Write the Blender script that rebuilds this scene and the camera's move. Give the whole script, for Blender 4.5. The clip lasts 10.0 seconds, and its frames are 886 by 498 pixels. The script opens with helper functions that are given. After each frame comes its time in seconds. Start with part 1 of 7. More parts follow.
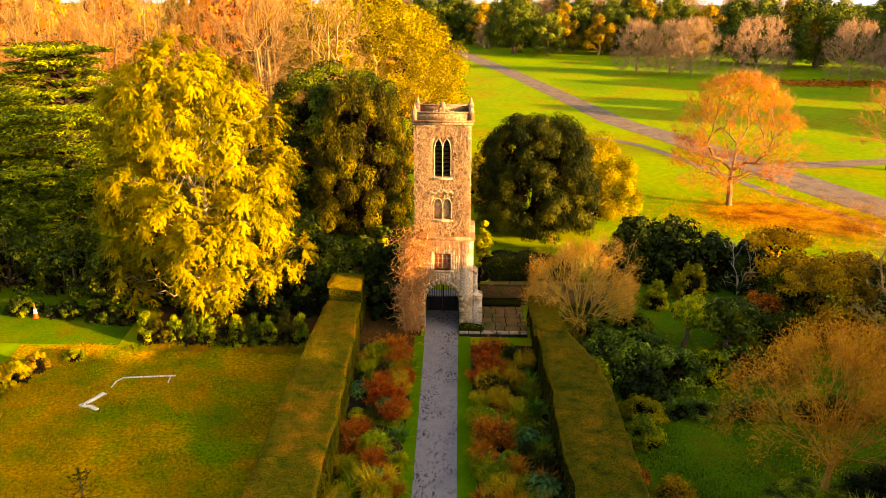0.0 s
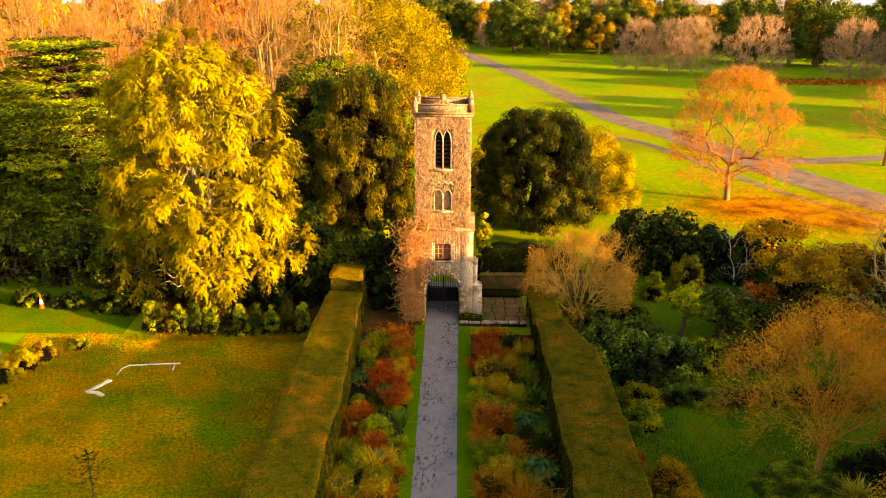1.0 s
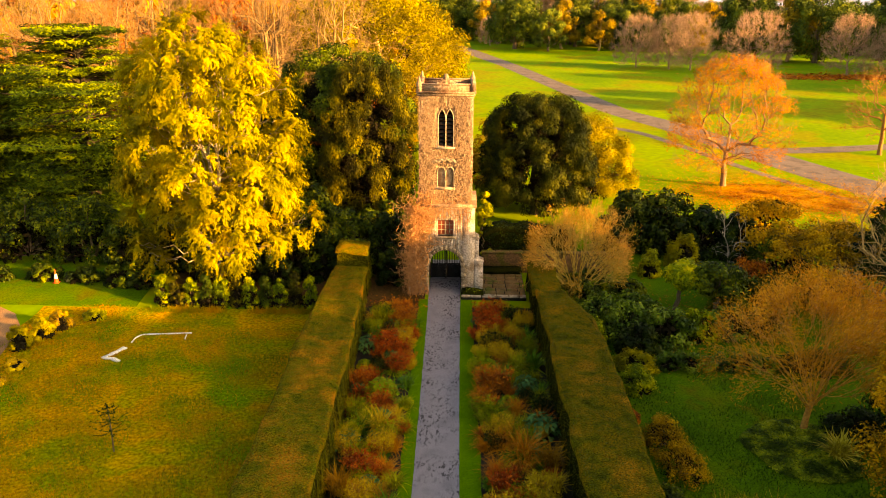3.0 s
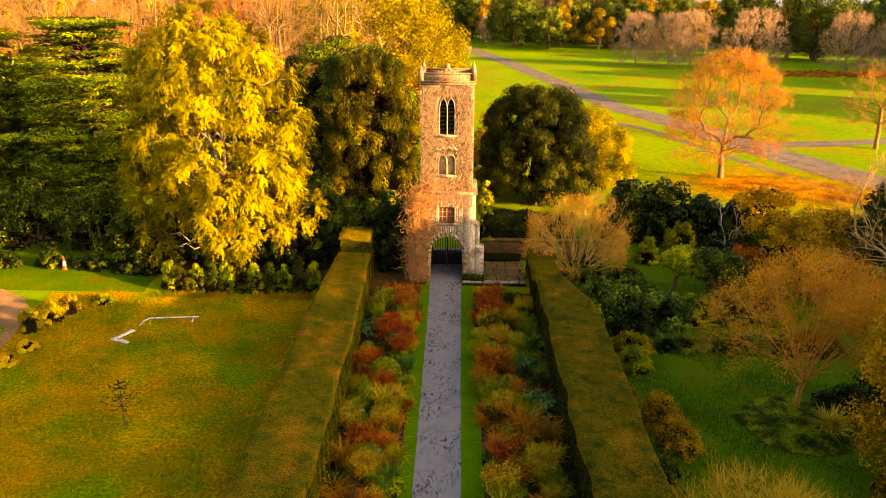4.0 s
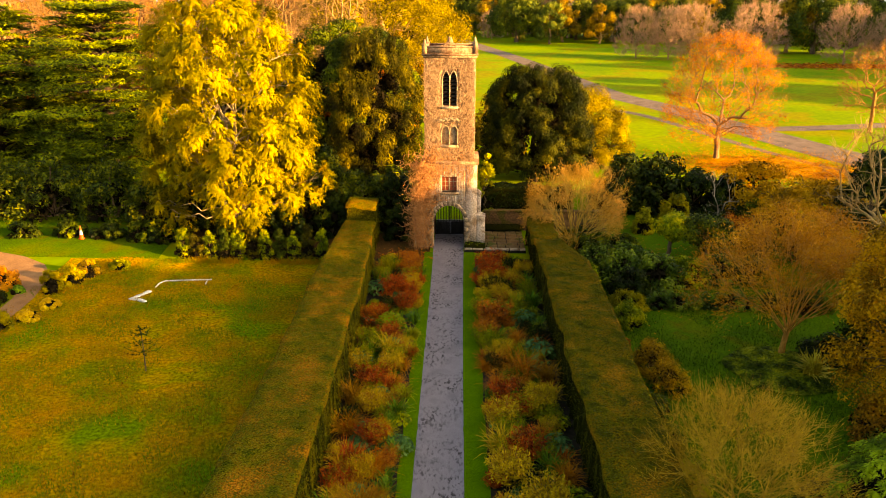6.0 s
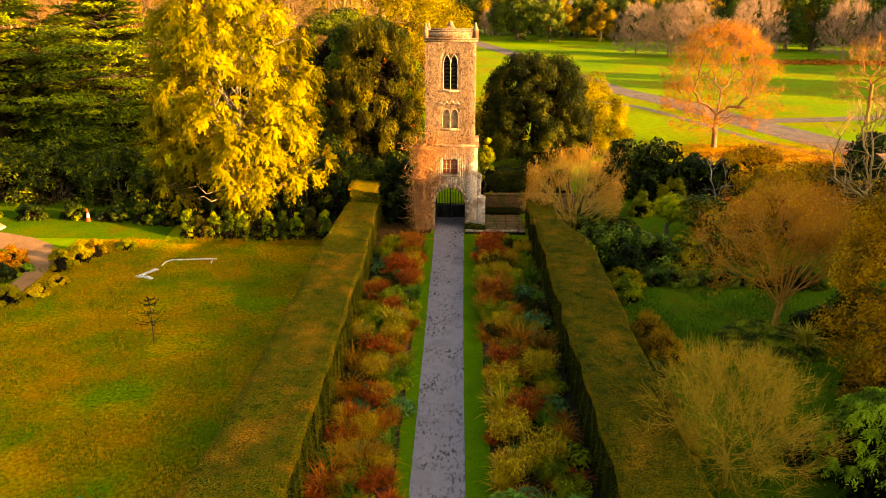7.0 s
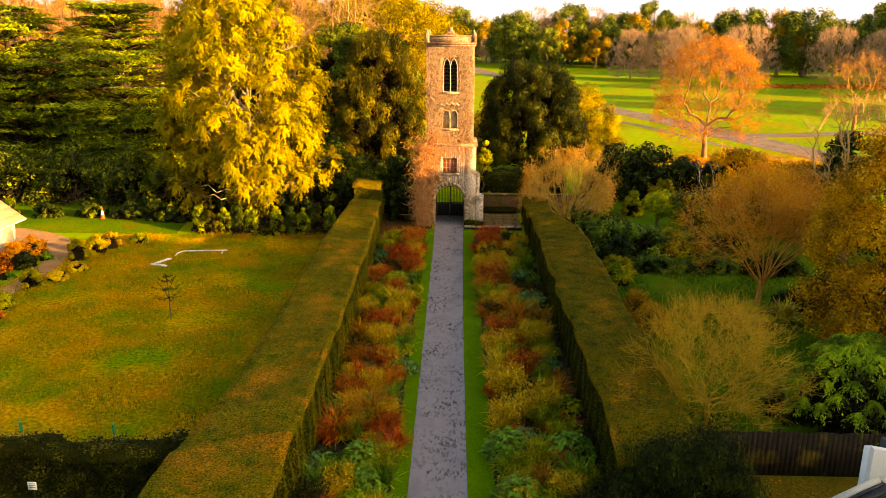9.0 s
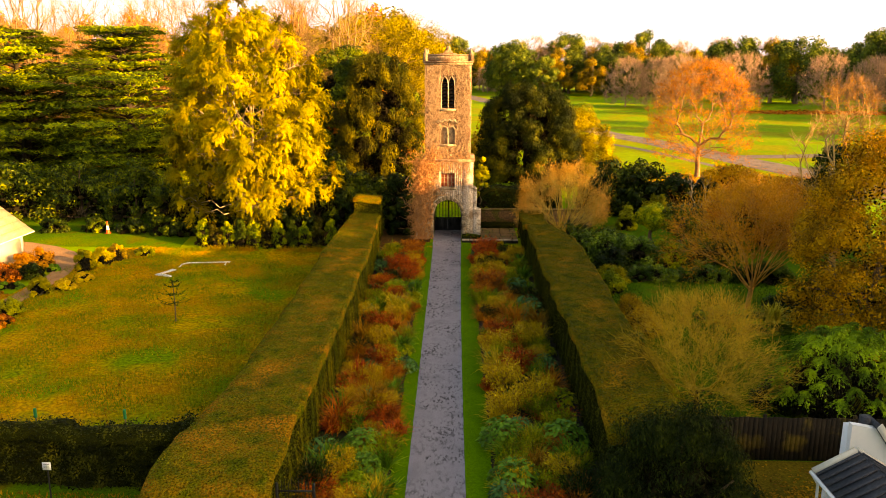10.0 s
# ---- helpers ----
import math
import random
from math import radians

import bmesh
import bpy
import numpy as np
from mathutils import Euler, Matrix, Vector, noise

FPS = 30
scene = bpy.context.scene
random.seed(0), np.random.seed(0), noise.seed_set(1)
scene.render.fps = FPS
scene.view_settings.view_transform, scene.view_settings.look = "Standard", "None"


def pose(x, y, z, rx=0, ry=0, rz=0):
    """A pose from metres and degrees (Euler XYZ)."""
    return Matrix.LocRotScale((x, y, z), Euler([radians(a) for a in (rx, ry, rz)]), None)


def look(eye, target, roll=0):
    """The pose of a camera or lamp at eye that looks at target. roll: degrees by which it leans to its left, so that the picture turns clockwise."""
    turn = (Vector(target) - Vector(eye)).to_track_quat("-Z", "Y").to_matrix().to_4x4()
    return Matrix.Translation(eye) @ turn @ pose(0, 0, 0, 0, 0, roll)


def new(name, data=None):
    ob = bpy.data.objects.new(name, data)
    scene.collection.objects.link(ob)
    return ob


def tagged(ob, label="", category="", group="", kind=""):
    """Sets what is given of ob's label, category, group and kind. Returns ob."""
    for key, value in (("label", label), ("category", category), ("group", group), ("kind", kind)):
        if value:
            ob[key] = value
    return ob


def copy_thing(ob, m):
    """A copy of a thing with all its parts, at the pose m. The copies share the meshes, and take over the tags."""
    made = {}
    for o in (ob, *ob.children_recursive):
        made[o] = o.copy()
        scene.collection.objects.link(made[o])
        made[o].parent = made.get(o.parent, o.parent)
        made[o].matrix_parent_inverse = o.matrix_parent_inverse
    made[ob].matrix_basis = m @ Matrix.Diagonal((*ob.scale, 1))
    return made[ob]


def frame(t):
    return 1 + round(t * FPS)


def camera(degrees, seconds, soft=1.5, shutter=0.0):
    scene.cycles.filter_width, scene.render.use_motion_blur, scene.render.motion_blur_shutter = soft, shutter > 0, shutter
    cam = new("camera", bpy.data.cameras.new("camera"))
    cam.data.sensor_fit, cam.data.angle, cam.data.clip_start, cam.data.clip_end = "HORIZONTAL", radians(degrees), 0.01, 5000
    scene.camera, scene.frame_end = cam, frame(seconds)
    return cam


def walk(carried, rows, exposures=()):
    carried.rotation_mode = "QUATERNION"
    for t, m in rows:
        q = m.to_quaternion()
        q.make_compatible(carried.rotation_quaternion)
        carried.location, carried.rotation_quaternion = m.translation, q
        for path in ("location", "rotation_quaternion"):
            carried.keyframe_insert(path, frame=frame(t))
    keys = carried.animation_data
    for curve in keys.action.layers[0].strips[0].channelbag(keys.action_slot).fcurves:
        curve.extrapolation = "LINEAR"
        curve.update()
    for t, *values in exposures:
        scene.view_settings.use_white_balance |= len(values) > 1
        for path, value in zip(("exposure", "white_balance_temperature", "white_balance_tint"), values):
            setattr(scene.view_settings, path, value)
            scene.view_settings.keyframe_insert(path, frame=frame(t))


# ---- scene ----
cam = camera(60.1, 10.0, soft=0.62)
PATH = [
    (0, (1.11, -44.203, 20.065), (1.061, -42.301, 19.449), 0.2),
    (0.5, (1.117, -44.636, 19.878), (1.067, -42.734, 19.263), 0.2),
    (1, (1.137, -45.022, 19.7), (1.087, -43.12, 19.085), 0.2),
    (1.5, (1.126, -45.453, 19.467), (1.075, -43.55, 18.852), 0.2),
    (2, (1.116, -45.906, 19.231), (1.066, -44.004, 18.615), 0.3),
    (2.5, (1.094, -46.428, 18.995), (1.043, -44.526, 18.379), 0.3),
    (4, (1.025, -48.164, 18.205), (0.973, -46.262, 17.589), 0.3),
    (4.5, (1.028, -48.794, 17.912), (0.975, -46.892, 17.296), 0.3),
    (5, (1.028, -49.428, 17.545), (0.973, -47.526, 16.928), 0.3),
    (5.5, (1.037, -50.073, 17.199), (0.981, -48.172, 16.582), 0.2),
    (7, (1.077, -51.975, 15.75), (1.018, -50.072, 15.136), 0.2),
    (7.5, (1.046, -52.662, 15.328), (0.99, -50.76, 14.711), 0.2),
    (8, (1.033, -53.393, 14.891), (0.978, -51.484, 14.297), 0.2),
    (8.5, (1.041, -54.177, 14.461), (0.985, -52.261, 13.891), 0.2),
    (9, (1.012, -54.954, 14.01), (0.958, -53.028, 13.472), 0.3),
    (9.5, (1.038, -55.685, 13.554), (0.984, -53.75, 13.05), 0.3),
    (10, (1.076, -56.412, 13.122), (1.025, -54.467, 12.659), 0.2),
]
walk(cam, [(t, look(e, g, r)) for t, e, g, r in PATH], exposures=[(0, 2.16, 8000, 11)])

# ---- world, sun ----
SUN_EL, SUN_AZ = 12.5, Vector((0.92, -0.39, 0)).normalized()
world = bpy.data.worlds.new("world")
scene.world = world
world.use_nodes = True
wn = world.node_tree
sky = wn.nodes.new("ShaderNodeTexSky")
sky.sky_type, sky.sun_disc = "NISHITA", False
sky.sun_elevation, sky.sun_rotation = radians(SUN_EL), math.atan2(SUN_AZ.x, SUN_AZ.y)
sky.dust_density, sky.ozone_density = 4.0, 0.4
wn.nodes["Background"].inputs["Strength"].default_value = 0.094
# pale haze low over the horizon, all the way round
wc = wn.nodes.new("ShaderNodeTexCoord")
ws = wn.nodes.new("ShaderNodeSeparateXYZ")
wn.links.new(wc.outputs["Generated"], ws.inputs[0])
wr = wn.nodes.new("ShaderNodeMapRange")
wr.interpolation_type = "SMOOTHSTEP"
wr.inputs["From Min"].default_value, wr.inputs["From Max"].default_value = 0.09, 0.16
wr.inputs["To Min"].default_value, wr.inputs["To Max"].default_value = 1.0, 0.0
wn.links.new(ws.outputs["Z"], wr.inputs["Value"])
wm = wn.nodes.new("ShaderNodeMix")
wm.data_type = "RGBA"
wm.inputs[7].default_value = (3.8, 3.3, 3.5, 1)
wn.links.new(wr.outputs[0], wm.inputs[0])
wn.links.new(sky.outputs[0], wm.inputs[6])
wn.links.new(wm.outputs[2], wn.nodes["Background"].inputs["Color"])
sun_data = bpy.data.lights.new("sun", "SUN")
sun_data.energy, sun_data.angle, sun_data.color = 5.0, radians(0.6), (1.0, 0.58, 0.22)
sun = new("sun", sun_data)
sun.matrix_world = look(SUN_AZ * 200 + Vector((0, 0, 200 * math.tan(radians(SUN_EL)))), (0, 0, 0))

# ---- geometry helpers ----


class Geo:
    """Collects faces, then makes one mesh."""

    def __init__(self):
        self.v, self.f, self.n = [], [], 0

    def add(self, verts, faces):
        verts = np.asarray(verts, float).reshape(-1, 3)
        self.f.append(np.asarray(faces, int) + self.n)
        self.v.append(verts)
        self.n += len(verts)

    def quads(self, q):
        q = np.asarray(q, float).reshape(-1, 4, 3)
        self.add(q.reshape(-1, 3), np.arange(len(q) * 4).reshape(-1, 4))

    def tris(self, q):
        q = np.asarray(q, float).reshape(-1, 3, 3)
        self.add(q.reshape(-1, 3), np.arange(len(q) * 3).reshape(-1, 3))

    def box(self, x0, x1, y0, y1, z0, z1, cham=0.0):
        c = cham
        if c <= 0:
            v = [(x, y, z) for z in (z0, z1) for y in (y0, y1) for x in (x0, x1)]
            self.add(v, [(0, 2, 3, 1), (4, 5, 7, 6), (0, 1, 5, 4), (2, 6, 7, 3), (0, 4, 6, 2), (1, 3, 7, 5)])
            return
        rings = []
        for z, k in ((z0, c), (z0 + c, 0), (z1 - c, 0), (z1, c)):
            rings.append([(x0 + k, y0 + k, z), (x1 - k, y0 + k, z), (x1 - k, y1 - k, z), (x0 + k, y1 - k, z)])
        v = [p for r in rings for p in r]
        f = [(3, 2, 1, 0), (12, 13, 14, 15)]
        for r in range(3):
            for i in range(4):
                j = (i + 1) % 4
                f.append((r * 4 + i, r * 4 + j, r * 4 + 4 + j, r * 4 + 4 + i))
        self.add(v, f)

    def hexa(self, v8):
        self.add(v8, [(0, 3, 2, 1), (4, 5, 6, 7), (0, 1, 5, 4), (1, 2, 6, 5), (2, 3, 7, 6), (3, 0, 4, 7)])

    def tube(self, pts, rad, sides=5, cap=True):
        pts = np.asarray(pts, float)
        n = len(pts)
        rad = np.broadcast_to(np.asarray(rad, float), (n,))
        t = np.gradient(pts, axis=0)
        t /= np.linalg.norm(t, axis=1)[:, None] + 1e-9
        ref = np.where(np.abs(t[:, 2:3]) > 0.9, np.array([[1.0, 0, 0]]), np.array([[0, 0, 1.0]]))
        u = np.cross(t, ref)
        u /= np.linalg.norm(u, axis=1)[:, None] + 1e-9
        w = np.cross(t, u)
        a = np.arange(sides) * 2 * math.pi / sides
        ring = pts[:, None] + rad[:, None, None] * (np.cos(a)[None, :, None] * u[:, None] + np.sin(a)[None, :, None] * w[:, None])
        i, j = np.meshgrid(np.arange(n - 1), np.arange(sides), indexing="ij")
        k = (j + 1) % sides
        f = np.stack([i * sides + j, i * sides + k, (i + 1) * sides + k, (i + 1) * sides + j], -1).reshape(-1, 4)
        self.add(ring.reshape(-1, 3), f)

    def cone(self, x, y, z0, z1, r0, r1, sides=12):
        a = np.arange(sides) * 2 * math.pi / sides
        lo = np.stack([x + r0 * np.cos(a), y + r0 * np.sin(a), np.full(sides, z0)], 1)
        hi = np.stack([x + r1 * np.cos(a), y + r1 * np.sin(a), np.full(sides, z1)], 1)
        j = np.arange(sides)
        k = (j + 1) % sides
        self.add(np.vstack([lo, hi]), np.stack([j, k, k + sides, j + sides], 1))
        self.add(np.vstack([hi, [[x, y, z1]]]), np.stack([j, k, np.full(sides, sides)], 1))

    def leaves(self, c, nrm, size, aspect=0.55, rs=None, droop=0.0, along=None):
        """Folded lozenge leaves at the points c, facing nrm."""
        c = np.asarray(c, float)
        m = len(c)
        nrm = nrm / (np.linalg.norm(nrm, axis=1)[:, None] + 1e-9)
        r = rs.normal(size=(m, 3)) if along is None else along + rs.normal(size=(m, 3)) * 0.35
        r[:, 2] -= droop
        u = r - nrm * (r * nrm).sum(1)[:, None]
        u /= np.linalg.norm(u, axis=1)[:, None] + 1e-9
        w = np.cross(nrm, u)
        s = (size * (0.6 + 0.8 * rs.rand(m)))[:, None]
        lift = nrm * s * 0.18
        self.quads(np.stack([c - u * s, c + w * s * aspect + lift, c + u * s, c - w * s * aspect + lift], 1))

    def mesh(self, name, mat=None, smooth=False):
        me = bpy.data.meshes.new(name)
        v = np.vstack(self.v)
        sizes = np.concatenate([np.full(len(f), f.shape[1]) for f in self.f])
        idx = np.concatenate([f.ravel() for f in self.f])
        me.vertices.add(len(v))
        me.vertices.foreach_set("co", v.ravel())
        me.loops.add(len(idx))
        me.loops.foreach_set("vertex_index", idx.astype(np.int32))
        me.polygons.add(len(sizes))
        me.polygons.foreach_set("loop_start", np.concatenate([[0], np.cumsum(sizes)[:-1]]).astype(np.int32))
        me.polygons.foreach_set("loop_total", sizes.astype(np.int32))
        if smooth:
            me.polygons.foreach_set("use_smooth", np.ones(len(sizes), bool))
        me.update(calc_edges=True)
        me.validate()
        if mat:
            me.materials.append(mat)
        return me


def part(name, geo, mat, parent=None, label="", smooth=False):
    """One mesh object from a Geo, under a thing or a part."""
    ob = new(name, geo.mesh(name, mat, smooth))
    if parent:
        ob.parent = parent
    return tagged(ob, label)


def thing(name, label, category, x=0, y=0, z=0, group="", kind=""):
    ob = new(name)
    ob.empty_display_size = 0.2
    ob.location = (x, y, z)
    return tagged(ob, label, category, group, kind)


def sstep(t):
    t = np.clip(t, 0, 1)
    return t * t * (3 - 2 * t)


def gz(x, y):
    """Height of the ground."""
    y = np.asarray(y, float)
    return 0.45 * sstep((y + 4) / 4) + 0.85 * sstep((y - 1) / 14) + 0.010 * np.clip(y - 15, 0, 240)


def sheet(name, x0, x1, y0, y1, dz, mat, label, step=1.0, edge=None, kind="structure", category="ground"):
    """A thin layer that follows the ground; edge(y) gives its two sides where they are not straight."""
    ny, nx = max(2, int((y1 - y0) / step) + 1), max(2, int(abs(x1 - x0) / step) + 1)
    g = Geo()
    ys = np.linspace(y0, y1, ny)
    u = np.linspace(0, 1, nx)
    a = np.array([edge(v) if edge else (x0, x1) for v in ys])
    X = a[:, :1] + (a[:, 1:] - a[:, :1]) * u[None]
    Y = np.repeat(ys[:, None], nx, 1)
    Z = gz(X, Y) + dz
    i, j = np.meshgrid(np.arange(ny - 1), np.arange(nx - 1), indexing="ij")
    b = i * nx + j
    g.add(np.stack([X, Y, Z], -1).reshape(-1, 3), np.stack([b, b + 1, b + nx + 1, b + nx], -1).reshape(-1, 4))
    ob = part(name, g, mat)
    return tagged(ob, label, category, kind=kind)


def ribbon(name, pts, width, dz, mat, label, category="road"):
    """A road or path along points, draped on the ground."""
    pts = np.asarray(pts, float)
    d = np.concatenate([[0], np.cumsum(np.linalg.norm(np.diff(pts, axis=0), axis=1))])
    s = np.linspace(0, d[-1], max(8, int(d[-1] / 2)))
    x, y = np.interp(s, d, pts[:, 0]), np.interp(s, d, pts[:, 1])
    for _ in range(4):
        x[1:-1], y[1:-1] = (x[:-2] + 2 * x[1:-1] + x[2:]) / 4, (y[:-2] + 2 * y[1:-1] + y[2:]) / 4
    tx, ty = np.gradient(x), np.gradient(y)
    L = np.hypot(tx, ty)
    g, V = Geo(), []
    w = np.interp(s, d, np.broadcast_to(np.asarray(width, float), (len(pts),)))
    ks = np.linspace(-0.5, 0.5, 5)
    for k in ks:
        X, Y = x - ty / L * w * k, y + tx / L * w * k
        V.append(np.stack([X, Y, gz(X, Y) + dz], -1))
    V = np.stack(V, 1)
    n = len(s)
    i, j = np.meshgrid(np.arange(n - 1), np.arange(4), indexing="ij")
    b = i * 5 + j
    g.add(V.reshape(-1, 3), np.stack([b, b + 5, b + 6, b + 1], -1).reshape(-1, 4)[:, ::-1])
    return tagged(part(name, g, mat), label, category, kind="structure")


# ---- materials ----


def material(name):
    m = bpy.data.materials.new(name)
    m.use_nodes = True
    nt = m.node_tree
    return m, nt, nt.nodes, nt.links, nt.nodes["Principled BSDF"]


def ramp(nodes, colours):
    r = nodes.new("ShaderNodeValToRGB")
    e = r.color_ramp.elements
    n = len(colours)
    for i, c in enumerate(colours):
        el = e[i] if i < 2 else e.new(0.5)
        el.color = (*c, 1)
    pos = [0.0 + i / max(1, n - 1) for i in range(n)]
    while len(e) > 0 and len(e) > n:
        e.remove(e[-1])
    for i in range(n):
        e[i].position = 0.0
    for i in reversed(range(n)):
        e[i].position = pos[i]
    for i, c in enumerate(colours):
        e[i].color = (*c, 1)
    return r


def tex(nodes, links, kind, scale, coord="Object", detail=4, stretch=None):
    c = nodes.new("ShaderNodeTexCoord")
    t = nodes.new("ShaderNodeTexNoise" if kind == "noise" else "ShaderNodeTexVoronoi")
    t.inputs["Scale"].default_value = scale
    if kind == "noise":
        t.inputs["Detail"].default_value = detail
    src = c.outputs[coord]
    if stretch:
        mp = nodes.new("ShaderNodeMapping")
        mp.inputs["Scale"].default_value = stretch
        links.new(src, mp.inputs[0])
        src = mp.outputs[0]
    links.new(src, t.inputs["Vector"])
    return t


def mixc(nodes, links, a, b, fac, mode="MIX"):
    m = nodes.new("ShaderNodeMix")
    m.data_type, m.blend_type = "RGBA", mode
    for sock, val in ((m.inputs[6], a), (m.inputs[7], b)):
        if isinstance(val, tuple):
            sock.default_value = (*val, 1)
        else:
            links.new(val, sock)
    if isinstance(fac, float):
        m.inputs[0].default_value = fac
    else:
        links.new(fac, m.inputs[0])
    return m.outputs[2]


def contrast(nodes, links, val, lo, hi):
    m = nodes.new("ShaderNodeMapRange")
    m.inputs["From Min"].default_value, m.inputs["From Max"].default_value = lo, hi
    links.new(val, m.inputs["Value"])
    return m.outputs[0]


def surface(name, colours, scale=1.0, fine=20.0, rough=0.85, bump=0.3, patch=None, patch_scale=0.3, stretch=None, patch_lo=0.5, patch_hi=0.62, dist=0.02, spec=0.25, mottle=0.6):
    """A rough surface: colours by noise, finer mottling, a second patchy colour, relief."""
    m, nt, nodes, links, bsdf = material(name)
    a = tex(nodes, links, "noise", scale, detail=6, stretch=stretch)
    r = ramp(nodes, colours)
    links.new(contrast(nodes, links, a.outputs["Fac"], 0.3, 0.7), r.inputs[0])
    b = tex(nodes, links, "noise", fine, detail=3, stretch=stretch)
    col = r.outputs[0]
    if patch:
        p = tex(nodes, links, "noise", patch_scale, detail=5)
        col = mixc(nodes, links, col, patch, contrast(nodes, links, p.outputs["Fac"], patch_lo, patch_hi))
    v = nodes.new("ShaderNodeMapRange")
    v.inputs["From Min"].default_value, v.inputs["From Max"].default_value = 0.3, 0.7
    v.inputs["To Min"].default_value, v.inputs["To Max"].default_value = mottle, 1.95 - mottle
    links.new(b.outputs["Fac"], v.inputs["Value"])
    col = mixc(nodes, links, col, v.outputs[0], 1.0, "MULTIPLY")
    links.new(col, bsdf.inputs["Base Color"])
    bsdf.inputs["Roughness"].default_value = rough
    bsdf.inputs["Specular IOR Level"].default_value = spec
    if bump:
        bp = nodes.new("ShaderNodeBump")
        bp.inputs["Strength"].default_value, bp.inputs["Distance"].default_value = bump, dist
        links.new(b.outputs["Fac"], bp.inputs["Height"])
        links.new(bp.outputs[0], bsdf.inputs["Normal"])
    return m


def leafy(name, colours, trans=0.35, clump=0.5, rough=0.6, dark=0.3, vary=0.42):
    """Leaves: colour by leaf and by clump, light shining through."""
    m, nt, nodes, links, bsdf = material(name)
    g = nodes.new("ShaderNodeNewGeometry")
    n = tex(nodes, links, "noise", clump, detail=2)
    add = nodes.new("ShaderNodeMath")
    add.operation = "MULTIPLY_ADD"
    add.inputs[1].default_value = vary
    links.new(g.outputs["Random Per Island"], add.inputs[0])
    k = nodes.new("ShaderNodeMapRange")
    k.inputs["From Min"].default_value, k.inputs["From Max"].default_value = 0.35, 0.65
    k.inputs["To Max"].default_value = 0.62
    links.new(n.outputs["Fac"], k.inputs["Value"])
    links.new(k.outputs[0], add.inputs[2])
    d = colours[0]
    r = ramp(nodes, [(d[0] * dark, d[1] * dark, d[2] * 0.2)] + [(c[0] * 1.12, c[1] * 1.12, c[2] * 0.4) for c in colours])
    links.new(add.outputs[0], r.inputs[0])
    links.new(r.outputs[0], bsdf.inputs["Base Color"])
    bsdf.inputs["Roughness"].default_value = rough
    bsdf.inputs["Specular IOR Level"].default_value = 0.08
    t = nodes.new("ShaderNodeBsdfTranslucent")
    links.new(r.outputs[0], t.inputs["Color"])
    mx = nodes.new("ShaderNodeMixShader")
    mx.inputs[0].default_value = trans * 0.55
    links.new(bsdf.outputs[0], mx.inputs[1])
    links.new(t.outputs[0], mx.inputs[2])
    links.new(mx.outputs[0], nodes["Material Output"].inputs["Surface"])
    return m


def plain(name, colour, rough=0.5, metal=0.0, var=0.15, scale=8.0):
    m = surface(name, [tuple(c * (1 - var) for c in colour), tuple(min(1, c * (1 + var)) for c in colour)], scale, scale * 6, rough, 0.1, mottle=0.93)
    m.node_tree.nodes["Principled BSDF"].inputs["Metallic"].default_value = metal
    return m


def tarmac():
    """Grey tarmac worn into clusters of small dark damp flecks."""
    m = surface("path_tarmac", [(0.20, 0.18, 0.20), (0.26, 0.235, 0.255), (0.23, 0.205, 0.225)], 0.8, 30.0, 0.9, 0.25, mottle=0.8)
    nodes, links = m.node_tree.nodes, m.node_tree.links
    bsdf = nodes["Principled BSDF"]
    base = bsdf.inputs["Base Color"].links[0].from_socket
    fleck = contrast(nodes, links, tex(nodes, links, "noise", 9.0, detail=5, stretch=(1, 0.45, 1)).outputs["Fac"], 0.50, 0.63)
    where = contrast(nodes, links, tex(nodes, links, "noise", 0.7, detail=3).outputs["Fac"], 0.38, 0.62)
    both = nodes.new("ShaderNodeMath")
    both.operation = "MULTIPLY"
    links.new(fleck, both.inputs[0])
    links.new(where, both.inputs[1])
    links.new(mixc(nodes, links, base, (0.06, 0.052, 0.056), both.outputs[0]), bsdf.inputs["Base Color"])
    return m


M = {}
M["park"] = surface("park_grass", [(0.13, 0.24, 0.002), (0.19, 0.30, 0.003), (0.25, 0.32, 0.003)], 0.06, 1.2, 0.95, 0.3, patch=(0.24, 0.24, 0.004), patch_scale=0.12, spec=0.03, mottle=0.82)
M["meadow"] = surface("meadow_grass", [(0.18, 0.21, 0.002), (0.32, 0.22, 0.003), (0.46, 0.23, 0.004), (0.25, 0.22, 0.002), (0.41, 0.25, 0.004)], 0.35, 6.0, 0.95, 0.9, patch=(0.13, 0.195, 0.002), patch_scale=0.24, patch_lo=0.49, patch_hi=0.64, spec=0.03, mottle=0.5)
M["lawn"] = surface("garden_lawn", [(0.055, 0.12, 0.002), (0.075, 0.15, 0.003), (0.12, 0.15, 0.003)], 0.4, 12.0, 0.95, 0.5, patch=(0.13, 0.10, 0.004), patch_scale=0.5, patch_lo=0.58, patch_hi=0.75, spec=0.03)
M["yard"] = surface("yard_grass", [(0.10, 0.075, 0.006), (0.16, 0.11, 0.008), (0.09, 0.10, 0.005)], 0.6, 14.0, 0.95, 0.5, spec=0.03)
M["verge"] = surface("verge_grass", [(0.0702, 0.156, 0.00156), (0.1014, 0.195, 0.00234)], 0.8, 25.0, 0.95, 0.6, spec=0.03)
M["soil"] = surface("bed_soil", [(0.012, 0.009, 0.005), (0.028, 0.02, 0.009), (0.02, 0.024, 0.006)], 1.2, 14.0, 0.95, 0.9)
M["tarmac"] = tarmac()
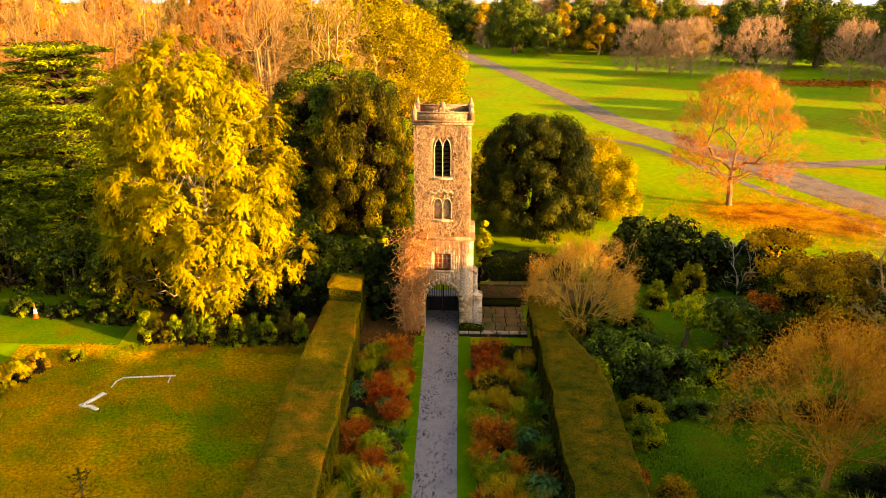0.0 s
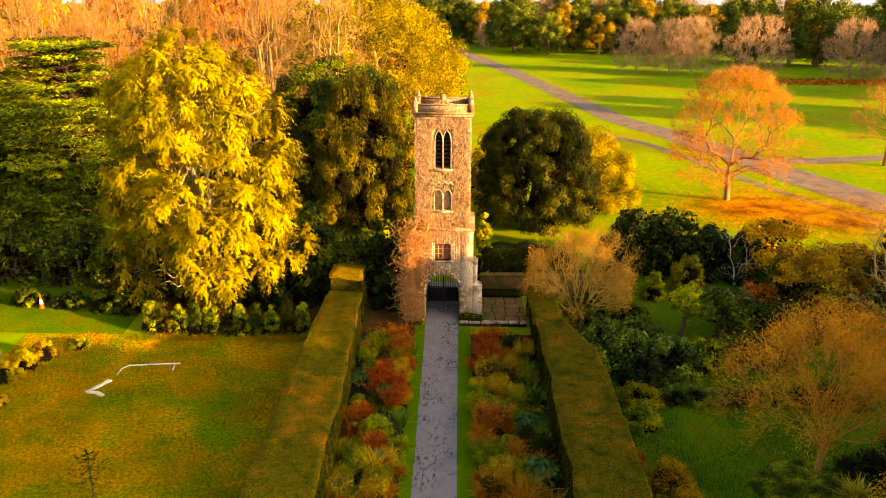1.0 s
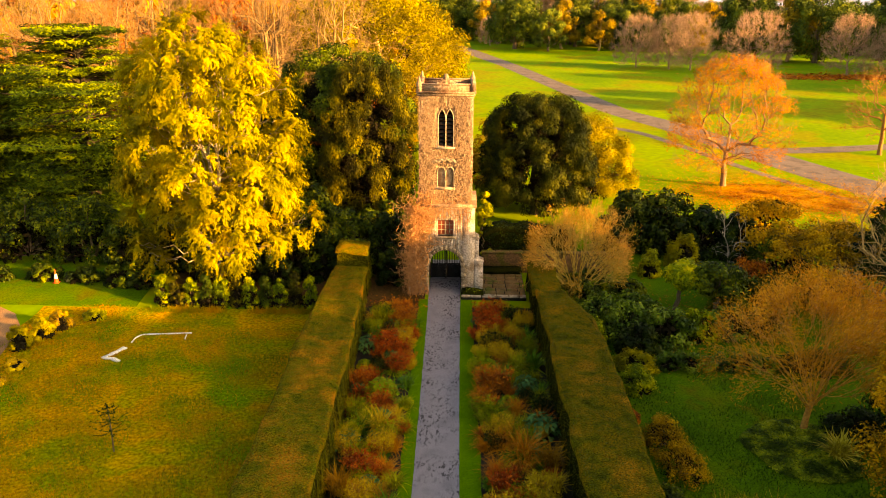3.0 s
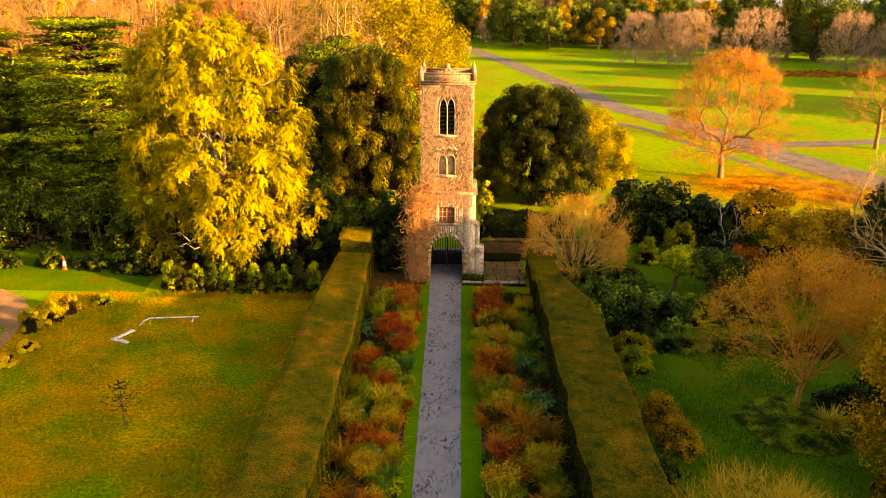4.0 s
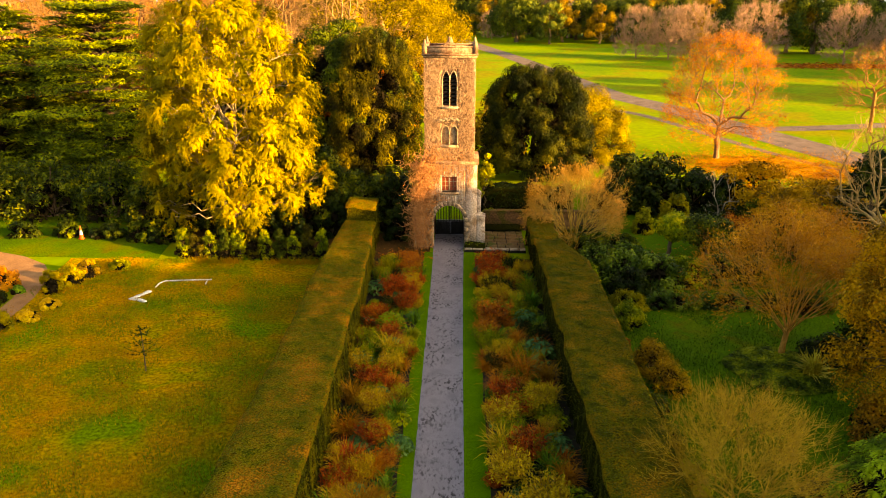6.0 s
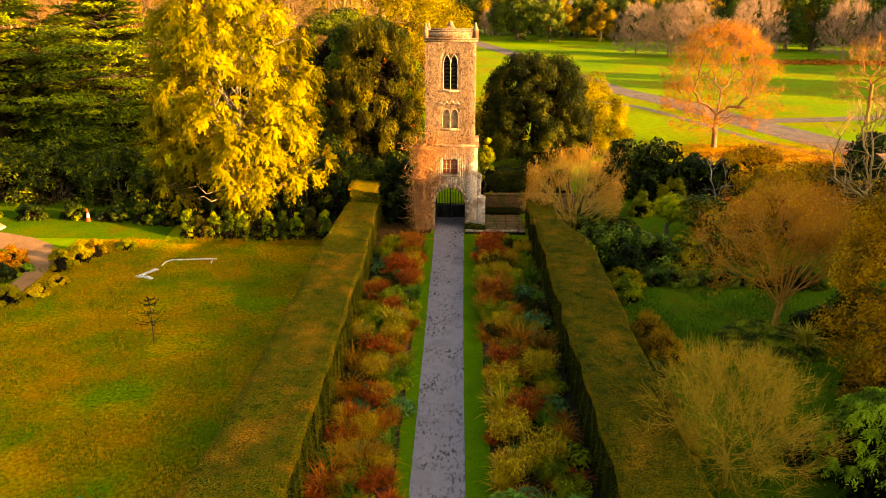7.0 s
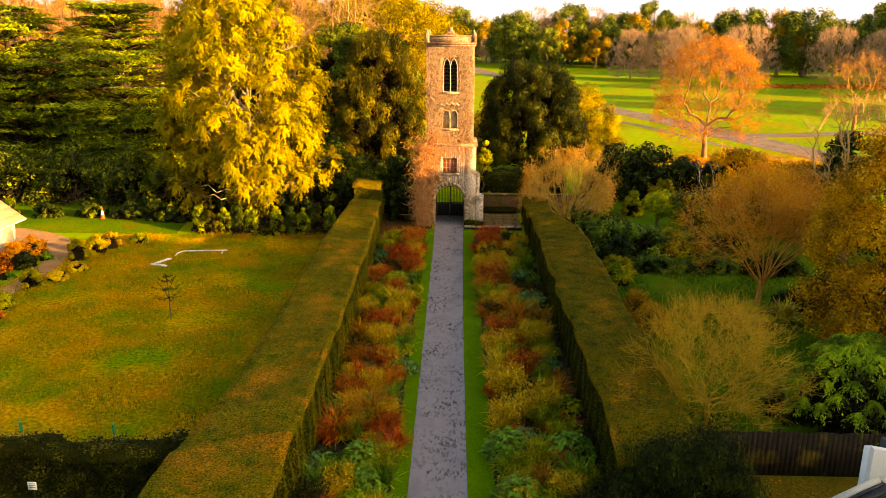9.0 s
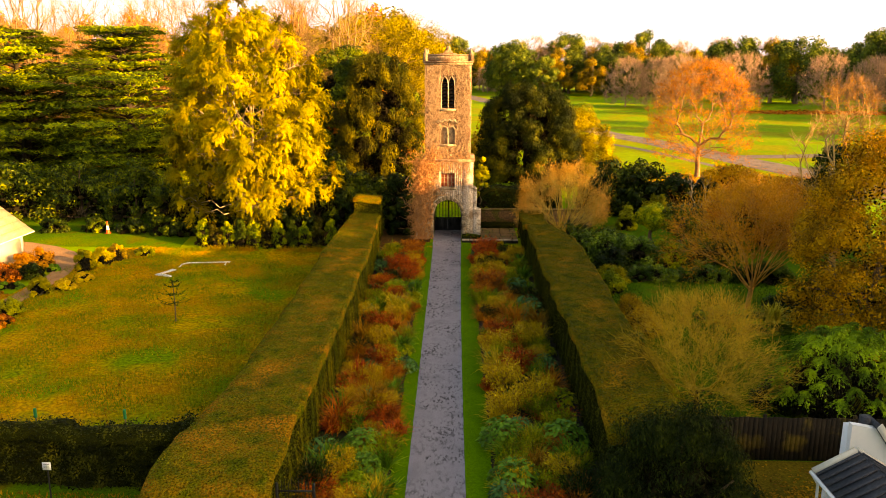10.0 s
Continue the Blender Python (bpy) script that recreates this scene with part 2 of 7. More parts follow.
M["road"] = surface("park_road", [(0.16, 0.12, 0.10), (0.21, 0.16, 0.13)], 0.4, 8.0, 0.9, 0.3, patch=(0.13, 0.10, 0.08), patch_scale=0.6)
M["stone"] = surface("tower_stone", [(0.22, 0.13, 0.075), (0.40, 0.27, 0.16), (0.30, 0.18, 0.10), (0.50, 0.36, 0.24)], 2.2, 9.0, 0.9, 0.9, patch=(0.20, 0.11, 0.06), patch_scale=1.3, dist=0.05)
M["ashlar"] = surface("dressed_stone", [(0.42, 0.31, 0.18), (0.52, 0.41, 0.26), (0.36, 0.26, 0.15)], 3.0, 18.0, 0.85, 0.5, patch=(0.22, 0.15, 0.08), patch_scale=2.0)
M["arch_stone"] = surface("arch_stone", [(0.24, 0.17, 0.10), (0.36, 0.27, 0.17), (0.30, 0.21, 0.12)], 4.0, 18.0, 0.9, 0.6, patch=(0.17, 0.12, 0.07), patch_scale=2.0)
M["tracery"] = surface("pale_tracery", [(0.46, 0.37, 0.25), (0.58, 0.48, 0.34)], 3.0, 18.0, 0.85, 0.3)
M["footpath"] = surface("brown_footpath", [(0.26, 0.14, 0.06), (0.38, 0.22, 0.10)], 1.0, 20.0, 0.95, 0.3)
M["flag"] = surface("paving_stone", [(0.16, 0.10, 0.03), (0.24, 0.15, 0.055)], 1.5, 16.0, 0.9, 0.4, patch=(0.12, 0.12, 0.015), patch_scale=1.2)
M["bark"] = surface("bark", [(0.10, 0.065, 0.035), (0.20, 0.14, 0.08)], 3.0, 20.0, 0.9, 0.9, stretch=(1, 1, 0.2))
M["dark_bark"] = surface("dark_evergreen_bark", [(0.025, 0.018, 0.010), (0.055, 0.038, 0.020)], 3.0, 20.0, 0.9, 0.9, stretch=(1, 1, 0.2))
M["pale_bark"] = surface("pale_bark", [(0.45, 0.36, 0.24), (0.62, 0.52, 0.38), (0.22, 0.15, 0.09)], 2.0, 12.0, 0.8, 0.5)
M["birch_bark"] = surface("birch_bark", [(0.30, 0.22, 0.12), (0.46, 0.36, 0.23), (0.16, 0.11, 0.06)], 2.0, 12.0, 0.8, 0.5)
M["gold_bark"] = surface("branch_bark", [(0.36, 0.22, 0.07), (0.54, 0.36, 0.13)], 1.0, 12.0, 0.9, 0.4)
M["wood_bark"] = surface("woodland_bark", [(0.15, 0.085, 0.03), (0.34, 0.21, 0.075), (0.24, 0.14, 0.05)], 0.5, 6.0, 0.9, 0.3)
M["maple_bark"] = surface("maple_bark", [(0.20, 0.11, 0.05), (0.34, 0.20, 0.09)], 1.0, 12.0, 0.9, 0.4)
M["twig"] = surface("twig_bark", [(0.26, 0.12, 0.03), (0.42, 0.21, 0.05)], 0.6, 8.0, 0.9, 0.2)
M["purple_twig"] = surface("brown_twig_bark", [(0.44, 0.20, 0.03), (0.60, 0.31, 0.055)], 0.6, 8.0, 0.9, 0.2)
M["far_twig"] = surface("far_twig_bark", [(0.32, 0.20, 0.12), (0.46, 0.30, 0.19)], 0.3, 3.0, 0.9, 0.2)
M["olive_twig"] = surface("olive_twig_bark", [(0.44, 0.27, 0.014), (0.60, 0.38, 0.02)], 0.6, 8.0, 0.9, 0.2)
M["fan_twig"] = surface("fan_twig_bark", [(0.42, 0.29, 0.035), (0.58, 0.40, 0.08)], 0.6, 8.0, 0.9, 0.2)
M["vine"] = surface("dry_vine", [(0.26, 0.10, 0.03), (0.58, 0.30, 0.11), (0.42, 0.18, 0.055)], 3.0, 20.0, 0.9, 0.3)
M["grey_vine"] = surface("weathered_vine", [(0.22, 0.13, 0.07), (0.52, 0.35, 0.20), (0.36, 0.22, 0.12)], 3.0, 20.0, 0.9, 0.3)
M["l_yellow"] = leafy("yellow_leaves", [(0.22, 0.20, 0.007), (0.37, 0.30, 0.009), (0.48, 0.365, 0.011), (0.52, 0.38, 0.018)], 0.35, clump=0.6, dark=0.6, vary=0.15)
M["l_dark"] = leafy("dark_evergreen_leaves", [(0.009, 0.018, 0.004), (0.022, 0.038, 0.006), (0.08, 0.10, 0.012)], 0.12, rough=0.45, clump=0.9)
M["l_holm"] = leafy("olive_evergreen_leaves", [(0.03, 0.05, 0.005), (0.10, 0.135, 0.010), (0.30, 0.31, 0.016)], 0.2, clump=0.6, vary=0.22)
M["l_yew"] = leafy("yew_needles", [(0.041, 0.041, 0.0041), (0.164, 0.1394, 0.0082), (0.328, 0.2542, 0.01148)], 0.2, clump=0.6, vary=0.2)
M["l_parkyew"] = leafy("dark_yew_needles", [(0.014, 0.022, 0.003), (0.07, 0.075, 0.006), (0.22, 0.19, 0.010)], 0.15, clump=0.5, vary=0.2)
M["l_cedar"] = leafy("cedar_needles", [(0.07526, 0.1129, 0.01004), (0.3011, 0.3512, 0.01756), (0.577, 0.577, 0.02509)], 0.25, clump=0.5, vary=0.22)
M["l_laurel"] = leafy("laurel_leaves", [(0.02288, 0.03952, 0.00832), (0.104, 0.1352, 0.01456), (0.3224, 0.312, 0.02288)], 0.2, rough=0.4, clump=1.2)
M["l_glossy"] = leafy("glossy_shrub_leaves", [(0.045, 0.085, 0.02), (0.15, 0.22, 0.035), (0.40, 0.44, 0.07)], 0.2, rough=0.35, clump=1.0, vary=0.3)
M["l_cover"] = leafy("ground_cover_leaves", [(0.051, 0.085, 0.0102), (0.187, 0.238, 0.0204), (0.442, 0.442, 0.034)], 0.2, clump=1.2, vary=0.35)
M["l_gold"] = leafy("golden_leaves", [(0.22, 0.15, 0.02), (0.36, 0.24, 0.025), (0.46, 0.30, 0.03)], 0.35)
M["l_lime"] = leafy("yellow_green_leaves", [(0.207, 0.2185, 0.0138), (0.391, 0.3795, 0.01725), (0.575, 0.4945, 0.023)], 0.35, clump=0.9)
M["l_orange"] = leafy("orange_leaves", [(0.50, 0.17, 0.014), (0.66, 0.28, 0.025), (0.76, 0.40, 0.05)], 0.4, vary=0.3)
M["l_rust"] = leafy("rust_leaves", [(0.264, 0.06, 0.0144), (0.6, 0.18, 0.0216), (0.84, 0.36, 0.036)], 0.3, clump=2.0)
M["l_amber"] = leafy("amber_leaves", [(0.299, 0.138, 0.0138), (0.483, 0.23, 0.0184), (0.506, 0.322, 0.023)], 0.35)
M["l_hedge"] = leafy("hedge_leaves", [(0.081, 0.09, 0.0036), (0.135, 0.126, 0.0054), (0.198, 0.153, 0.0072), (0.306, 0.153, 0.009)], 0.12, clump=0.7, dark=0.9, vary=0.25)
M["l_green"] = leafy("green_leaves", [(0.07, 0.16, 0.02), (0.17, 0.31, 0.035), (0.36, 0.45, 0.04)], 0.3)
M["l_blue"] = leafy("blue_green_leaves", [(0.06, 0.15, 0.10), (0.13, 0.27, 0.18), (0.26, 0.38, 0.18)], 0.3)
M["l_straw"] = leafy("straw_blades", [(0.46, 0.2875, 0.023), (0.713, 0.483, 0.04025), (0.575, 0.506, 0.02875)], 0.3)
M["l_red"] = leafy("red_brown_leaves", [(0.25, 0.0375, 0.0125), (0.55, 0.09375, 0.0175), (0.7, 0.1875, 0.025)], 0.3, clump=2.0)
M["l_meadow"] = leafy("meadow_blades", [(0.16, 0.20, 0.006), (0.32, 0.22, 0.008), (0.48, 0.23, 0.012), (0.29, 0.25, 0.007)], 0.3, clump=0.4, dark=0.8, vary=0.2)
M["l_carpet"] = leafy("fallen_orange_leaves", [(0.42, 0.16, 0.012), (0.60, 0.28, 0.02), (0.66, 0.36, 0.03)], 0.2)
M["l_goldbeech"] = leafy("gold_olive_leaves", [(0.19, 0.15, 0.008), (0.34, 0.27, 0.012), (0.48, 0.37, 0.018)], 0.3, vary=0.24)
M["l_fan"] = leafy("fan_shrub_leaves", [(0.54, 0.30, 0.06), (0.70, 0.36, 0.16), (0.80, 0.44, 0.26)], 0.3)
M["l_mixed"] = leafy("olive_amber_leaves", [(0.28, 0.15, 0.010), (0.62, 0.33, 0.018), (0.78, 0.44, 0.025)], 0.3, clump=0.9)
M["l_tawny"] = leafy("tawny_leaves", [(0.48, 0.19, 0.02), (0.62, 0.28, 0.035), (0.68, 0.37, 0.06)], 0.3)
M["l_farolive"] = leafy("far_olive_leaves", [(0.06, 0.09, 0.022), (0.16, 0.19, 0.035), (0.32, 0.30, 0.05)], 0.25, clump=0.3, vary=0.22)
M["l_brightlime"] = leafy("bright_lime_leaves", [(0.18, 0.27, 0.012), (0.30, 0.40, 0.016), (0.42, 0.48, 0.02)], 0.3)
M["l_bigleaf"] = leafy("large_green_leaves", [(0.08, 0.18, 0.035), (0.18, 0.33, 0.055), (0.36, 0.48, 0.07)], 0.25, rough=0.45)
M["l_border"] = leafy("border_leaves", [(0.115, 0.1725, 0.0092), (0.345, 0.368, 0.0115), (0.598, 0.483, 0.0184)], 0.25, clump=1.0)
M["l_lawn"] = leafy("lawn_blades", [(0.03, 0.08, 0.005), (0.05, 0.11, 0.006), (0.09, 0.11, 0.008)], 0.3)
M["l_pale"] = leafy("pale_sword_leaves", [(0.38, 0.33, 0.05), (0.60, 0.50, 0.12), (0.74, 0.64, 0.2)], 0.3)
M["l_frond"] = leafy("bright_fronds", [(0.12, 0.20, 0.02), (0.38, 0.52, 0.04), (0.56, 0.64, 0.06)], 0.3, clump=1.0, vary=0.25)
M["l_yewbush"] = leafy("yew_bush_shoots", [(0.010, 0.018, 0.005), (0.035, 0.05, 0.010), (0.15, 0.165, 0.03)], 0.2, clump=2.2, vary=0.25)
# near-black colour that paints shade inside crowns, bushes and clumps
M["inner"] = surface("inner_shade_colour", [(0.008, 0.007, 0.003), (0.02, 0.016, 0.007)], 2.0, 14.0, 0.95, 0.5, spec=0.02)
M["litter"] = surface("woodland_litter", [(0.13, 0.05, 0.012), (0.26, 0.10, 0.02), (0.18, 0.11, 0.02)], 0.5, 6.0, 0.95, 0.8, spec=0.03)
# brown litter with tree shade darkened into its colour
M["shade_litter"] = surface("shade_dark_litter", [(0.05, 0.028, 0.008), (0.10, 0.05, 0.014), (0.07, 0.045, 0.010)], 0.8, 9.0, 0.95, 0.8, spec=0.03)
# base colour near black: the shade of hedge sides and gaps is painted in
M["hedge_shade_core"] = surface("hedge_shade_core", [(0.014, 0.016, 0.002), (0.03, 0.03, 0.003)], 1.0, 30.0, 0.95, 0.9, spec=0.02)
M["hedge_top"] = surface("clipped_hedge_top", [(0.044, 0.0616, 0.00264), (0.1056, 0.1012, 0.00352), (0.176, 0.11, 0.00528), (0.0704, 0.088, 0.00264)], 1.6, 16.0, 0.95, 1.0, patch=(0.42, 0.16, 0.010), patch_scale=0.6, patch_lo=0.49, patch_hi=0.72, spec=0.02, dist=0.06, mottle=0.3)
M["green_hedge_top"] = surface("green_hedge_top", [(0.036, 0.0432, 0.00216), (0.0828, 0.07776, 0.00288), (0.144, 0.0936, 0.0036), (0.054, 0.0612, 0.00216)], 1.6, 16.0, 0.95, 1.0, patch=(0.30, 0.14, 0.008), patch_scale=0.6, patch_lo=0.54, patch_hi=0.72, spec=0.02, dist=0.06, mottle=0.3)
M["l_greenhedge"] = leafy("green_hedge_leaves", [(0.0525, 0.06, 0.003), (0.09375, 0.09, 0.0045), (0.165, 0.1237, 0.006)], 0.12, clump=0.7, dark=0.8, vary=0.3)
M["l_crosshedge"] = leafy("cross_hedge_leaves", [(0.013, 0.0156, 0.0039), (0.0455, 0.0494, 0.0065), (0.169, 0.143, 0.013)], 0.1, clump=1.6, vary=0.3)
M["iron"] = plain("dark_iron", (0.03, 0.03, 0.028), 0.55, 0.4)
M["louvre"] = plain("dark_louvre", (0.03, 0.026, 0.022), 0.8)
M["white_paint"] = plain("white_paint", (0.88, 0.86, 0.84), 0.6, var=0.02)
M["cream"] = plain("cream_render", (0.74, 0.66, 0.52), 0.8, var=0.06)
M["roof_tile"] = surface("tan_roof_tile", [(0.46, 0.34, 0.20), (0.58, 0.45, 0.29)], 1.5, 14.0, 0.85, 0.5, mottle=0.8)
M["slate"] = surface("dark_roof_tile", [(0.035, 0.037, 0.045), (0.06, 0.062, 0.07)], 1.5, 14.0, 0.6, 0.4)
M["fence"] = surface("weathered_fence_board", [(0.014, 0.010, 0.006), (0.04, 0.027, 0.012)], 1.5, 10.0, 0.9, 0.6, stretch=(4, 4, 0.5), patch=(0.15, 0.10, 0.012), patch_scale=0.8, patch_lo=0.55, patch_hi=0.66)
M["red_board"] = plain("red_brown_board", (0.48, 0.12, 0.06), 0.7)
M["pale_wall"] = surface("pale_rubble_wall", [(0.40, 0.31, 0.22), (0.58, 0.48, 0.38), (0.48, 0.38, 0.28)], 2.5, 8.0, 0.9, 0.9, patch=(0.30, 0.21, 0.13), patch_scale=1.2, dist=0.05)
M["brown_wall"] = surface("brown_rubble_wall", [(0.13, 0.08, 0.03), (0.22, 0.13, 0.05)], 2.5, 8.0, 0.9, 0.9, patch=(0.10, 0.10, 0.015), patch_scale=1.2, dist=0.05)
M["orange_plastic"] = plain("orange_plastic", (0.75, 0.10, 0.02), 0.4, var=0.05)
M["chalk"] = plain("white_chalk", (0.86, 0.83, 0.76), 0.9, var=0.08)
M["stake_green"] = plain("green_plastic", (0.015, 0.20, 0.06), 0.5)
M["wood"] = surface("weathered_wood", [(0.14, 0.09, 0.05), (0.24, 0.16, 0.09)], 2.0, 20.0, 0.85, 0.4)

# ---- ground, roads, paths ----
rs = np.random.RandomState(7)


def graded(lo, hi, dense_lo, dense_hi, step):
    mid = np.arange(dense_lo, dense_hi + step, step)
    k = np.linspace(0, 1, 14)[1:] ** 2.2
    return np.concatenate([(dense_lo + (lo - dense_lo) * k)[::-1], mid, mid[-1] + (hi - mid[-1]) * k])


def ground():
    gx, gy = graded(-2600, 2600, -60, 160, 5.0), graded(-1500, 4200, -60, 320, 4.0)
    gy = np.unique(np.concatenate([gy[(gy < -5.5) | (gy > 17)], np.arange(-5.5, 17.1, 0.5)]))
    X, Y = np.meshgrid(gx, gy)
    g = Geo()
    n = len(gx)
    i, j = np.meshgrid(np.arange(len(gy) - 1), np.arange(n - 1), indexing="ij")
    b = i * n + j
    g.add(np.stack([X, Y, gz(X, Y)], -1).reshape(-1, 3), np.stack([b, b + 1, b + n + 1, b + n], -1).reshape(-1, 4))
    return tagged(part("ground", g, M["park"], smooth=True), "mown parkland grass reaching to the far woods", "ground", kind="structure")


ground()
sheet("meadow", -25.5, -7.0, -34.0, -2.5, 0.02, M["meadow"], "rough meadow grass, green and rusty brown", 1.0, category="grass")
sheet("woodland_floor", -110, -5.0, 26, 100, 0.03, M["litter"], "russet leaf litter under the bare woods", 4.0, category="leaf litter")
# litter sheet, its colour taken darker for the shade beneath the trees
sheet("tree_litter", -19.6, -1.35, -1.9, 15.0, 0.03, M["shade_litter"], "leaf litter coloured dark for the shade under the evergreens", 0.5, lambda y: (-18.6 + 1.6 * noise.noise(Vector((y * 0.5, 3, 1))), -1.35), category="leaf litter")
sheet("garden_lawn", 7.6, 30, -40, 8.5, 0.02, M["lawn"], "dark green garden lawn behind the hedge", 1.0, category="lawn")
sheet("yard_grass", 7.6, 20, -40, -32.3, 0.036, M["yard"], "worn brown-green yard grass by the fence", 1.0, category="grass")
# darker lawn colour laid over the park grass to paint part shade
sheet("side_lawn", -48, -19.6, -2.4, 12, 0.022, M["lawn"], "lawn coloured darker for part shade, running back to the laurels", 1.0, category="lawn")
sheet("garden_forecourt", -27, 7.6, -60, -34.0, 0.016, M["lawn"], "dark green grass beyond the hedge end", 1.0, category="lawn")
sheet("bed_soil_1", -5.6, -1.2, -38, -1.9, 0.03, M["soil"], "dark soil of the flower border", 1.0, category="flower bed")
sheet("bed_soil_2", 1.2, 5.9, -38, -1.9, 0.03, M["soil"], "dark soil of the flower border", 1.0, category="flower bed")


def path_edge(y):
    k = min(1.0, max(0.0, -y / 36.0))
    w = 0.020 * noise.noise(Vector((y * 1.1, 0, 5))) + 0.02 * noise.noise(Vector((y * 3.1, 2, 5)))
    return (-1.13 + 0.50 * k + w, 0.95 + 0.32 * k * k - w * 0.8)


def verge_edge_l(y):
    k = min(1.0, max(0.0, -y / 36.0))
    return (-1.74 + 0.56 * k + 0.06 * noise.noise(Vector((y * 0.9, 4, 5))), path_edge(y)[0] + 0.03)


def verge_edge_r(y):
    k = min(1.0, max(0.0, -y / 36.0))
    return (path_edge(y)[1] - 0.03, 1.68 + 0.50 * k + 0.06 * noise.noise(Vector((y * 0.9, 9, 5))))


sheet("verge_1", 0, 1, -60, -1.0, 0.055, M["verge"], "narrow mown grass verge beside the path", 0.3, verge_edge_l, category="grass verge")
sheet("verge_2", 0, 1, -60, -1.0, 0.055, M["verge"], "narrow mown grass verge beside the path", 0.3, verge_edge_r, category="grass verge")
sheet("path", 0, 1, -60, 6.0, 0.07, M["tarmac"], "straight grey tarmac path leading to the tower arch", 0.3, path_edge, category="path")

ribbon("road", [(56, -4), (46, 15), (39.8, 31), (35.5, 46), (31.0, 64), (25.7, 77), (20.9, 108), (12.5, 160), (1.0, 216), (-8, 260)], [6.6, 6.4, 6.0, 5.6, 5.6, 5.0, 4.6, 5, 6.5, 7], 0.03, M["road"], "grey park drive crossing the lawns")
ribbon("side_road", [(36, 46), (44, 46.8), (52.4, 49.2), (80, 58), (140, 74)], [3, 3.4, 3.0, 3, 3], 0.026, M["road"], "side drive branching off across the park")
ribbon("park_path", [(41, 14.5), (37.6, 21), (33.6, 30), (30.6, 40), (28.0, 50), (24.5, 60), (19.5, 64.5), (9, 67)], [1.1, 1.1, 1.1, 1.2, 1.3, 1.6, 1.6, 1.6], 0.022, M["road"], "narrow park path beside the drive", "path")
ribbon("garden_path", [(-24.6, -15.9), (-24.4, -12), (-25.0, -7.4), (-26.6, -3.6), (-34, -2.4), (-46, -2.6)], [1.2, 1.2, 1.2, 2.2, 2.6, 2.6], 0.05, M["footpath"], "brown footpath winding past the house", "path")
ribbon("garden_path", [(-24.6, -15.9), (-26.0, -19.0), (-29.0, -23.0), (-36, -30)], [1.2, 1.2, 1.2, 1.2], 0.046, M["footpath"], "brown footpath winding past the house", "path")


def terrace():
    """Stone flags on the right of the tower door, laid with open joints."""
    g = Geo()
    base = tagged(part("terrace", (g.box(1.0, 5.2, -0.95, 4.0, 0.0, 0.57) or g), M["soil"]), "paved terrace of worn stone flags beside the tower", "terrace", kind="structure")
    y = -0.92
    while y < 3.7:
        d = 0.45 if y < -0.6 else rs.uniform(0.6, 0.85)
        x = 1.02
        while x < 5.1:
            w = rs.uniform(0.55, 1.0)
            f = Geo()
            h = 0.61 + rs.uniform(-0.012, 0.012) + (0.035 if d == 0.45 else 0)
            f.box(x, min(5.18, x + w - 0.05), y, y + d - 0.05, 0.3, h, 0.015)
            part("flagstone", f, M["ashlar"] if d == 0.45 else M["flag"], base)
            x += w
        y += d
    return base


terrace()

# ---- tower ----


def arch_top(kind, x, cx, hw, spring, top):
    """Height of an opening's head at x."""
    u = min(1.0, abs(x - cx) / hw)
    if kind == "round":
        return spring + (top - spring) * math.sqrt(max(0.0, 1 - u * u))
    if kind == "point":
        r = 1.9
        return spring + (top - spring) * (math.sqrt(max(0, r * r - (u + r - 1) ** 2)) / math.sqrt(r * r - (r - 1) ** 2))
    return top


def pierced(x0, x1, z0, z1, y0, y1, openings):
    """A wall from y0 to y1 with openings (kind, cx, half width, sill, spring, top) through it."""
    g = Geo()
    xs = {x0, x1}
    for k, cx, hw, s, sp, tp in openings:
        n = 14 if k != "flat" else 1
        xs |= {round(cx - hw + 2 * hw * i / n, 5) for i in range(n + 1)}
    xs = sorted(xs)
    for a, b in zip(xs, xs[1:]):
        mid, cuts = (a + b) / 2, []
        for k, cx, hw, s, sp, tp in openings:
            if abs(mid - cx) < hw:
                cuts.append((s, arch_top(k, a, cx, hw, sp, tp), arch_top(k, b, cx, hw, sp, tp)))
        cuts.sort()
        lo = (z0, z0)
        for s, ta, tb in cuts + [(z1, None, None)]:
            if s > lo[0] + 1e-4:
                g.hexa([(a, y0, lo[0]), (b, y0, lo[1]), (b, y1, lo[1]), (a, y1, lo[0]), (a, y0, s), (b, y0, s), (b, y1, s), (a, y1, s)])
            lo = (ta, tb)
    return g


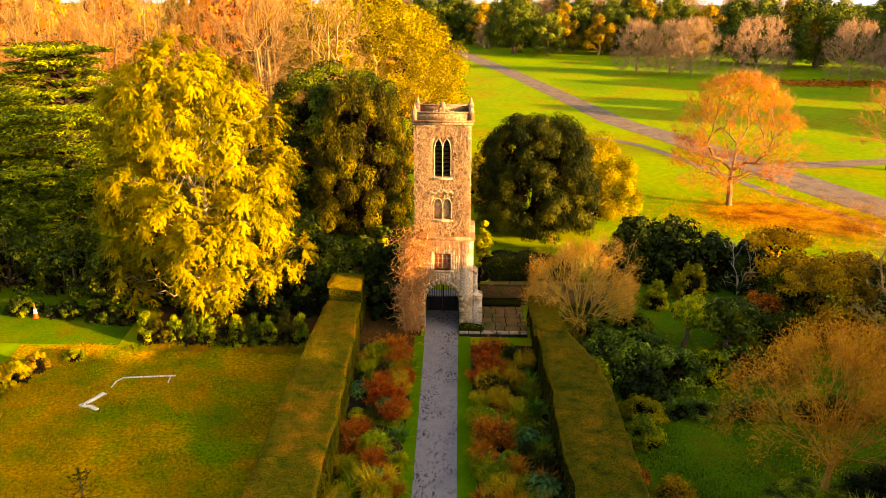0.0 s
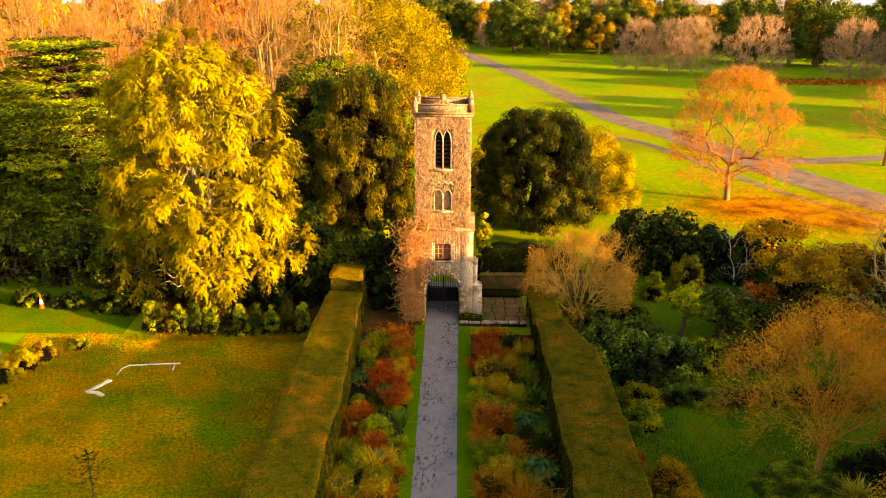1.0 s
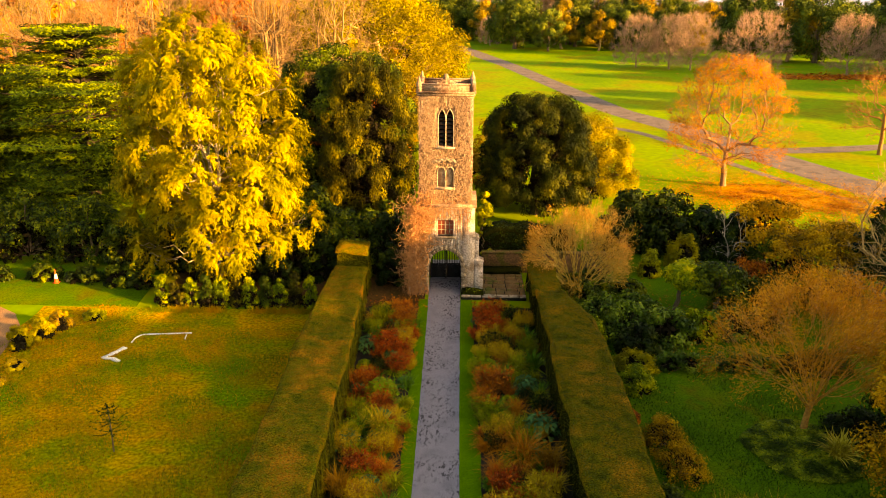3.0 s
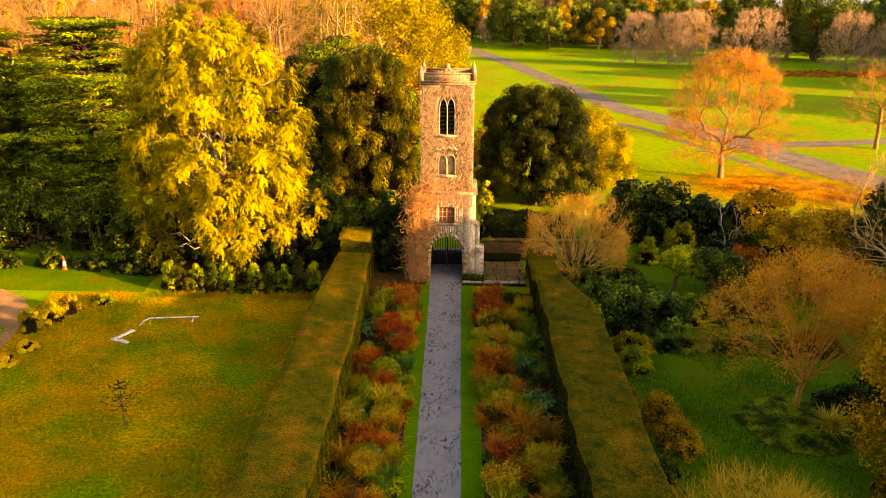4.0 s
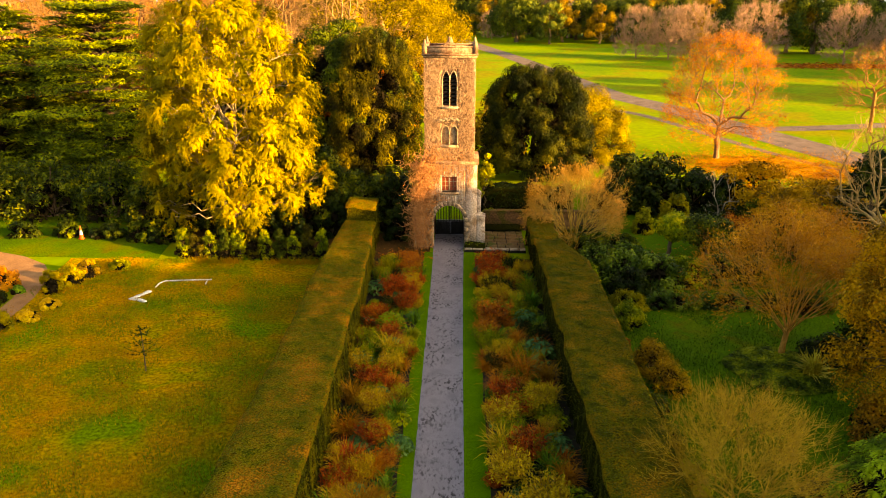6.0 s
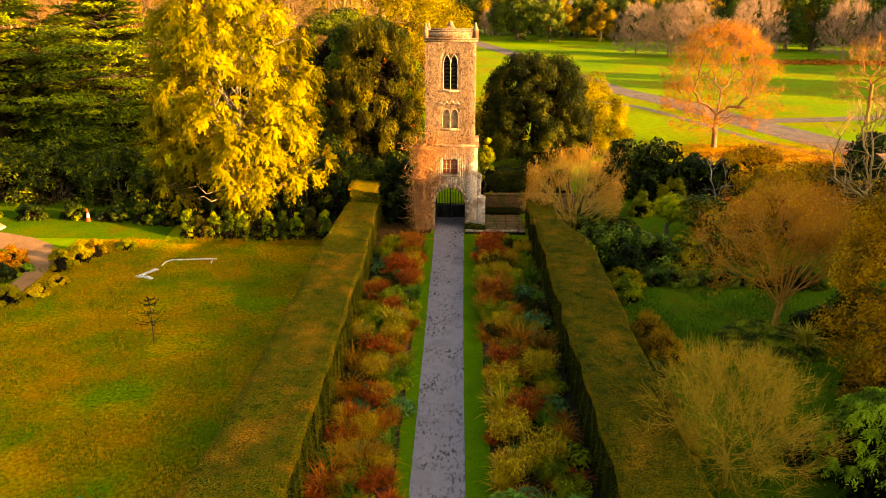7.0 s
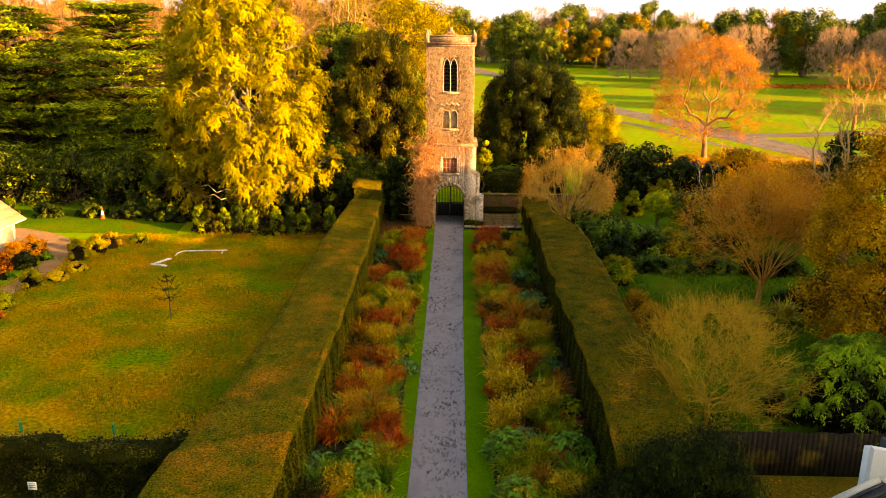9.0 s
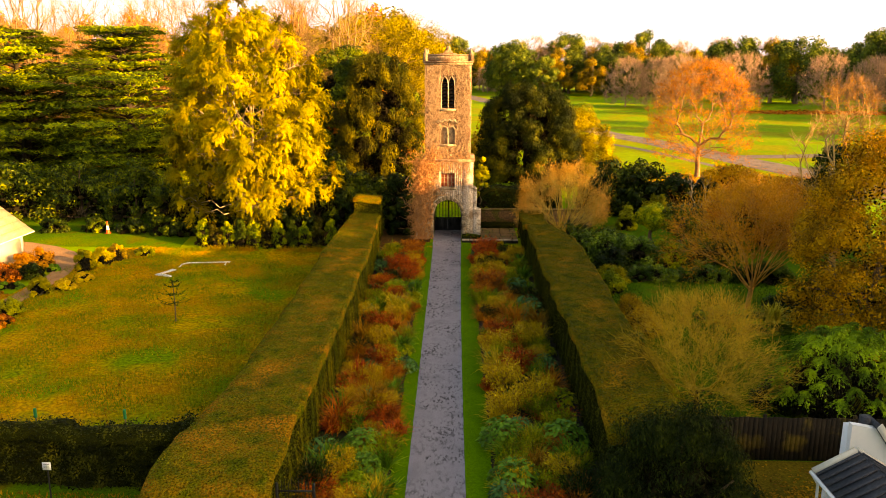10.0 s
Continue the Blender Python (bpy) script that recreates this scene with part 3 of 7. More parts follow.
def tower():
    t = thing("tower", "tall narrow stone gate tower clad in dead creeper", "tower")
    C = -0.08
    door = ("round", -0.07, 1.11, 0.0, 2.15, 3.38)
    small = ("flat", -0.07, 0.54, 4.38, 5.5, 5.5)
    part("wall", pierced(-1.98, 1.93, 0.0, 6.45, 0.0, 0.5, [door, small]), M["pale_wall"], t, "lower front wall with round arch")
    part("wall", pierced(-1.98, 1.93, 0.0, 6.45, 3.4, 3.9, [door]), M["stone"], t)
    for x0, x1 in ((-1.98, -1.40), (1.25, 1.93)):
        g = Geo()
        g.box(x0, x1, 0.5, 3.4, 0, 6.45)
        part("wall", g, M["stone"], t)
    g = Geo()
    g.box(-1.42, 1.27, 0.48, 3.42, 3.5, 3.75)
    part("vault", g, M["stone"], t)
    lancets = [("point", C - 0.255, 0.225, 10.5, 12.15, 12.85), ("point", C + 0.255, 0.225, 10.5, 12.15, 12.85)]
    niches = [("round", C - 0.29, 0.24, 7.75, 8.75, 9.05), ("round", C + 0.29, 0.24, 7.75, 8.75, 9.05)]
    part("wall", pierced(-1.84, 1.70, 6.45, 13.85, 0.14, 0.55, lancets + niches), M["stone"], t, "upper front wall")
    for x0, x1, y0, y1 in ((-1.84, -1.40, 0.55, 3.4), (1.26, 1.70, 0.55, 3.4), (-1.84, 1.70, 3.4, 3.8)):
        g = Geo()
        g.box(x0, x1, y0, y1, 6.45, 13.85)
        part("wall", g, M["stone"], t)
    # courses and cornice
    for z, o, h, x0, x1, y0, y1 in ((6.38, 0.10, 0.22, -1.98, 1.93, 0.0, 3.9), (13.72, 0.10, 0.16, -1.84, 1.70, 0.14, 3.8), (13.88, 0.17, 0.14, -1.84, 1.70, 0.14, 3.8)):
        g = Geo()
        g.box(x0 - o, x1 + o, y0 - o, y1 + o, z, z + h, 0.05)
        part("string_course", g, M["stone"], t, "moulded stone course")
    g = Geo()
    g.box(-1.5, 1.36, 0.4, 3.5, 13.9, 14.06)
    part("roof", g, M["slate"], t, "flat leaded roof behind the parapet")
    # parapet with raised scroll in the middle and corner pinnacles
    for side in range(4):
        g = Geo()
        if side < 2:
            y = 0.04 if side == 0 else 3.64
            g.box(-1.94, 1.80, y, y + 0.26, 14.02, 14.42, 0.03)
            g.box(-1.97, 1.83, y - 0.03, y + 0.29, 14.42, 14.52, 0.03)
            for i in range(15 if side == 0 else 0):
                a0 = -0.62 + i * 1.24 / 15
                h0, h1 = (0.42 * math.cos(q * 2.3) ** 2 + 0.08 * math.cos(q * 9) for q in (a0, a0 + 1.24 / 15))
                x = C + a0
                w = 1.24 / 15
                g.hexa([(x, y + 0.03, 14.5), (x + w, y + 0.03, 14.5), (x + w, y + 0.23, 14.5), (x, y + 0.23, 14.5),
                        (x, y + 0.03, 14.52 + h0), (x + w, y + 0.03, 14.52 + h1), (x + w, y + 0.23, 14.52 + h1), (x, y + 0.23, 14.52 + h0)])
            if side == 0:
                g.cone(C, y + 0.13, 14.86, 15.12, 0.19, 0.12, 8)
        else:
            x = -1.94 if side == 2 else 1.54
            g.box(x, x + 0.26, 0.30, 3.64, 14.02, 14.42, 0.03)
            g.box(x - 0.03, x + 0.29, 0.33, 3.61, 14.42, 14.52, 0.03)
        part("parapet", g, M["stone"], t, "weathered stone parapet")
    for x in (-1.81, 1.67):
        for y in (0.17, 3.77):
            g = Geo()
            g.box(x - 0.17, x + 0.17, y - 0.17, y + 0.17, 14.0, 14.56, 0.04)
            top = 14.9 + rs.uniform(-0.12, 0.1)
            g.cone(x, y, 14.56, 14.70, 0.19, 0.10, 8)
            g.cone(x, y, 14.70, top, 0.11, 0.05, 7)
            part("pinnacle", g, M["stone"], t, "eroded stone pinnacle")
    # belfry window
    w = new("belfry_window")
    w.parent = t
    tagged(w, "pointed twin belfry window with dark louvres")
    for k in (-1, 1):
        for i in range(8):
            g = Geo()
            z = 10.55 + i * 0.27
            cx = C + k * 0.255
            g.hexa([(cx - 0.22, 0.26, z), (cx + 0.22, 0.26, z), (cx + 0.22, 0.48, z + 0.16), (cx - 0.22, 0.48, z + 0.16),
                    (cx - 0.22, 0.26, z + 0.035), (cx + 0.22, 0.26, z + 0.035), (cx + 0.22, 0.48, z + 0.195), (cx - 0.22, 0.48, z + 0.195)])
            part("louvre", g, M["louvre"], w)
    for hw, sp, tp, cx, lbl in ((0.26, 12.15, 12.92, C - 0.255, "a"), (0.26, 12.15, 12.92, C + 0.255, "b")):
        g = Geo()
        pts = [(cx - hw, 10.42)] + [(cx - hw + 2 * hw * i / 16, arch_top("point", cx - hw + 2 * hw * i / 16, cx, hw, sp, tp)) for i in range(17)] + [(cx + hw, 10.42)]
        g.tube([(x, 0.11, z) for x, z in pts], 0.032, 6)
        part("frame", g, M["tracery"], w, "pale stone tracery")
    g = Geo()
    g.box(C - 0.62, C + 0.62, -0.0, 0.30, 10.30, 10.45, 0.03)
    part("sill", g, M["ashlar"], w)
    # blind niche pair with hood
    n = new("niche_window")
    n.parent = t
    tagged(n, "blind pair of round-headed niches under a stone hood")
    g = Geo()
    g.box(C - 0.6, C + 0.6, 0.36, 0.50, 7.7, 9.15)
    part("panel", g, M["ashlar"], n)
    for cx in (C - 0.29, C + 0.29):
        g = Geo()
        pts = [(cx - 0.27, 7.72)] + [(cx - 0.27 + 0.54 * i / 12, arch_top("round", cx - 0.27 + 0.54 * i / 12, cx, 0.27, 8.75, 9.1)) for i in range(13)] + [(cx + 0.27, 7.72)]
        g.tube([(x, 0.12, z) for x, z in pts], 0.04, 6)
        part("frame", g, M["ashlar"], n)
    g = Geo()
    pts = [(C - 0.82 + 1.64 * i / 20, 9.42 + 0.16 * math.sin(math.pi * i / 20) + 0.06 * math.sin(i * 1.3)) for i in range(21)]
    g.tube([(x, 0.06, z) for x, z in pts], 0.11, 7)
    part("hood", g, M["arch_stone"], n)
    g = Geo()
    g.box(C - 0.66, C + 0.66, 0.0, 0.34, 7.58, 7.74, 0.03)
    part("sill", g, M["ashlar"], n)
    # small window
    s = new("small_window")
    s.parent = t
    tagged(s, "small leaded window with red-brown boards")
    g = Geo()
    g.box(-0.61, 0.47, 0.30, 0.36, 4.36, 5.52)
    part("pane", g, M["red_board"], s, "red-brown board behind the glazing bars")
    for x in (-0.61, -0.36, -0.07, 0.21, 0.45):
        g = Geo()
        r = 0.05 if abs(x + 0.07) < 0.01 else 0.022
        g.box(x - r, x + r, 0.22, 0.30, 4.38, 5.5, 0.01)
        part("glazing_bar", g, M["ashlar"], s)
    for z in (4.42, 4.76, 5.1, 5.46):
        g = Geo()
        g.box(-0.6, 0.46, 0.235, 0.295, z - 0.02, z + 0.02, 0.008)
        part("glazing_bar", g, M["ashlar"], s)
    g = Geo()
    g.box(-0.78, 0.64, -0.10, 0.3, 4.20, 4.38, 0.03)
    part("sill", g, M["ashlar"], s)
    # arch ring of dressed stones
    for i in range(13):
        a0, a1 = math.pi * i / 13 + 0.012, math.pi * (i + 1) / 13 - 0.012
        P = lambda a, r, y: (-0.07 + 1.11 * r * math.cos(a), y, 2.15 + 1.23 * r * math.sin(a))
        g = Geo()
        g.hexa([P(a0, 1.0, -0.03), P(a0, 1.24, -0.03), P(a0, 1.24, 0.12), P(a0, 1.0, 0.12), P(a1, 1.0, -0.03), P(a1, 1.24, -0.03), P(a1, 1.24, 0.12), P(a1, 1.0, 0.12)])
        part("voussoir", g, M["arch_stone"], t)
    for sx in (-1, 1):
        for i in range(5):
            g = Geo()
            x = -0.07 + sx * 1.11
            w2 = 0.30 if i % 2 else 0.42
            g.box(min(x, x + sx * w2), max(x, x + sx * w2), -0.03, 0.12, 0.2 + i * 0.39, 0.2 + i * 0.39 + 0.37, 0.015)
            part("quoin", g, M["arch_stone"], t)
    # stepped buttresses
    for sx, x in ((1, 1.93), (-1, -1.98)):
        g = Geo()
        for w2, z1, d in ((0.62, 2.55, 0.45), (0.30, 4.2, 0.30)):
            a, b = min(x, x + sx * w2), max(x, x + sx * w2)
            g.box(a, b, 0.15 - w2 * 0.2, 0.9 + w2 * 0.15, 0.0, z1, 0.02)
            g.hexa([(a - 0.03, -0.02, z1 + 0.004), (b + 0.03, -0.02, z1 + 0.004), (b + 0.03, 1.03, z1 + 0.004), (a - 0.03, 1.03, z1 + 0.004),
                    (x - 0.02 if sx > 0 else x - 0.05, 0.05, z1 + 0.22), (x + 0.05 if sx > 0 else x + 0.02, 0.05, z1 + 0.22), (x + 0.05 if sx > 0 else x + 0.02, 0.98, z1 + 0.22), (x - 0.02 if sx > 0 else x - 0.05, 0.98, z1 + 0.22)])
        part("buttress", g, M["pale_wall"], t, "stepped stone buttress")
    t.location.z, t.scale = 0.25, (0.945, 0.945, 0.947)
    return t


tower()


def gate():
    g0 = thing("gate", "closed dark iron gate with upright bars in the archway", "gate", -0.07, 2.75, 0.50)
    for x in (-1.08, -0.02, 0.02, 1.08):
        g = Geo()
        g.box(x - 0.03, x + 0.03, -0.03, 0.03, 0, 2.5, 0.008)
        part("stile", g, M["iron"], g0)
    for z in (0.12, 1.1, 2.4):
        for s in (-1, 1):
            g = Geo()
            g.box(min(0.05 * s, 1.05 * s), max(0.05 * s, 1.05 * s), -0.02, 0.02, z - 0.03, z + 0.03, 0.006)
            part("rail", g, M["iron"], g0)
    for i in range(17):
        x = -0.98 + i * 0.1225
        g = Geo()
        g.tube([(x, 0, 0.1), (x, 0, 2.6), (x, 0, 2.72)], [0.022, 0.022, 0.004], 6)
        part("bar", g, M["iron"], g0)
    for s in (-1, 1):
        g = Geo()
        g.box(min(0.06 * s, 1.04 * s), max(0.06 * s, 1.04 * s), -0.008, 0.008, 0.15, 1.05)
        part("kick_panel", g, M["iron"], g0)
    g0.scale = (0.945, 0.945, 1.0)
    return g0


gate()


def creeper():
    """Dead creeper: stems wandering over the front, thick at the lower left."""
    t = thing("dead_creeper", "leafless brown creeper clinging to the tower wall", "creeper")
    g, up = Geo(), Geo()

    def blocked(x, z):
        return (abs(x + 0.08) < 0.58 and 10.4 < z < 12.9) or (abs(x + 0.08) < 0.6 and 7.7 < z < 9.2) or (abs(x + 0.07) < 0.62 and 4.3 < z < 5.55) or (abs(x + 0.07) < 1.13 and z < 3.4)

    for i in range(1150):
        if i < 330:
            x, z = rs.uniform(-2.55, -1.15) + rs.uniform(-0.25, 0.2), rs.uniform(0.3, 6.6)
            n, r, off = 11, rs.uniform(0.014, 0.036), rs.uniform(0.05, 0.85)
        else:
            x, z = rs.uniform(-1.85, 1.68), rs.uniform(5.0, 13.5)
            n, r, off = rs.randint(8, 18), rs.uniform(0.010, 0.024), rs.uniform(0.02, 0.09)
        a = rs.normal(math.pi / 2, 0.7)
        pts = []
        for k in range(n):
            if blocked(x, z) or z > 13.8 or (x > 1.72 or (x < -1.95 and i >= 330)):
                break
            y0 = 0.12 if z > 6.45 else -0.02
            bulge = 1.0 if x > -1.9 else 1.3
            pts.append((x, y0 - off * bulge * (0.6 + 0.5 * math.sin(k * 1.1 + i)) , z))
            a += rs.normal(0, 0.5)
            st = 0.16
            x, z = x + math.cos(a) * st, max(0.15, z + math.sin(a) * st)
        if len(pts) > 3:
            (g if i < 330 or pts[0][2] < 6.8 else up).tube(pts, np.linspace(r, r * 0.4, len(pts)), 3)
    part("stem_mesh", g, M["vine"], t)
    part("stem_mesh", up, M["grey_vine"], t, "weathered grey stems")
    g = Geo()
    n = 9000
    x, z = rs.uniform(-1.84, 1.70, n), rs.uniform(3.6, 13.6, n)
    keep = np.array([not blocked(a, b) for a, b in zip(x, z)]) & ((z > 6.2) | (x < -0.6) | (rs.rand(n) < 0.25))
    c = np.stack([x, np.where(z > 6.45, 0.10, -0.04) - rs.rand(n) * 0.06, z], 1)[keep]
    nr = np.tile([[0.0, -1.0, 0.2]], (len(c), 1)) + rs.normal(size=(len(c), 3)) * 0.6
    g.leaves(c, nr, 0.10, 0.14, rs, along=np.tile([[0, 0, 1.0]], (len(c), 1)))
    part("twig_tangle", g, M["grey_vine"], t, "weathered dry twigs")
    g = Geo()
    n = 6000
    z = rs.uniform(0.3, 6.6, n)
    x = -1.92 + rs.normal(0, 0.40, n) - 0.36 * np.exp(-((z - 2.5) / 2) ** 2)
    x = np.minimum(x, -1.22 + 0.5 * (z > 3.5))
    c = np.stack([x, -0.05 - rs.rand(n) * 0.85, z], 1)
    g.leaves(c, rs.normal(size=(n, 3)) + np.array([0, -0.8, 0]), 0.11, 0.14, rs)
    part("twig_tangle", g, M["vine"], t, "tangle of dry twigs")
    t.location.z, t.scale = 0.25, (0.945, 0.945, 0.947)
    return t


creeper()


def stone_wall():
    w = tagged(part("garden_wall", pierced(2.4, 11.4, 0.0, 1.95, 4.0, 4.45, []), M["brown_wall"]), "old rubble garden wall beside the tower", "wall", kind="structure")
    for i in range(9):
        g = Geo()
        x = 2.4 + i * 0.98
        g.box(x, x + 0.95, 3.94, 4.51, 1.952, 2.07 + rs.uniform(-0.01, 0.01), 0.02)
        part("coping_stone", g, M["flag"], w)
    return w


stone_wall()

# ---- hedges ----


def hedge(name, label, x0, x1, y0, y1, h, per=420, leaf=0.034, mat="l_hedge", wob=0.13, group="", ribs=0.0, side=1.0, plan=None, shaggy=0.0):
    """A clipped hedge: an uneven core and a skin of leaves on its top and sides."""
    t = thing(name, label, "hedge", (x0 + x1) / 2, (y0 + y1) / 2, 0, group)
    hx, hy = (x1 - x0) / 2, (y1 - y0) / 2
    z0 = float(gz(0, (y0 + y1) / 2)) * (0.5 if y1 - y0 > 5 else 1.0)

    def off(p, k):
        q = noise.noise_vector(Vector((p[0] * 0.55 + x0, p[1] * 0.55 + y0, p[2] * 0.7)))
        return np.array(q) * wob + np.array(noise.noise_vector(Vector((p[0] * 1.9, p[1] * 1.9, p[2] * 1.9 + 7)))) * wob * 0.45

    g = Geo()
    faces = [((-hx, -hy, h), (2 * hx, 0, 0), (0, 2 * hy, 0), (0, 0, 1)), ((-hx, -hy, 0), (0, 0, h), (0, 2 * hy, 0), (-1, 0, 0)), ((hx, -hy, 0), (0, 0, h), (0, 2 * hy, 0), (1, 0, 0)),
             ((-hx, -hy, 0), (2 * hx, 0, 0), (0, 0, h), (0, -1, 0)), ((-hx, hy, 0), (2 * hx, 0, 0), (0, 0, h), (0, 1, 0))]
    L = Geo()
    for o, a, b, nv in faces:
        o, a, b, nv = (np.array(q, float) for q in (o, a, b, nv))
        la, lb = np.linalg.norm(a), np.linalg.norm(b)
        cell = 0.24 if ribs and nv[0] else (0.3 if nv[2] else 0.5)
        na, nb = max(2, int(la / cell) + 1), max(2, int(lb / cell) + 1)
        P = np.array([[o + a * i / (na - 1) + b * j / (nb - 1) for j in range(nb)] for i in range(na)])
        P = np.array([[p - nv * (0.06 + (ribs * abs(math.sin(p[1] * 3.3)) if nv[0] else 0)) + off(p, 0) for p in row] for row in P])
        if plan:
            ys = P[:, :, 1] + (y0 + y1) / 2
            xa, xb = np.interp(ys, *plan[0]), np.interp(ys, *plan[1])
            lean = 0.1 * np.clip(P[:, :, 2] / h, 0, 1)
            P[:, :, 0] = xa + lean + (P[:, :, 0] + hx) / (2 * hx) * (xb - xa - 2 * lean) - (x0 + x1) / 2
        e = 1.6 if hy > 5 else 0.6
        drop = np.clip((-hy + e - P[:, :, 1]) / e, 0, 1.1) ** 2 * (0.4 if hy > 5 else 0.1)
        P[:, :, 2] -= drop * np.clip(P[:, :, 2] / h, 0, 1) ** 2
        i, j = np.meshgrid(np.arange(na - 1), np.arange(nb - 1), indexing="ij")
        q = i * nb + j
        if nv[2]:
            top = Geo()
            lip = np.pad(P, ((1, 1), (1, 1), (0, 0)), mode="edge")
            lip[[1, -2], :, 2] -= 0.05
            lip[:, [1, -2], 2] -= 0.05
            for sl, ax, d in ((np.s_[:2], 0, -0.08), (np.s_[-2:], 0, 0.08)):
                lip[sl, :, ax] += d
            lip[:, :2, 1] -= 0.08
            lip[:, -2:, 1] += 0.08
            lip[[0, -1], :, 2] -= 0.26
            lip[:, [0, -1], 2] -= 0.26
            a, b = np.meshgrid(np.arange(na + 1), np.arange(nb + 1), indexing="ij")
            k = a * (nb + 2) + b
            top.add(lip.reshape(-1, 3) + np.array([0, 0, 0.05]), np.stack([k, k + 1, k + nb + 3, k + nb + 2], -1).reshape(-1, 4)[:, ::-1])
        else:
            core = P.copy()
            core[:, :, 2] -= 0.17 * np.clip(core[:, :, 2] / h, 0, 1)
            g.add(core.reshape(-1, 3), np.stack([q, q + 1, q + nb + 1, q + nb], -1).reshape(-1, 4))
        seen = nv[2] or (nv[0] and nv[0] * (x0 + x1) < 0) or nv[1] < 0
        n = int(la * lb * per * (0.6 if nv[2] else (side if seen else 0.2)))
        u, v = rs.rand(n), rs.rand(n)
        fi, fj = u * (na - 1), v * (nb - 1)
        ii, jj = np.minimum(fi.astype(int), na - 2), np.minimum(fj.astype(int), nb - 2)
        fu, fv = (fi - ii)[:, None], (fj - jj)[:, None]
        c = P[ii, jj] * (1 - fu) * (1 - fv) + P[ii + 1, jj] * fu * (1 - fv) + P[ii, jj + 1] * (1 - fu) * fv + P[ii + 1, jj + 1] * fu * fv
        c = c + nv * (0.04 + np.abs(rs.normal(0, 0.025, n)) + (rs.rand(n) < 0.12 + shaggy) * rs.rand(n) * (0.12 + 0.3 * shaggy))[:, None]
        L.leaves(c, nv[None] + rs.normal(size=(n, 3)) * 0.5, leaf, 0.5, rs)
    # near-black core paints the side shade; l_hedge and l_greenhedge tops stay lighter
    part("core", g, M["hedge_shade_core"], t, "core coloured near-black for the shade inside the hedge")
    part("clipped_top", top, M[{"l_hedge": "hedge_top", "l_greenhedge": "green_hedge_top"}.get(mat, "hedge_shade_core")], t, "dense clipped growth along the top", True)
    part("foliage", L, M[mat], t, "clipped foliage")
    t.location.z = z0
    return t


hedge("clipped_hedge", "long clipped hedge with level top beside the meadow", -7.25, -4.1, -38.6, -0.6, 2.5, ribs=0.16, side=1.1, plan=(((-38.6, -36, -33, -18, -13, -0.6), (-7.4, -7.35, -6.95, -7.0, -7.3, -7.2)), ((-38.6, -33, -25, -13, -2, -0.6), (-4.0, -4.0, -4.12, -4.42, -5.0, -5.05))))
hedge("clipped_hedge", "raised clipped block at the hedge end near the tower", -7.0, -5.1, -0.55, 1.4, 3.2)
hedge("clipped_hedge", "long clipped hedge with level top beside the garden", 5.4, 8.2, -35.2, -4.8, 2.7, ribs=0.34, side=0.6, mat="l_greenhedge", plan=(((-35.2, -28, -15, -4.8), (5.55, 5.5, 5.4, 5.35)), ((-35.2, -22, -12, -8.8, -4.8), (8.05, 8.15, 8.3, 8.1, 7.0))))
hedge("clipped_hedge", "narrower end of the clipped hedge near the tower", 5.3, 6.9, -4.75, 0.6, 2.55, ribs=0.3, side=0.6, mat="l_greenhedge")
hedge("clipped_hedge", "shorter cross hedge closing the meadow, dark front", -27.0, -7.2, -34.6, -33.9, 1.95, per=560, leaf=0.05, mat="l_crosshedge", wob=0.34, side=0.8, shaggy=0.35)
hedge("wall_shrub", "dark shrubs growing along the garden wall", 2.5, 9.0, 4.7, 6.2, 2.9, per=110, leaf=0.10, mat="l_dark", wob=0.35)
hedge("low_edging_hedge", "low dark edging hedge at the foot of the wall", 2.5, 5.1, 3.45, 3.9, 0.6, per=200, mat="l_dark", wob=0.08)
hedge("low_edging_hedge", "low plants at the foot of the tower", 1.1, 2.4, -0.6, -0.1, 0.5, per=200, mat="l_border", wob=0.12)

# ---- trees ----


def ball(n, r):
    d = rs.normal(size=(n, 3))
    d /= np.linalg.norm(d, axis=1)[:, None]
    return d * (r if np.isscalar(r) else np.asarray(r))


def bend(a, b, sag=0.0, n=6, wig=0.08):
    """A wandering line from a to b."""
    a, b = np.asarray(a, float), np.asarray(b, float)
    k = np.linspace(0, 1, n)[:, None]
    L = np.linalg.norm(b - a)
    p = a + (b - a) * k
    p[1:-1] += rs.normal(size=(n - 2, 3)) * L * wig
    p[:, 2] += sag * L * np.sin(k[:, 0] * math.pi)
    return p


def clumps_in(H, zb, prof, n, depth=0.35, per_lobe=7, lobe=(0.26, 0.46)):
    """Clump centres near the outside of a crown whose radius at height h is prof(h)."""
    m = max(8, n // per_lobe)
    h = (np.arange(m) + rs.rand(m)) / m
    a = np.arange(m) * 2.4 + rs.rand(m) * 0.9
    R = np.array([prof(k) for k in h])
    lr = np.clip(R.max() * rs.uniform(*lobe, m), 0, R * 0.75 + 0.2)
    r = np.maximum(0, R - lr * 0.8)
    lobes = np.stack([r * np.cos(a), r * np.sin(a), zb + lr * 0.5 + h * (H - zb - lr)], 1)
    i = np.arange(n) % m
    d = ball(n, 1.0)
    d[:, 2] = np.abs(d[:, 2]) * 0.9 - 0.25
    out = lobes[i] * np.array([1, 1, 0.0])
    d = d + 0.55 * out / (np.linalg.norm(out, axis=1)[:, None] + 0.5)
    d /= np.linalg.norm(d, axis=1)[:, None]
    p = lobes[i] + d * (lr[i] * (1 - depth * rs.rand(n)))[:, None]
    p[:, 2] = np.clip(p[:, 2], zb, H)
    return p


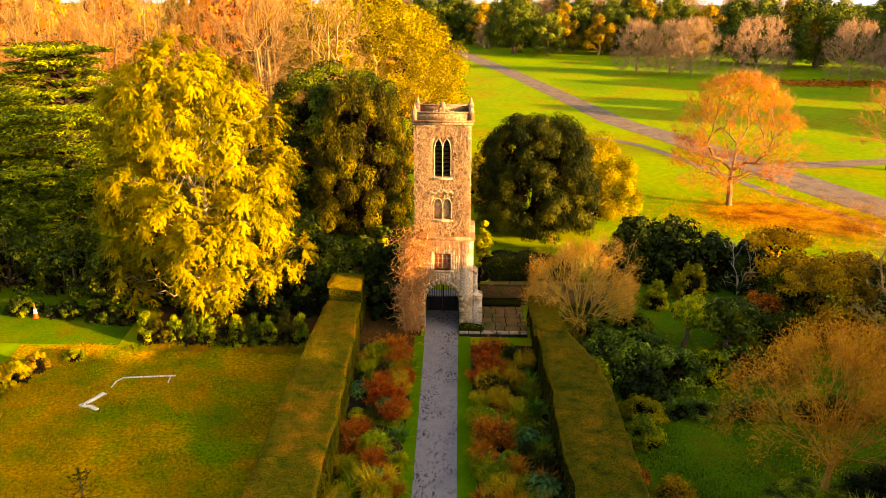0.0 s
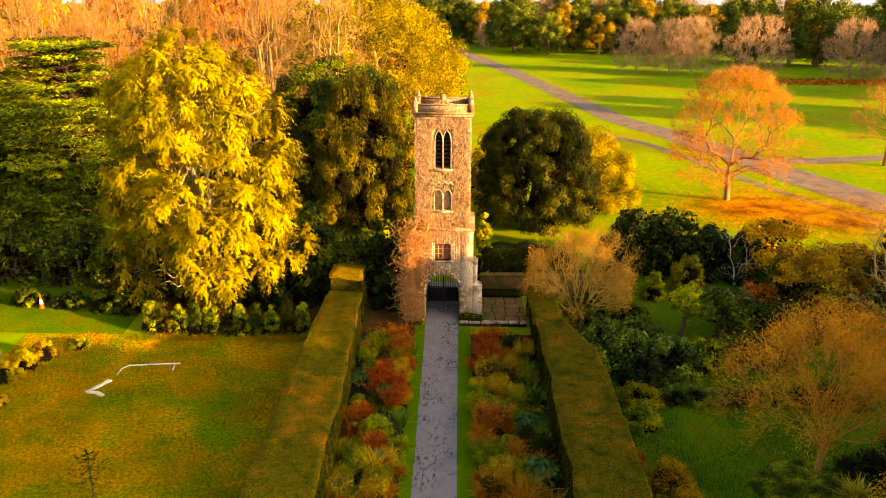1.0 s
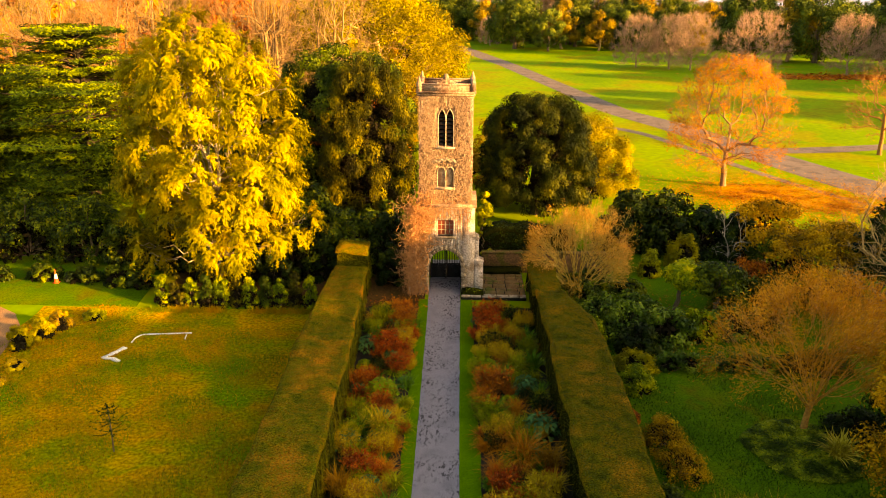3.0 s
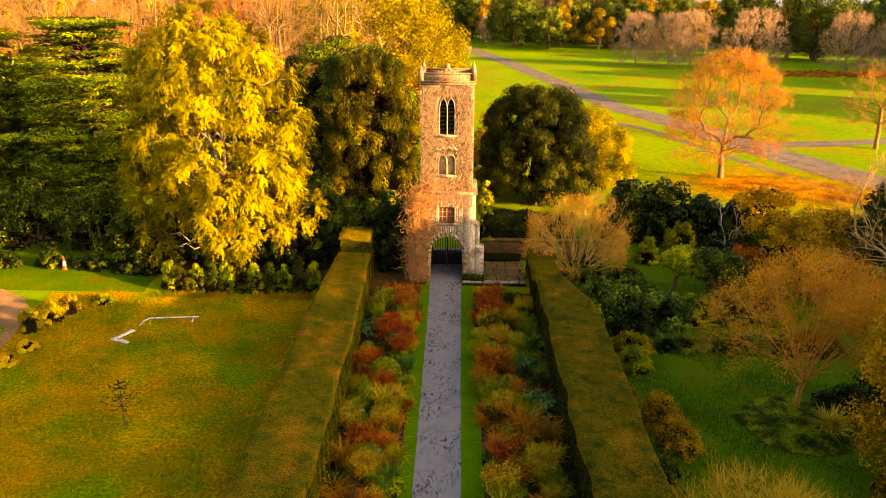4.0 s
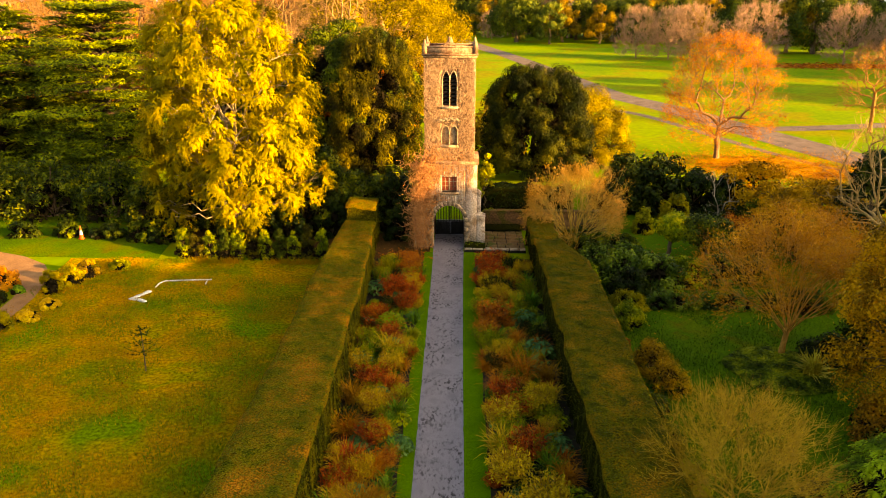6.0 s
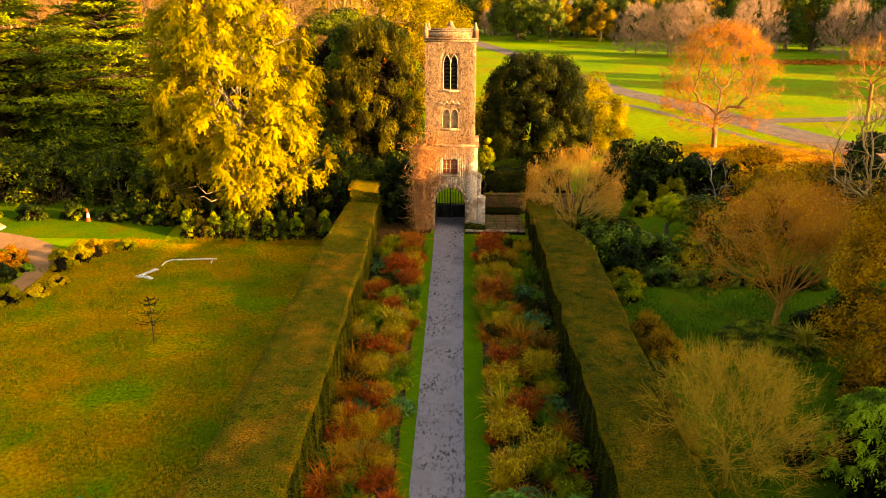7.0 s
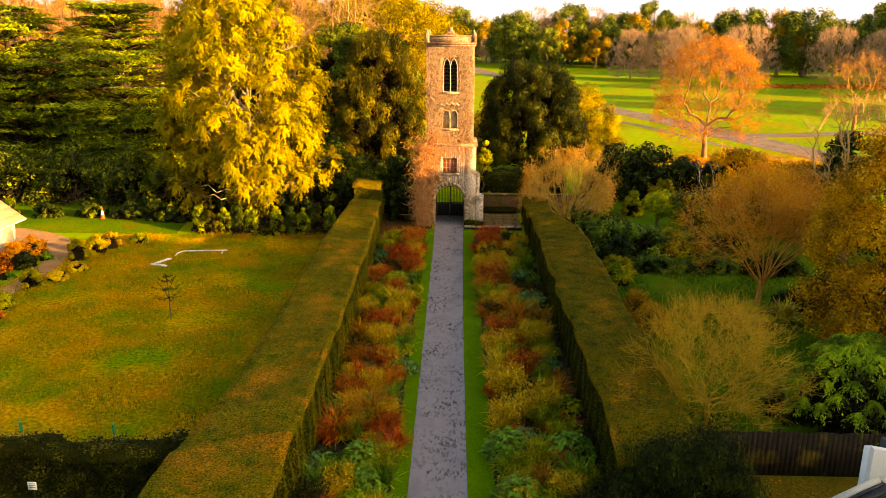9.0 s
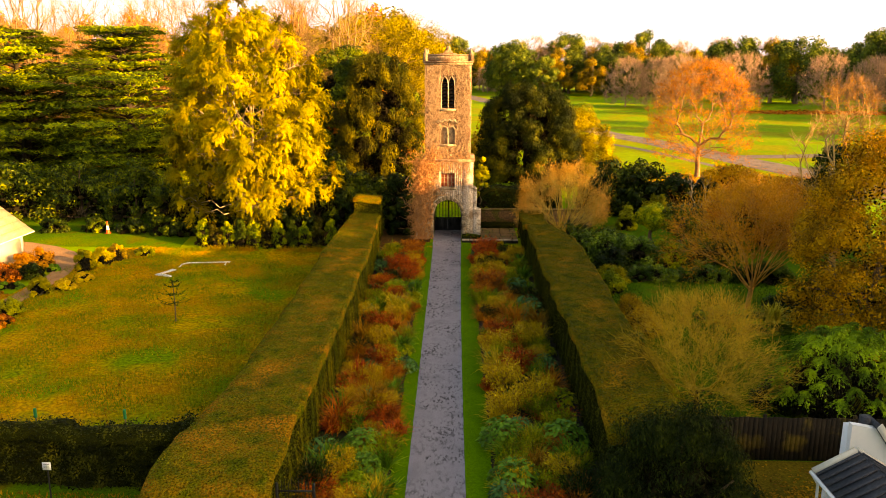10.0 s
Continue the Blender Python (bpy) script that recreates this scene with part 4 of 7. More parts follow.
def leaf_clumps(g, cs, rad, per, size, aspect=0.5, flat=1.0, droop=0.0, up=0.3, spread=0.5, plume=None):
    for c in cs:
        R = rad * rs.uniform(0.65, 1.25)
        m = max(4, int(per * (R / rad) ** 2))
        d = ball(m, 1.0)
        p = d * (R * (1 - spread * rs.rand(m) ** 1.5))[:, None]
        p[:, 2] = p[:, 2] * flat - droop * np.hypot(p[:, 0], p[:, 1]) * 0.4
        nr = d + np.array([0, 0, up]) + rs.normal(size=(m, 3)) * 0.27
        g.leaves(c + p, nr, size, aspect, rs, droop, None if plume is None else d * 0.7 + np.array([0, 0, plume]))


def broad_tree(name, label, x, y, H, zb, prof, n, rad, per, size, leaf, bark, trunk_r, limbs=14, flat=0.8, droop=0.2, depth=0.4, aspect=0.5, group="", z=None, inner=0, spread=0.5, plume=None, per_lobe=7, skirt=0, lobe=(0.26, 0.46)):
    t = thing(name, label, "tree", x, y, float(gz(x, y)) - 0.05 if z is None else z, group)
    cs = clumps_in(H - rad * 0.7, zb + rad * 0.4, prof, n, depth, per_lobe, lobe)
    if skirt:
        a = rs.rand(skirt) * 2 * math.pi
        r = prof(0.15) * rs.uniform(0.5, 1.1, skirt)
        cs = np.vstack([cs, np.stack([r * np.cos(a), r * np.sin(a), rs.uniform(0.8, 3.4, skirt)], 1)])
    w = Geo()
    top = H * 0.82
    stem = bend((0, 0, 0), (rs.normal(0, 0.2), rs.normal(0, 0.2), top), 0, 9, 0.018)
    w.tube(stem, np.linspace(trunk_r, trunk_r * 0.15, 9) * np.array([1.35] + [1] * 8), 8)
    for c in cs[:limbs]:
        k = np.clip((c[2] - np.hypot(c[0], c[1]) * 0.55) / top, 0.12, 0.9)
        s = stem[0] + (stem[-1] - stem[0]) * k
        w.tube(bend(s, c, 0.05, 7, 0.05), np.linspace(trunk_r * 0.42 * (1.1 - k), 0.03, 7), 5)
        for _ in range(3):
            w.tube(bend(s + (c - s) * rs.uniform(0.4, 0.8), c + ball(1, rad)[0], 0.05, 5, 0.06), np.linspace(0.05, 0.015, 5), 3)
    part("trunk", w, M[bark], t, smooth=True)
    g = Geo()
    leaf_clumps(g, cs, rad, per, size, aspect, flat, droop, spread=spread, plume=plume)
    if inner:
        # dark leaves within the crown, their colour standing for its inner shade
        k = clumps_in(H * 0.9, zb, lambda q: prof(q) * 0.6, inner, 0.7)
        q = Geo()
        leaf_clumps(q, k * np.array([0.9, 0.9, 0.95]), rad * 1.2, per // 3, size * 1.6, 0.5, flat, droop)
        tagged(part("inner_growth", q, M["inner"], t), "dark fill for the shade inside the crown", kind="stuff")
    part("crown", g, M[leaf], t)
    return t


def branches(targets, base, trunk_pts, r0, twig, sides=5, power=0.5, up=0.12, tmin=0.008, wig=0.025):
    """Wood that reaches every target: each one joins the nearest wood already there; limbs thicken by what they carry."""
    nodes, parent, chains = [np.array(p, float) for p in trunk_pts], list(range(-1, len(trunk_pts) - 1)), [list(range(len(trunk_pts)))]
    P = np.zeros((len(targets) * 4 + len(trunk_pts), 3))
    P[:len(nodes)] = nodes
    cnt = len(nodes)
    first = max(1, int(len(trunk_pts) * 0.45))
    hub = np.asarray(trunk_pts[-1])
    plen = np.zeros(len(P))
    order = np.argsort(np.linalg.norm(targets - hub, axis=1) + rs.rand(len(targets)) * 0.6)
    for t in targets[order]:
        d = np.linalg.norm(P[first:cnt] - t, axis=1) + 0.55 * plen[first:cnt] + 1.4 * np.maximum(0, P[first:cnt, 2] - t[2] + 0.2)
        j = first + int(np.argmin(d))
        a = P[j]
        L = np.linalg.norm(t - a)
        ch = [j]
        for k in (0.34, 0.67, 1.0):
            q = a + (t - a) * k
            if k < 1:
                q = q + rs.normal(size=3) * L * wig + np.array([0, 0, up * L * math.sin(k * math.pi) * (1 if t[2] > a[2] else 0.3)])
            P[cnt] = q
            plen[cnt] = plen[j] + L * k
            parent.append(ch[-1])
            ch.append(cnt)
            cnt += 1
        chains.append(ch)
    load = np.zeros(cnt)
    for ch in chains[1:]:
        load[ch[-1]] += 1
    for i in range(cnt - 1, 0, -1):
        load[parent[i]] += load[i]
    rad = np.maximum(tmin, r0 * (np.maximum(load, 0.35) / load[0]) ** power)
    g = Geo()
    for ch in chains:
        r = rad[ch].copy()
        if ch[0] != 0:
            r[-1] *= 0.6
        if ch[0] != 0:
            r[0] = min(r[0], r[1] * 1.25)
        else:
            r[0] *= 1.3
        big = r.max()
        g.tube(P[ch], r, 7 if big > 0.12 else (4 if big > 0.03 else 3))
    if twig:
        m, L, w, lift = twig
        for t in targets:
            o = t - hub
            o = o / (np.linalg.norm(o) + 1e-6)
            for _ in range(m):
                d = o * 0.6 + rs.normal(size=3) * 0.55 + np.array([0, 0, lift])
                d /= np.linalg.norm(d)
                l = L * rs.uniform(0.5, 1.2)
                g.tube([t, t + d * l * 0.5 + rs.normal(size=3) * l * 0.06, t + d * l + np.array([0, 0, 0.1 * l])], [w, w * 0.8, w * 0.4], 3)
    return g


def bare_tree(name, label, x, y, H, R, zb, n, wood, r=0.25, stems=1, fork=0.3, leaf=None, per_tip=0, size=0.15, tip_r=0.5, twig=(5, 0.8, 0.012, 0.3), low=0.5, peak=0.4, fill=0.5, group="", aspect=0.5, up=0.12, category="tree", thin=0.0):
    """A tree whose wood shows: limbs and twigs fill a crown of radius R from zb to H; leaves may hang at the tips."""
    t = thing(name, label, category, x, y, float(gz(x, y)) - 0.05, group)
    prof = egg(R, low, peak)
    h = rs.rand(n) ** 0.9
    a = rs.rand(n) * 2 * math.pi
    rr = np.array([prof(k) for k in h]) * (1 - fill * rs.rand(n) ** 1.3) * (1 + 0.10 * np.sin(a * 5 + h * 9))
    tg = np.stack([rr * np.cos(a), rr * np.sin(a), zb + h * (H - zb)], 1)
    w = None
    for s in range(stems):
        b = 2 * math.pi * s / stems + 0.4
        own = tg if stems == 1 else tg[(np.floor(((a - b) % (2 * math.pi)) / (2 * math.pi) * stems).astype(int)) == 0]
        if len(own) < 3:
            continue
        lean = np.array([math.cos(b + math.pi / stems), math.sin(b + math.pi / stems), 0]) * (0.0 if stems == 1 else R * 0.22)
        stem = bend((0.05 * lean[0], 0.05 * lean[1], 0), lean + np.array([rs.normal(0, 0.04) * H * 0.3, rs.normal(0, 0.04) * H * 0.3, zb + (H - zb) * fork]), 0, 6, 0.015)
        g = branches(own, None, list(stem), r, twig, up=up)
        if w is None:
            w = g
        else:
            for v, f in zip(g.v, g.f):
                w.v.append(v)
            base = w.n
            w.f += [f + base for f in g.f]
            w.n += g.n
    part("trunk", w, M[wood], t, "bare branches and twigs")
    if leaf:
        f = Geo()
        keep = tg[rs.rand(n) > thin * (0.5 + np.clip(1.6 * np.array([noise.noise(Vector(p * 0.32)) for p in tg]), -0.5, 0.5)) - 0.25 * (h > 0.75)] if thin else tg
        tp = np.repeat(keep, per_tip, 0)
        tp = tp + ball(len(tp), 1.0) * (tip_r * rs.rand(len(tp)) ** 0.6)[:, None]
        f.leaves(tp, rs.normal(size=tp.shape) + np.array([0, 0, 0.4]), size, aspect, rs, 0.3)
        part("crown", f, M[leaf], t, "remaining leaves")
    return t


def shrub(name, label, x, y, rx, ry, h, leaf, size=0.12, n=22, per=70, category="shrub", group="", rad=None, core=True, z=None, aspect=0.5, flat=0.85, plume=None, spread=0.5):
    """A rounded bush of many leaf clumps on short stems."""
    t = thing(name, label, category, x, y, float(gz(x, y)) if z is None else z, group)
    rad = rad or 0.32 * min(rx, ry, h * 0.8)
    d = ball(n, 1.0)
    d[:, 2] = np.abs(d[:, 2]) * 1.0
    cs = d * np.array([rx - rad * 0.7, ry - rad * 0.7, h - rad * 0.8]) * rs.uniform(0.8, 1.02, (n, 1))
    cs[:, 2] = np.maximum(cs[:, 2], rad * 0.35)
    w = Geo()
    for c in cs[:10]:
        w.tube(bend((rs.normal(0, 0.1), rs.normal(0, 0.1), 0), c, 0.05, 5, 0.05), np.linspace(0.05, 0.015, 5) * max(0.5, h / 2.5), 4)
    part("stem", w, M["bark"], t)
    g = Geo()
    leaf_clumps(g, cs, rad, per, size, aspect, flat, plume=plume, spread=spread)
    # near-black leaves paint the shade in the bush's gaps
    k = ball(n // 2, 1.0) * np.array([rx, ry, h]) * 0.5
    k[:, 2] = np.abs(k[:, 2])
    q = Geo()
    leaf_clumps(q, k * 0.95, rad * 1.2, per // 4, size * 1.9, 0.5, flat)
    tagged(part("inner_growth", q, M["inner"], t), "dark fill for the shade inside the bush", kind="stuff")
    part("foliage", g, M[leaf], t)
    return t


def egg(R, low=0.55, peak=0.4):
    """Crown radius by height: low at the foot, R at the peak, closing at the top."""
    return lambda h: R * (low + (1 - low) * math.sin(min(1, h / peak) * math.pi / 2)) if h < peak else R * math.sqrt(max(0.02, 1 - ((h - peak) / (1.02 - peak)) ** 2.2))


# the great yellow tree and its neighbours behind the meadow
def yellow_tree(x, y):
    """Pale forked stems, heavy lobes of fine drooping foliage, hanging sprays at the foot."""
    t = thing("yellow_birch", "tall pale-stemmed tree with drooping bright yellow leaves", "tree", x, y, float(gz(x, y)) - 0.05)
    H, z0 = 17.2, 3.4
    hs, Rs = (0.0, 0.2, 0.5, 0.75, 0.9, 1.0), (3.9, 4.9, 5.5, 4.9, 3.5, 1.5)
    lobes = []
    for i in range(58):
        h = (i + rs.uniform(0.1, 0.9)) / 58
        lr = rs.uniform(1.0, 1.85) * (1.0 - 0.25 * h)
        a, R = i * 2.4 + rs.uniform(-0.4, 0.4), float(np.interp(h, hs, Rs))
        r = max(0.0, R - lr * 0.75) * rs.uniform(0.86, 1.06)
        lobes.append((np.array([r * math.cos(a) - 0.8 * h * h, r * math.sin(a), z0 + h * (H - z0 - lr * 0.6)]), lr))
    for q, lr in (((-4.9, -0.8, 2.6), 0.9), ((-4.2, -1.4, 1.9), 0.6), ((-5.2, 0.4, 4.4), 1.1), ((4.9, -0.6, 3.6), 0.8), ((4.0, -2.0, 3.2), 0.9), ((5.7, 0.3, 4.4), 0.7), ((0.6, -3.6, 2.9), 0.8), ((1.8, -3.4, 2.9), 0.9), ((-5.4, 0.5, 7.4), 1.0)):
        lobes.append((np.array(q), lr))
    w = Geo()
    stems = [bend((0.15 * math.cos(k * 2.1), 0.15 * math.sin(k * 2.1), 0), (1.5 * math.cos(k * 2.1) - 1.1, 1.2 * math.sin(k * 2.1), 14.5 - 1.3 * k), 0.0, 9, 0.02) for k in range(3)]
    for p in stems:
        w.tube(p, np.linspace(0.19, 0.04, 9), 7)
    g = Geo()
    for i, (c, lr) in enumerate(lobes):
        p = stems[i % 3]
        j = int(np.clip((c[2] - np.hypot(c[0], c[1]) * 0.5) / 14.5 * 8, 1, 7))
        w.tube(bend(p[j], c, 0.06, 7, 0.05), np.linspace(0.07, 0.02, 7), 5)
        for _ in range(3):
            e = c + ball(1, lr * 0.95)[0]
            w.tube(bend(p[j] + (c - p[j]) * rs.uniform(0.45, 0.95), e, 0.05, 5, 0.07), np.linspace(0.026, 0.01, 5), 3)
        out = c * np.array([1, 1, 0]) / (np.hypot(c[0], c[1]) + 0.8)
        n = int(12 * (lr / 1.4) ** 2) + 5
        d = ball(n, 1.0) * np.array([1, 1, 0.85]) + out * 0.65 + np.array([0, 0, 0.2])
        d /= np.linalg.norm(d, axis=1)[:, None]
        for k in range(n):
            # a clump is a set of short sprays that arch outwards and hang
            q = c + d[k] * lr * rs.uniform(0.72, 1.0)
            m, ns = 15, 20
            dirs = d[k] * 0.6 + ball(ns, 0.75)
            L = rs.uniform(0.5, 0.95, ns)
            s = rs.rand(ns, m) ** 0.7
            pts = q + dirs[:, None] * (s * L[:, None])[..., None]
            pts[..., 2] -= 0.42 * s * s * L[:, None]
            pts = pts.reshape(-1, 3) + rs.normal(size=(ns * m, 3)) * 0.035
            nr = np.repeat(dirs, m, 0) * 0.5 + d[k] * 0.7 + np.array([0, 0, 0.35]) + rs.normal(size=(ns * m, 3)) * 0.2
            g.leaves(pts, nr, 0.085, 0.33, rs, along=np.repeat(dirs, m, 0) - np.array([0, 0, 0.5]))
    k = clumps_in(15.5, 2.5, egg(3.9, 0.8, 0.35), 90, 0.6)
    leaf_clumps(g, k - np.array([0.5, 0, 0]), 1.1, 60, 0.2)
    part("trunk", w, M["birch_bark"], t, "pale forking stems and limbs", True)
    part("crown", g, M["l_yellow"], t, "drooping sprays of bright yellow leaves")
    return t


yellow_tree(-15.2, 2.0)


def cedar(x, y, H, R, label):
    t = thing("cedar_tree", label, "tree", x, y, float(gz(x, y)))
    w = Geo()
    w.tube(bend((0, 0, 0), (0.3, 0, H * 0.96), 0, 9, 0.012), np.linspace(0.6, 0.08, 9), 8)
    g = Geo()
    z = 1.6
    while z < H * 0.98:
        k = z / H
        rr = R * (1.0 - 0.5 * k ** 3) * rs.uniform(0.6, 1.15)
        for i in range(max(6, int(11 - 4 * k))):
            a = rs.rand() * 2 * math.pi
            zz, z = z, z + rs.uniform(-0.4, 0.4)
            L = rr * rs.uniform(0.65, 1.08)
            tip = np.array([L * math.cos(a), L * math.sin(a), z + L * rs.uniform(-0.12, 0.16)])
            w.tube(bend((0, 0, z - 0.2 * L), tip, 0.05, 6, 0.03), np.linspace(0.12, 0.02, 6), 4)
            m = int(25 * L)
            s = rs.uniform(0.25, 1.08, m)
            base = np.array([0, 0, z - 0.1 * L]) * (1 - s[:, None]) + tip * s[:, None]
            wd = 0.42 * L * (1.15 - np.abs(s - 0.65))
            side = np.array([-math.sin(a), math.cos(a), 0])
            base = base + side * (rs.uniform(-1, 1, m) * wd)[:, None] + np.array([0, 0, 1]) * rs.normal(0, 0.05, m)[:, None]
            base[:, 2] -= 0.25 * (s > 0.85) * (s - 0.85) * L
            base = np.repeat(base, 3, 0) + rs.normal(size=(3 * m, 3)) * np.array([0.2, 0.2, 0.06])
            out = np.tile([[math.cos(a), math.sin(a), 0.15]], (3 * m, 1)) + side[None] * np.sign(rs.normal(size=(3 * m, 1))) * 0.6
            g.leaves(base, np.array([[0, 0, 1.0]]) + np.array([[math.cos(a), math.sin(a), 0]]) * 0.45 + rs.normal(size=(3 * m, 3)) * 0.38, 0.19, 0.27, rs, along=out)
            z = zz
        z += rs.uniform(0.6, 0.95) * (0.75 + 0.35 * (1 - k))
    part("trunk", w, M["dark_bark"], t)
    part("crown", g, M["l_cedar"], t, "flat tiers of needles")
    return t


cedar(-31.5, 18.0, 15.8, 8.2, "old cedar with flat spreading tiers of needles")
cedar(-41.5, 17.0, 15.6, 8.0, "old cedar with flat spreading tiers of needles")
broad_tree("holm_oak", "dense dark evergreen oak behind the tower", -9.6, 21.0, 14.2, 0.0, egg(5.9, 0.85, 0.45), 165, 1.0, 430, 0.115, "l_holm", "dark_bark", 0.5, 10, 0.8, 0.1, 0.2, inner=90, spread=0.3, lobe=(0.16, 0.3), per_lobe=4)
broad_tree("yew_tree", "upright olive yew with golden hanging shoots", -6.7, 15.6, 13.2, 0.0, egg(4.0, 0.85, 0.35), 230, 0.58, 310, 0.10, "l_yew", "dark_bark", 0.3, 8, 1.35, 0.5, 0.3, 0.3, inner=80, plume=-1.0, spread=0.35, lobe=(0.14, 0.24), per_lobe=3)
broad_tree("golden_beech", "large beech with a dense golden olive crown", -9.5, 47, 18.5, 0.5, egg(10.4, 0.9, 0.5), 430, 1.4, 210, 0.14, "l_goldbeech", "gold_bark", 0.6, 60, 0.9, 0.1, 0.3, 0.35, inner=20, plume=0.4)
broad_tree("golden_beech", "large beech with a dense golden olive crown", -14, 72, 20, 1.0, egg(12, 0.9, 0.5), 200, 2.4, 160, 0.36, "l_goldbeech", "gold_bark", 0.6, 20, 0.9, 0.2, 0.3)
shrub("laurel_bush", "large glossy evergreen laurel at the meadow edge", -5.2, 10.5, 2.4, 1.6, 3.2, "l_laurel", 0.15, 40, 80, group="laurel bank")
shrub("golden_shrub", "yellow-topped shrub beside the tower", -4.6, 7.4, 1.1, 0.9, 3.6, "l_lime", 0.12, 30, 70)
broad_tree("laurel_tree", "dark evergreen under the tall trees", -22, 22, 12, 0.5, egg(5, 0.9, 0.4), 70, 1.6, 130, 0.24, "l_holm", "bark", 0.3, 6, 0.9, 0.1, 0.3)

# laurels and thicket along the back of the meadow
for x, y, rx, ry, h, m, s in ((-36, 6.2, 3.8, 2.6, 5.2, "l_laurel", 0.17), (-31, 6.0, 3.4, 2.4, 5.6, "l_laurel", 0.17), (-26.2, 5.8, 3.2, 2.4, 5.4, "l_laurel", 0.17), (-22.3, 5.0, 2.6, 2.0, 4.2, "l_laurel", 0.17),
                              (-19.4, 4.6, 2.6, 2.2, 4.6, "l_dark", 0.16), (-10.6, 3.6, 2.6, 2.2, 6.4, "l_laurel", 0.17), (-9.6, 6.0, 2.6, 2.2, 5.6, "l_laurel", 0.17), (-6.6, 4.0, 2.6, 1.9, 4.9, "l_laurel", 0.15), (-4.2, 4.2, 1.9, 1.8, 4.4, "l_dark", 0.15), (-3.6, 1.8, 1.2, 1.0, 3.0, "l_dark", 0.13), (-14.6, 5.6, 3.0, 2.2, 4.6, "l_dark", 0.16), (-16.6, 2.4, 1.8, 1.3, 2.6, "l_dark", 0.14), (-13.4, 2.0, 1.9, 1.2, 2.5, "l_dark", 0.14), (-11.2, 1.4, 1.6, 1.1, 2.4, "l_dark", 0.14), (-8.6, 2.6, 1.5, 1.2, 3.4, "l_dark", 0.14)):
    shrub("laurel_bush", "large glossy evergreen laurel at the meadow edge" if m == "l_laurel" else "dark evergreen bush in deep shade", x, y, rx, ry, h, m, s * 0.78, 46, 120, group="laurel bank")
for i in range(11):
    x = -17.9 + i * 0.94
    shrub("low_hedge_bush", "upright bush of leafy sprigs in a row along the meadow", x, -2.2 + rs.uniform(-0.12, 0.12), 0.55, 0.45, rs.uniform(2.1, 2.5), ["l_border", "l_yew", "l_border", "l_holm"][i % 4], 0.06, 30, 120, group="low hedge row", rad=0.24, plume=1.4)
for x, y, h, m in ((-24.5, 1.2, 1.2, "l_dark"), (-27.5, 1.6, 1.3, "l_holm"), (-21.8, 0.6, 1.7, "l_holm"), (-31, 1.4, 1.2, "l_dark"), (-34.5, 1.6, 1.5, "l_holm"), (-20.3, 0.4, 1.2, "l_dark")):
    shrub("undergrowth_bush", "straggling undergrowth in front of the laurels", x, y, 1.5, 0.9, h, m, 0.11, 24, 60, group="undergrowth")

# bare woods behind
proto = [bare_tree("bare_tree", "tall leafless woodland tree catching the low sun", -19.0, 34, 20.5, 3.8, 6.0, 110, "wood_bark", 0.15, 3, 0.55, twig=(7, 1.5, 0.012, 0.9), low=0.6, peak=0.6, fill=0.8, group="bare woodland", up=0.12),
         bare_tree("bare_tree", "tall leafless woodland tree catching the low sun", -34, 30, 19.5, 4.2, 5.0, 130, "wood_bark", 0.17, 2, 0.6, twig=(7, 1.4, 0.012, 0.8), low=0.6, peak=0.6, fill=0.8, group="bare woodland", up=0.10),
         bare_tree("bare_tree", "leafless tree with orange-brown twigs", -26, 36, 17, 4.0, 3.0, 150, "twig", 0.13, 4, 0.4, twig=(9, 1.2, 0.012, 0.7), low=0.7, peak=0.55, fill=0.8, group="bare woodland", up=0.1)]
spots = []
for row, (y0, n) in enumerate(((27, 9), (34, 10), (44, 10), (60, 11), (84, 13))):
    for i in range(n):
        spots.append((-11 - row * 1.5 - i * (7.0 + row * 0.9) + rs.uniform(-1.4, 1.4), y0 + rs.uniform(-2.5, 2.5), [0, 1, 2, 0, 2, 1][rs.randint(6)]))
for x, y, k in spots:
    copy_thing(proto[k], pose(x, y, float(gz(x, y)) - 0.05, 0, 0, rs.rand() * 360) @ Matrix.Diagonal((rs.uniform(0.9, 1.15), rs.uniform(0.9, 1.15), rs.uniform(0.86, 1.08) * (1.18 if y > 60 else 1.0), 1)))
th = [shrub("thicket", "brown and amber woodland undergrowth thicket", -20, 27, 4.2, 2.6, 7.0, "l_amber", 0.22, 40, 90, "undergrowth", "woodland undergrowth"),
      shrub("thicket", "tangled olive woodland undergrowth thicket", -30, 26, 4.2, 2.6, 6.5, "l_gold", 0.26, 40, 80, "undergrowth", "woodland undergrowth"),
      shrub("thicket", "tangled russet woodland undergrowth thicket", -14, 29, 3.6, 2.6, 7.5, "l_rust", 0.24, 40, 60, "undergrowth", "woodland undergrowth"),
      shrub("thicket", "dark evergreen woodland undergrowth thicket", -24, 29, 3.6, 2.6, 7.5, "l_holm", 0.24, 40, 70, "undergrowth", "woodland undergrowth")]
for i in range(150):
    x, y = rs.uniform(-105, -8), rs.uniform(29, 100)
    copy_thing(th[[0, 1, 3, 2, 0, 3][i % 6]], pose(x, y, float(gz(x, y)), 0, 0, rs.rand() * 360) @ Matrix.Diagonal((1.2, 1.2, rs.uniform(0.8, 1.25) * (1.0 if y < 50 else 1.5), 1)))

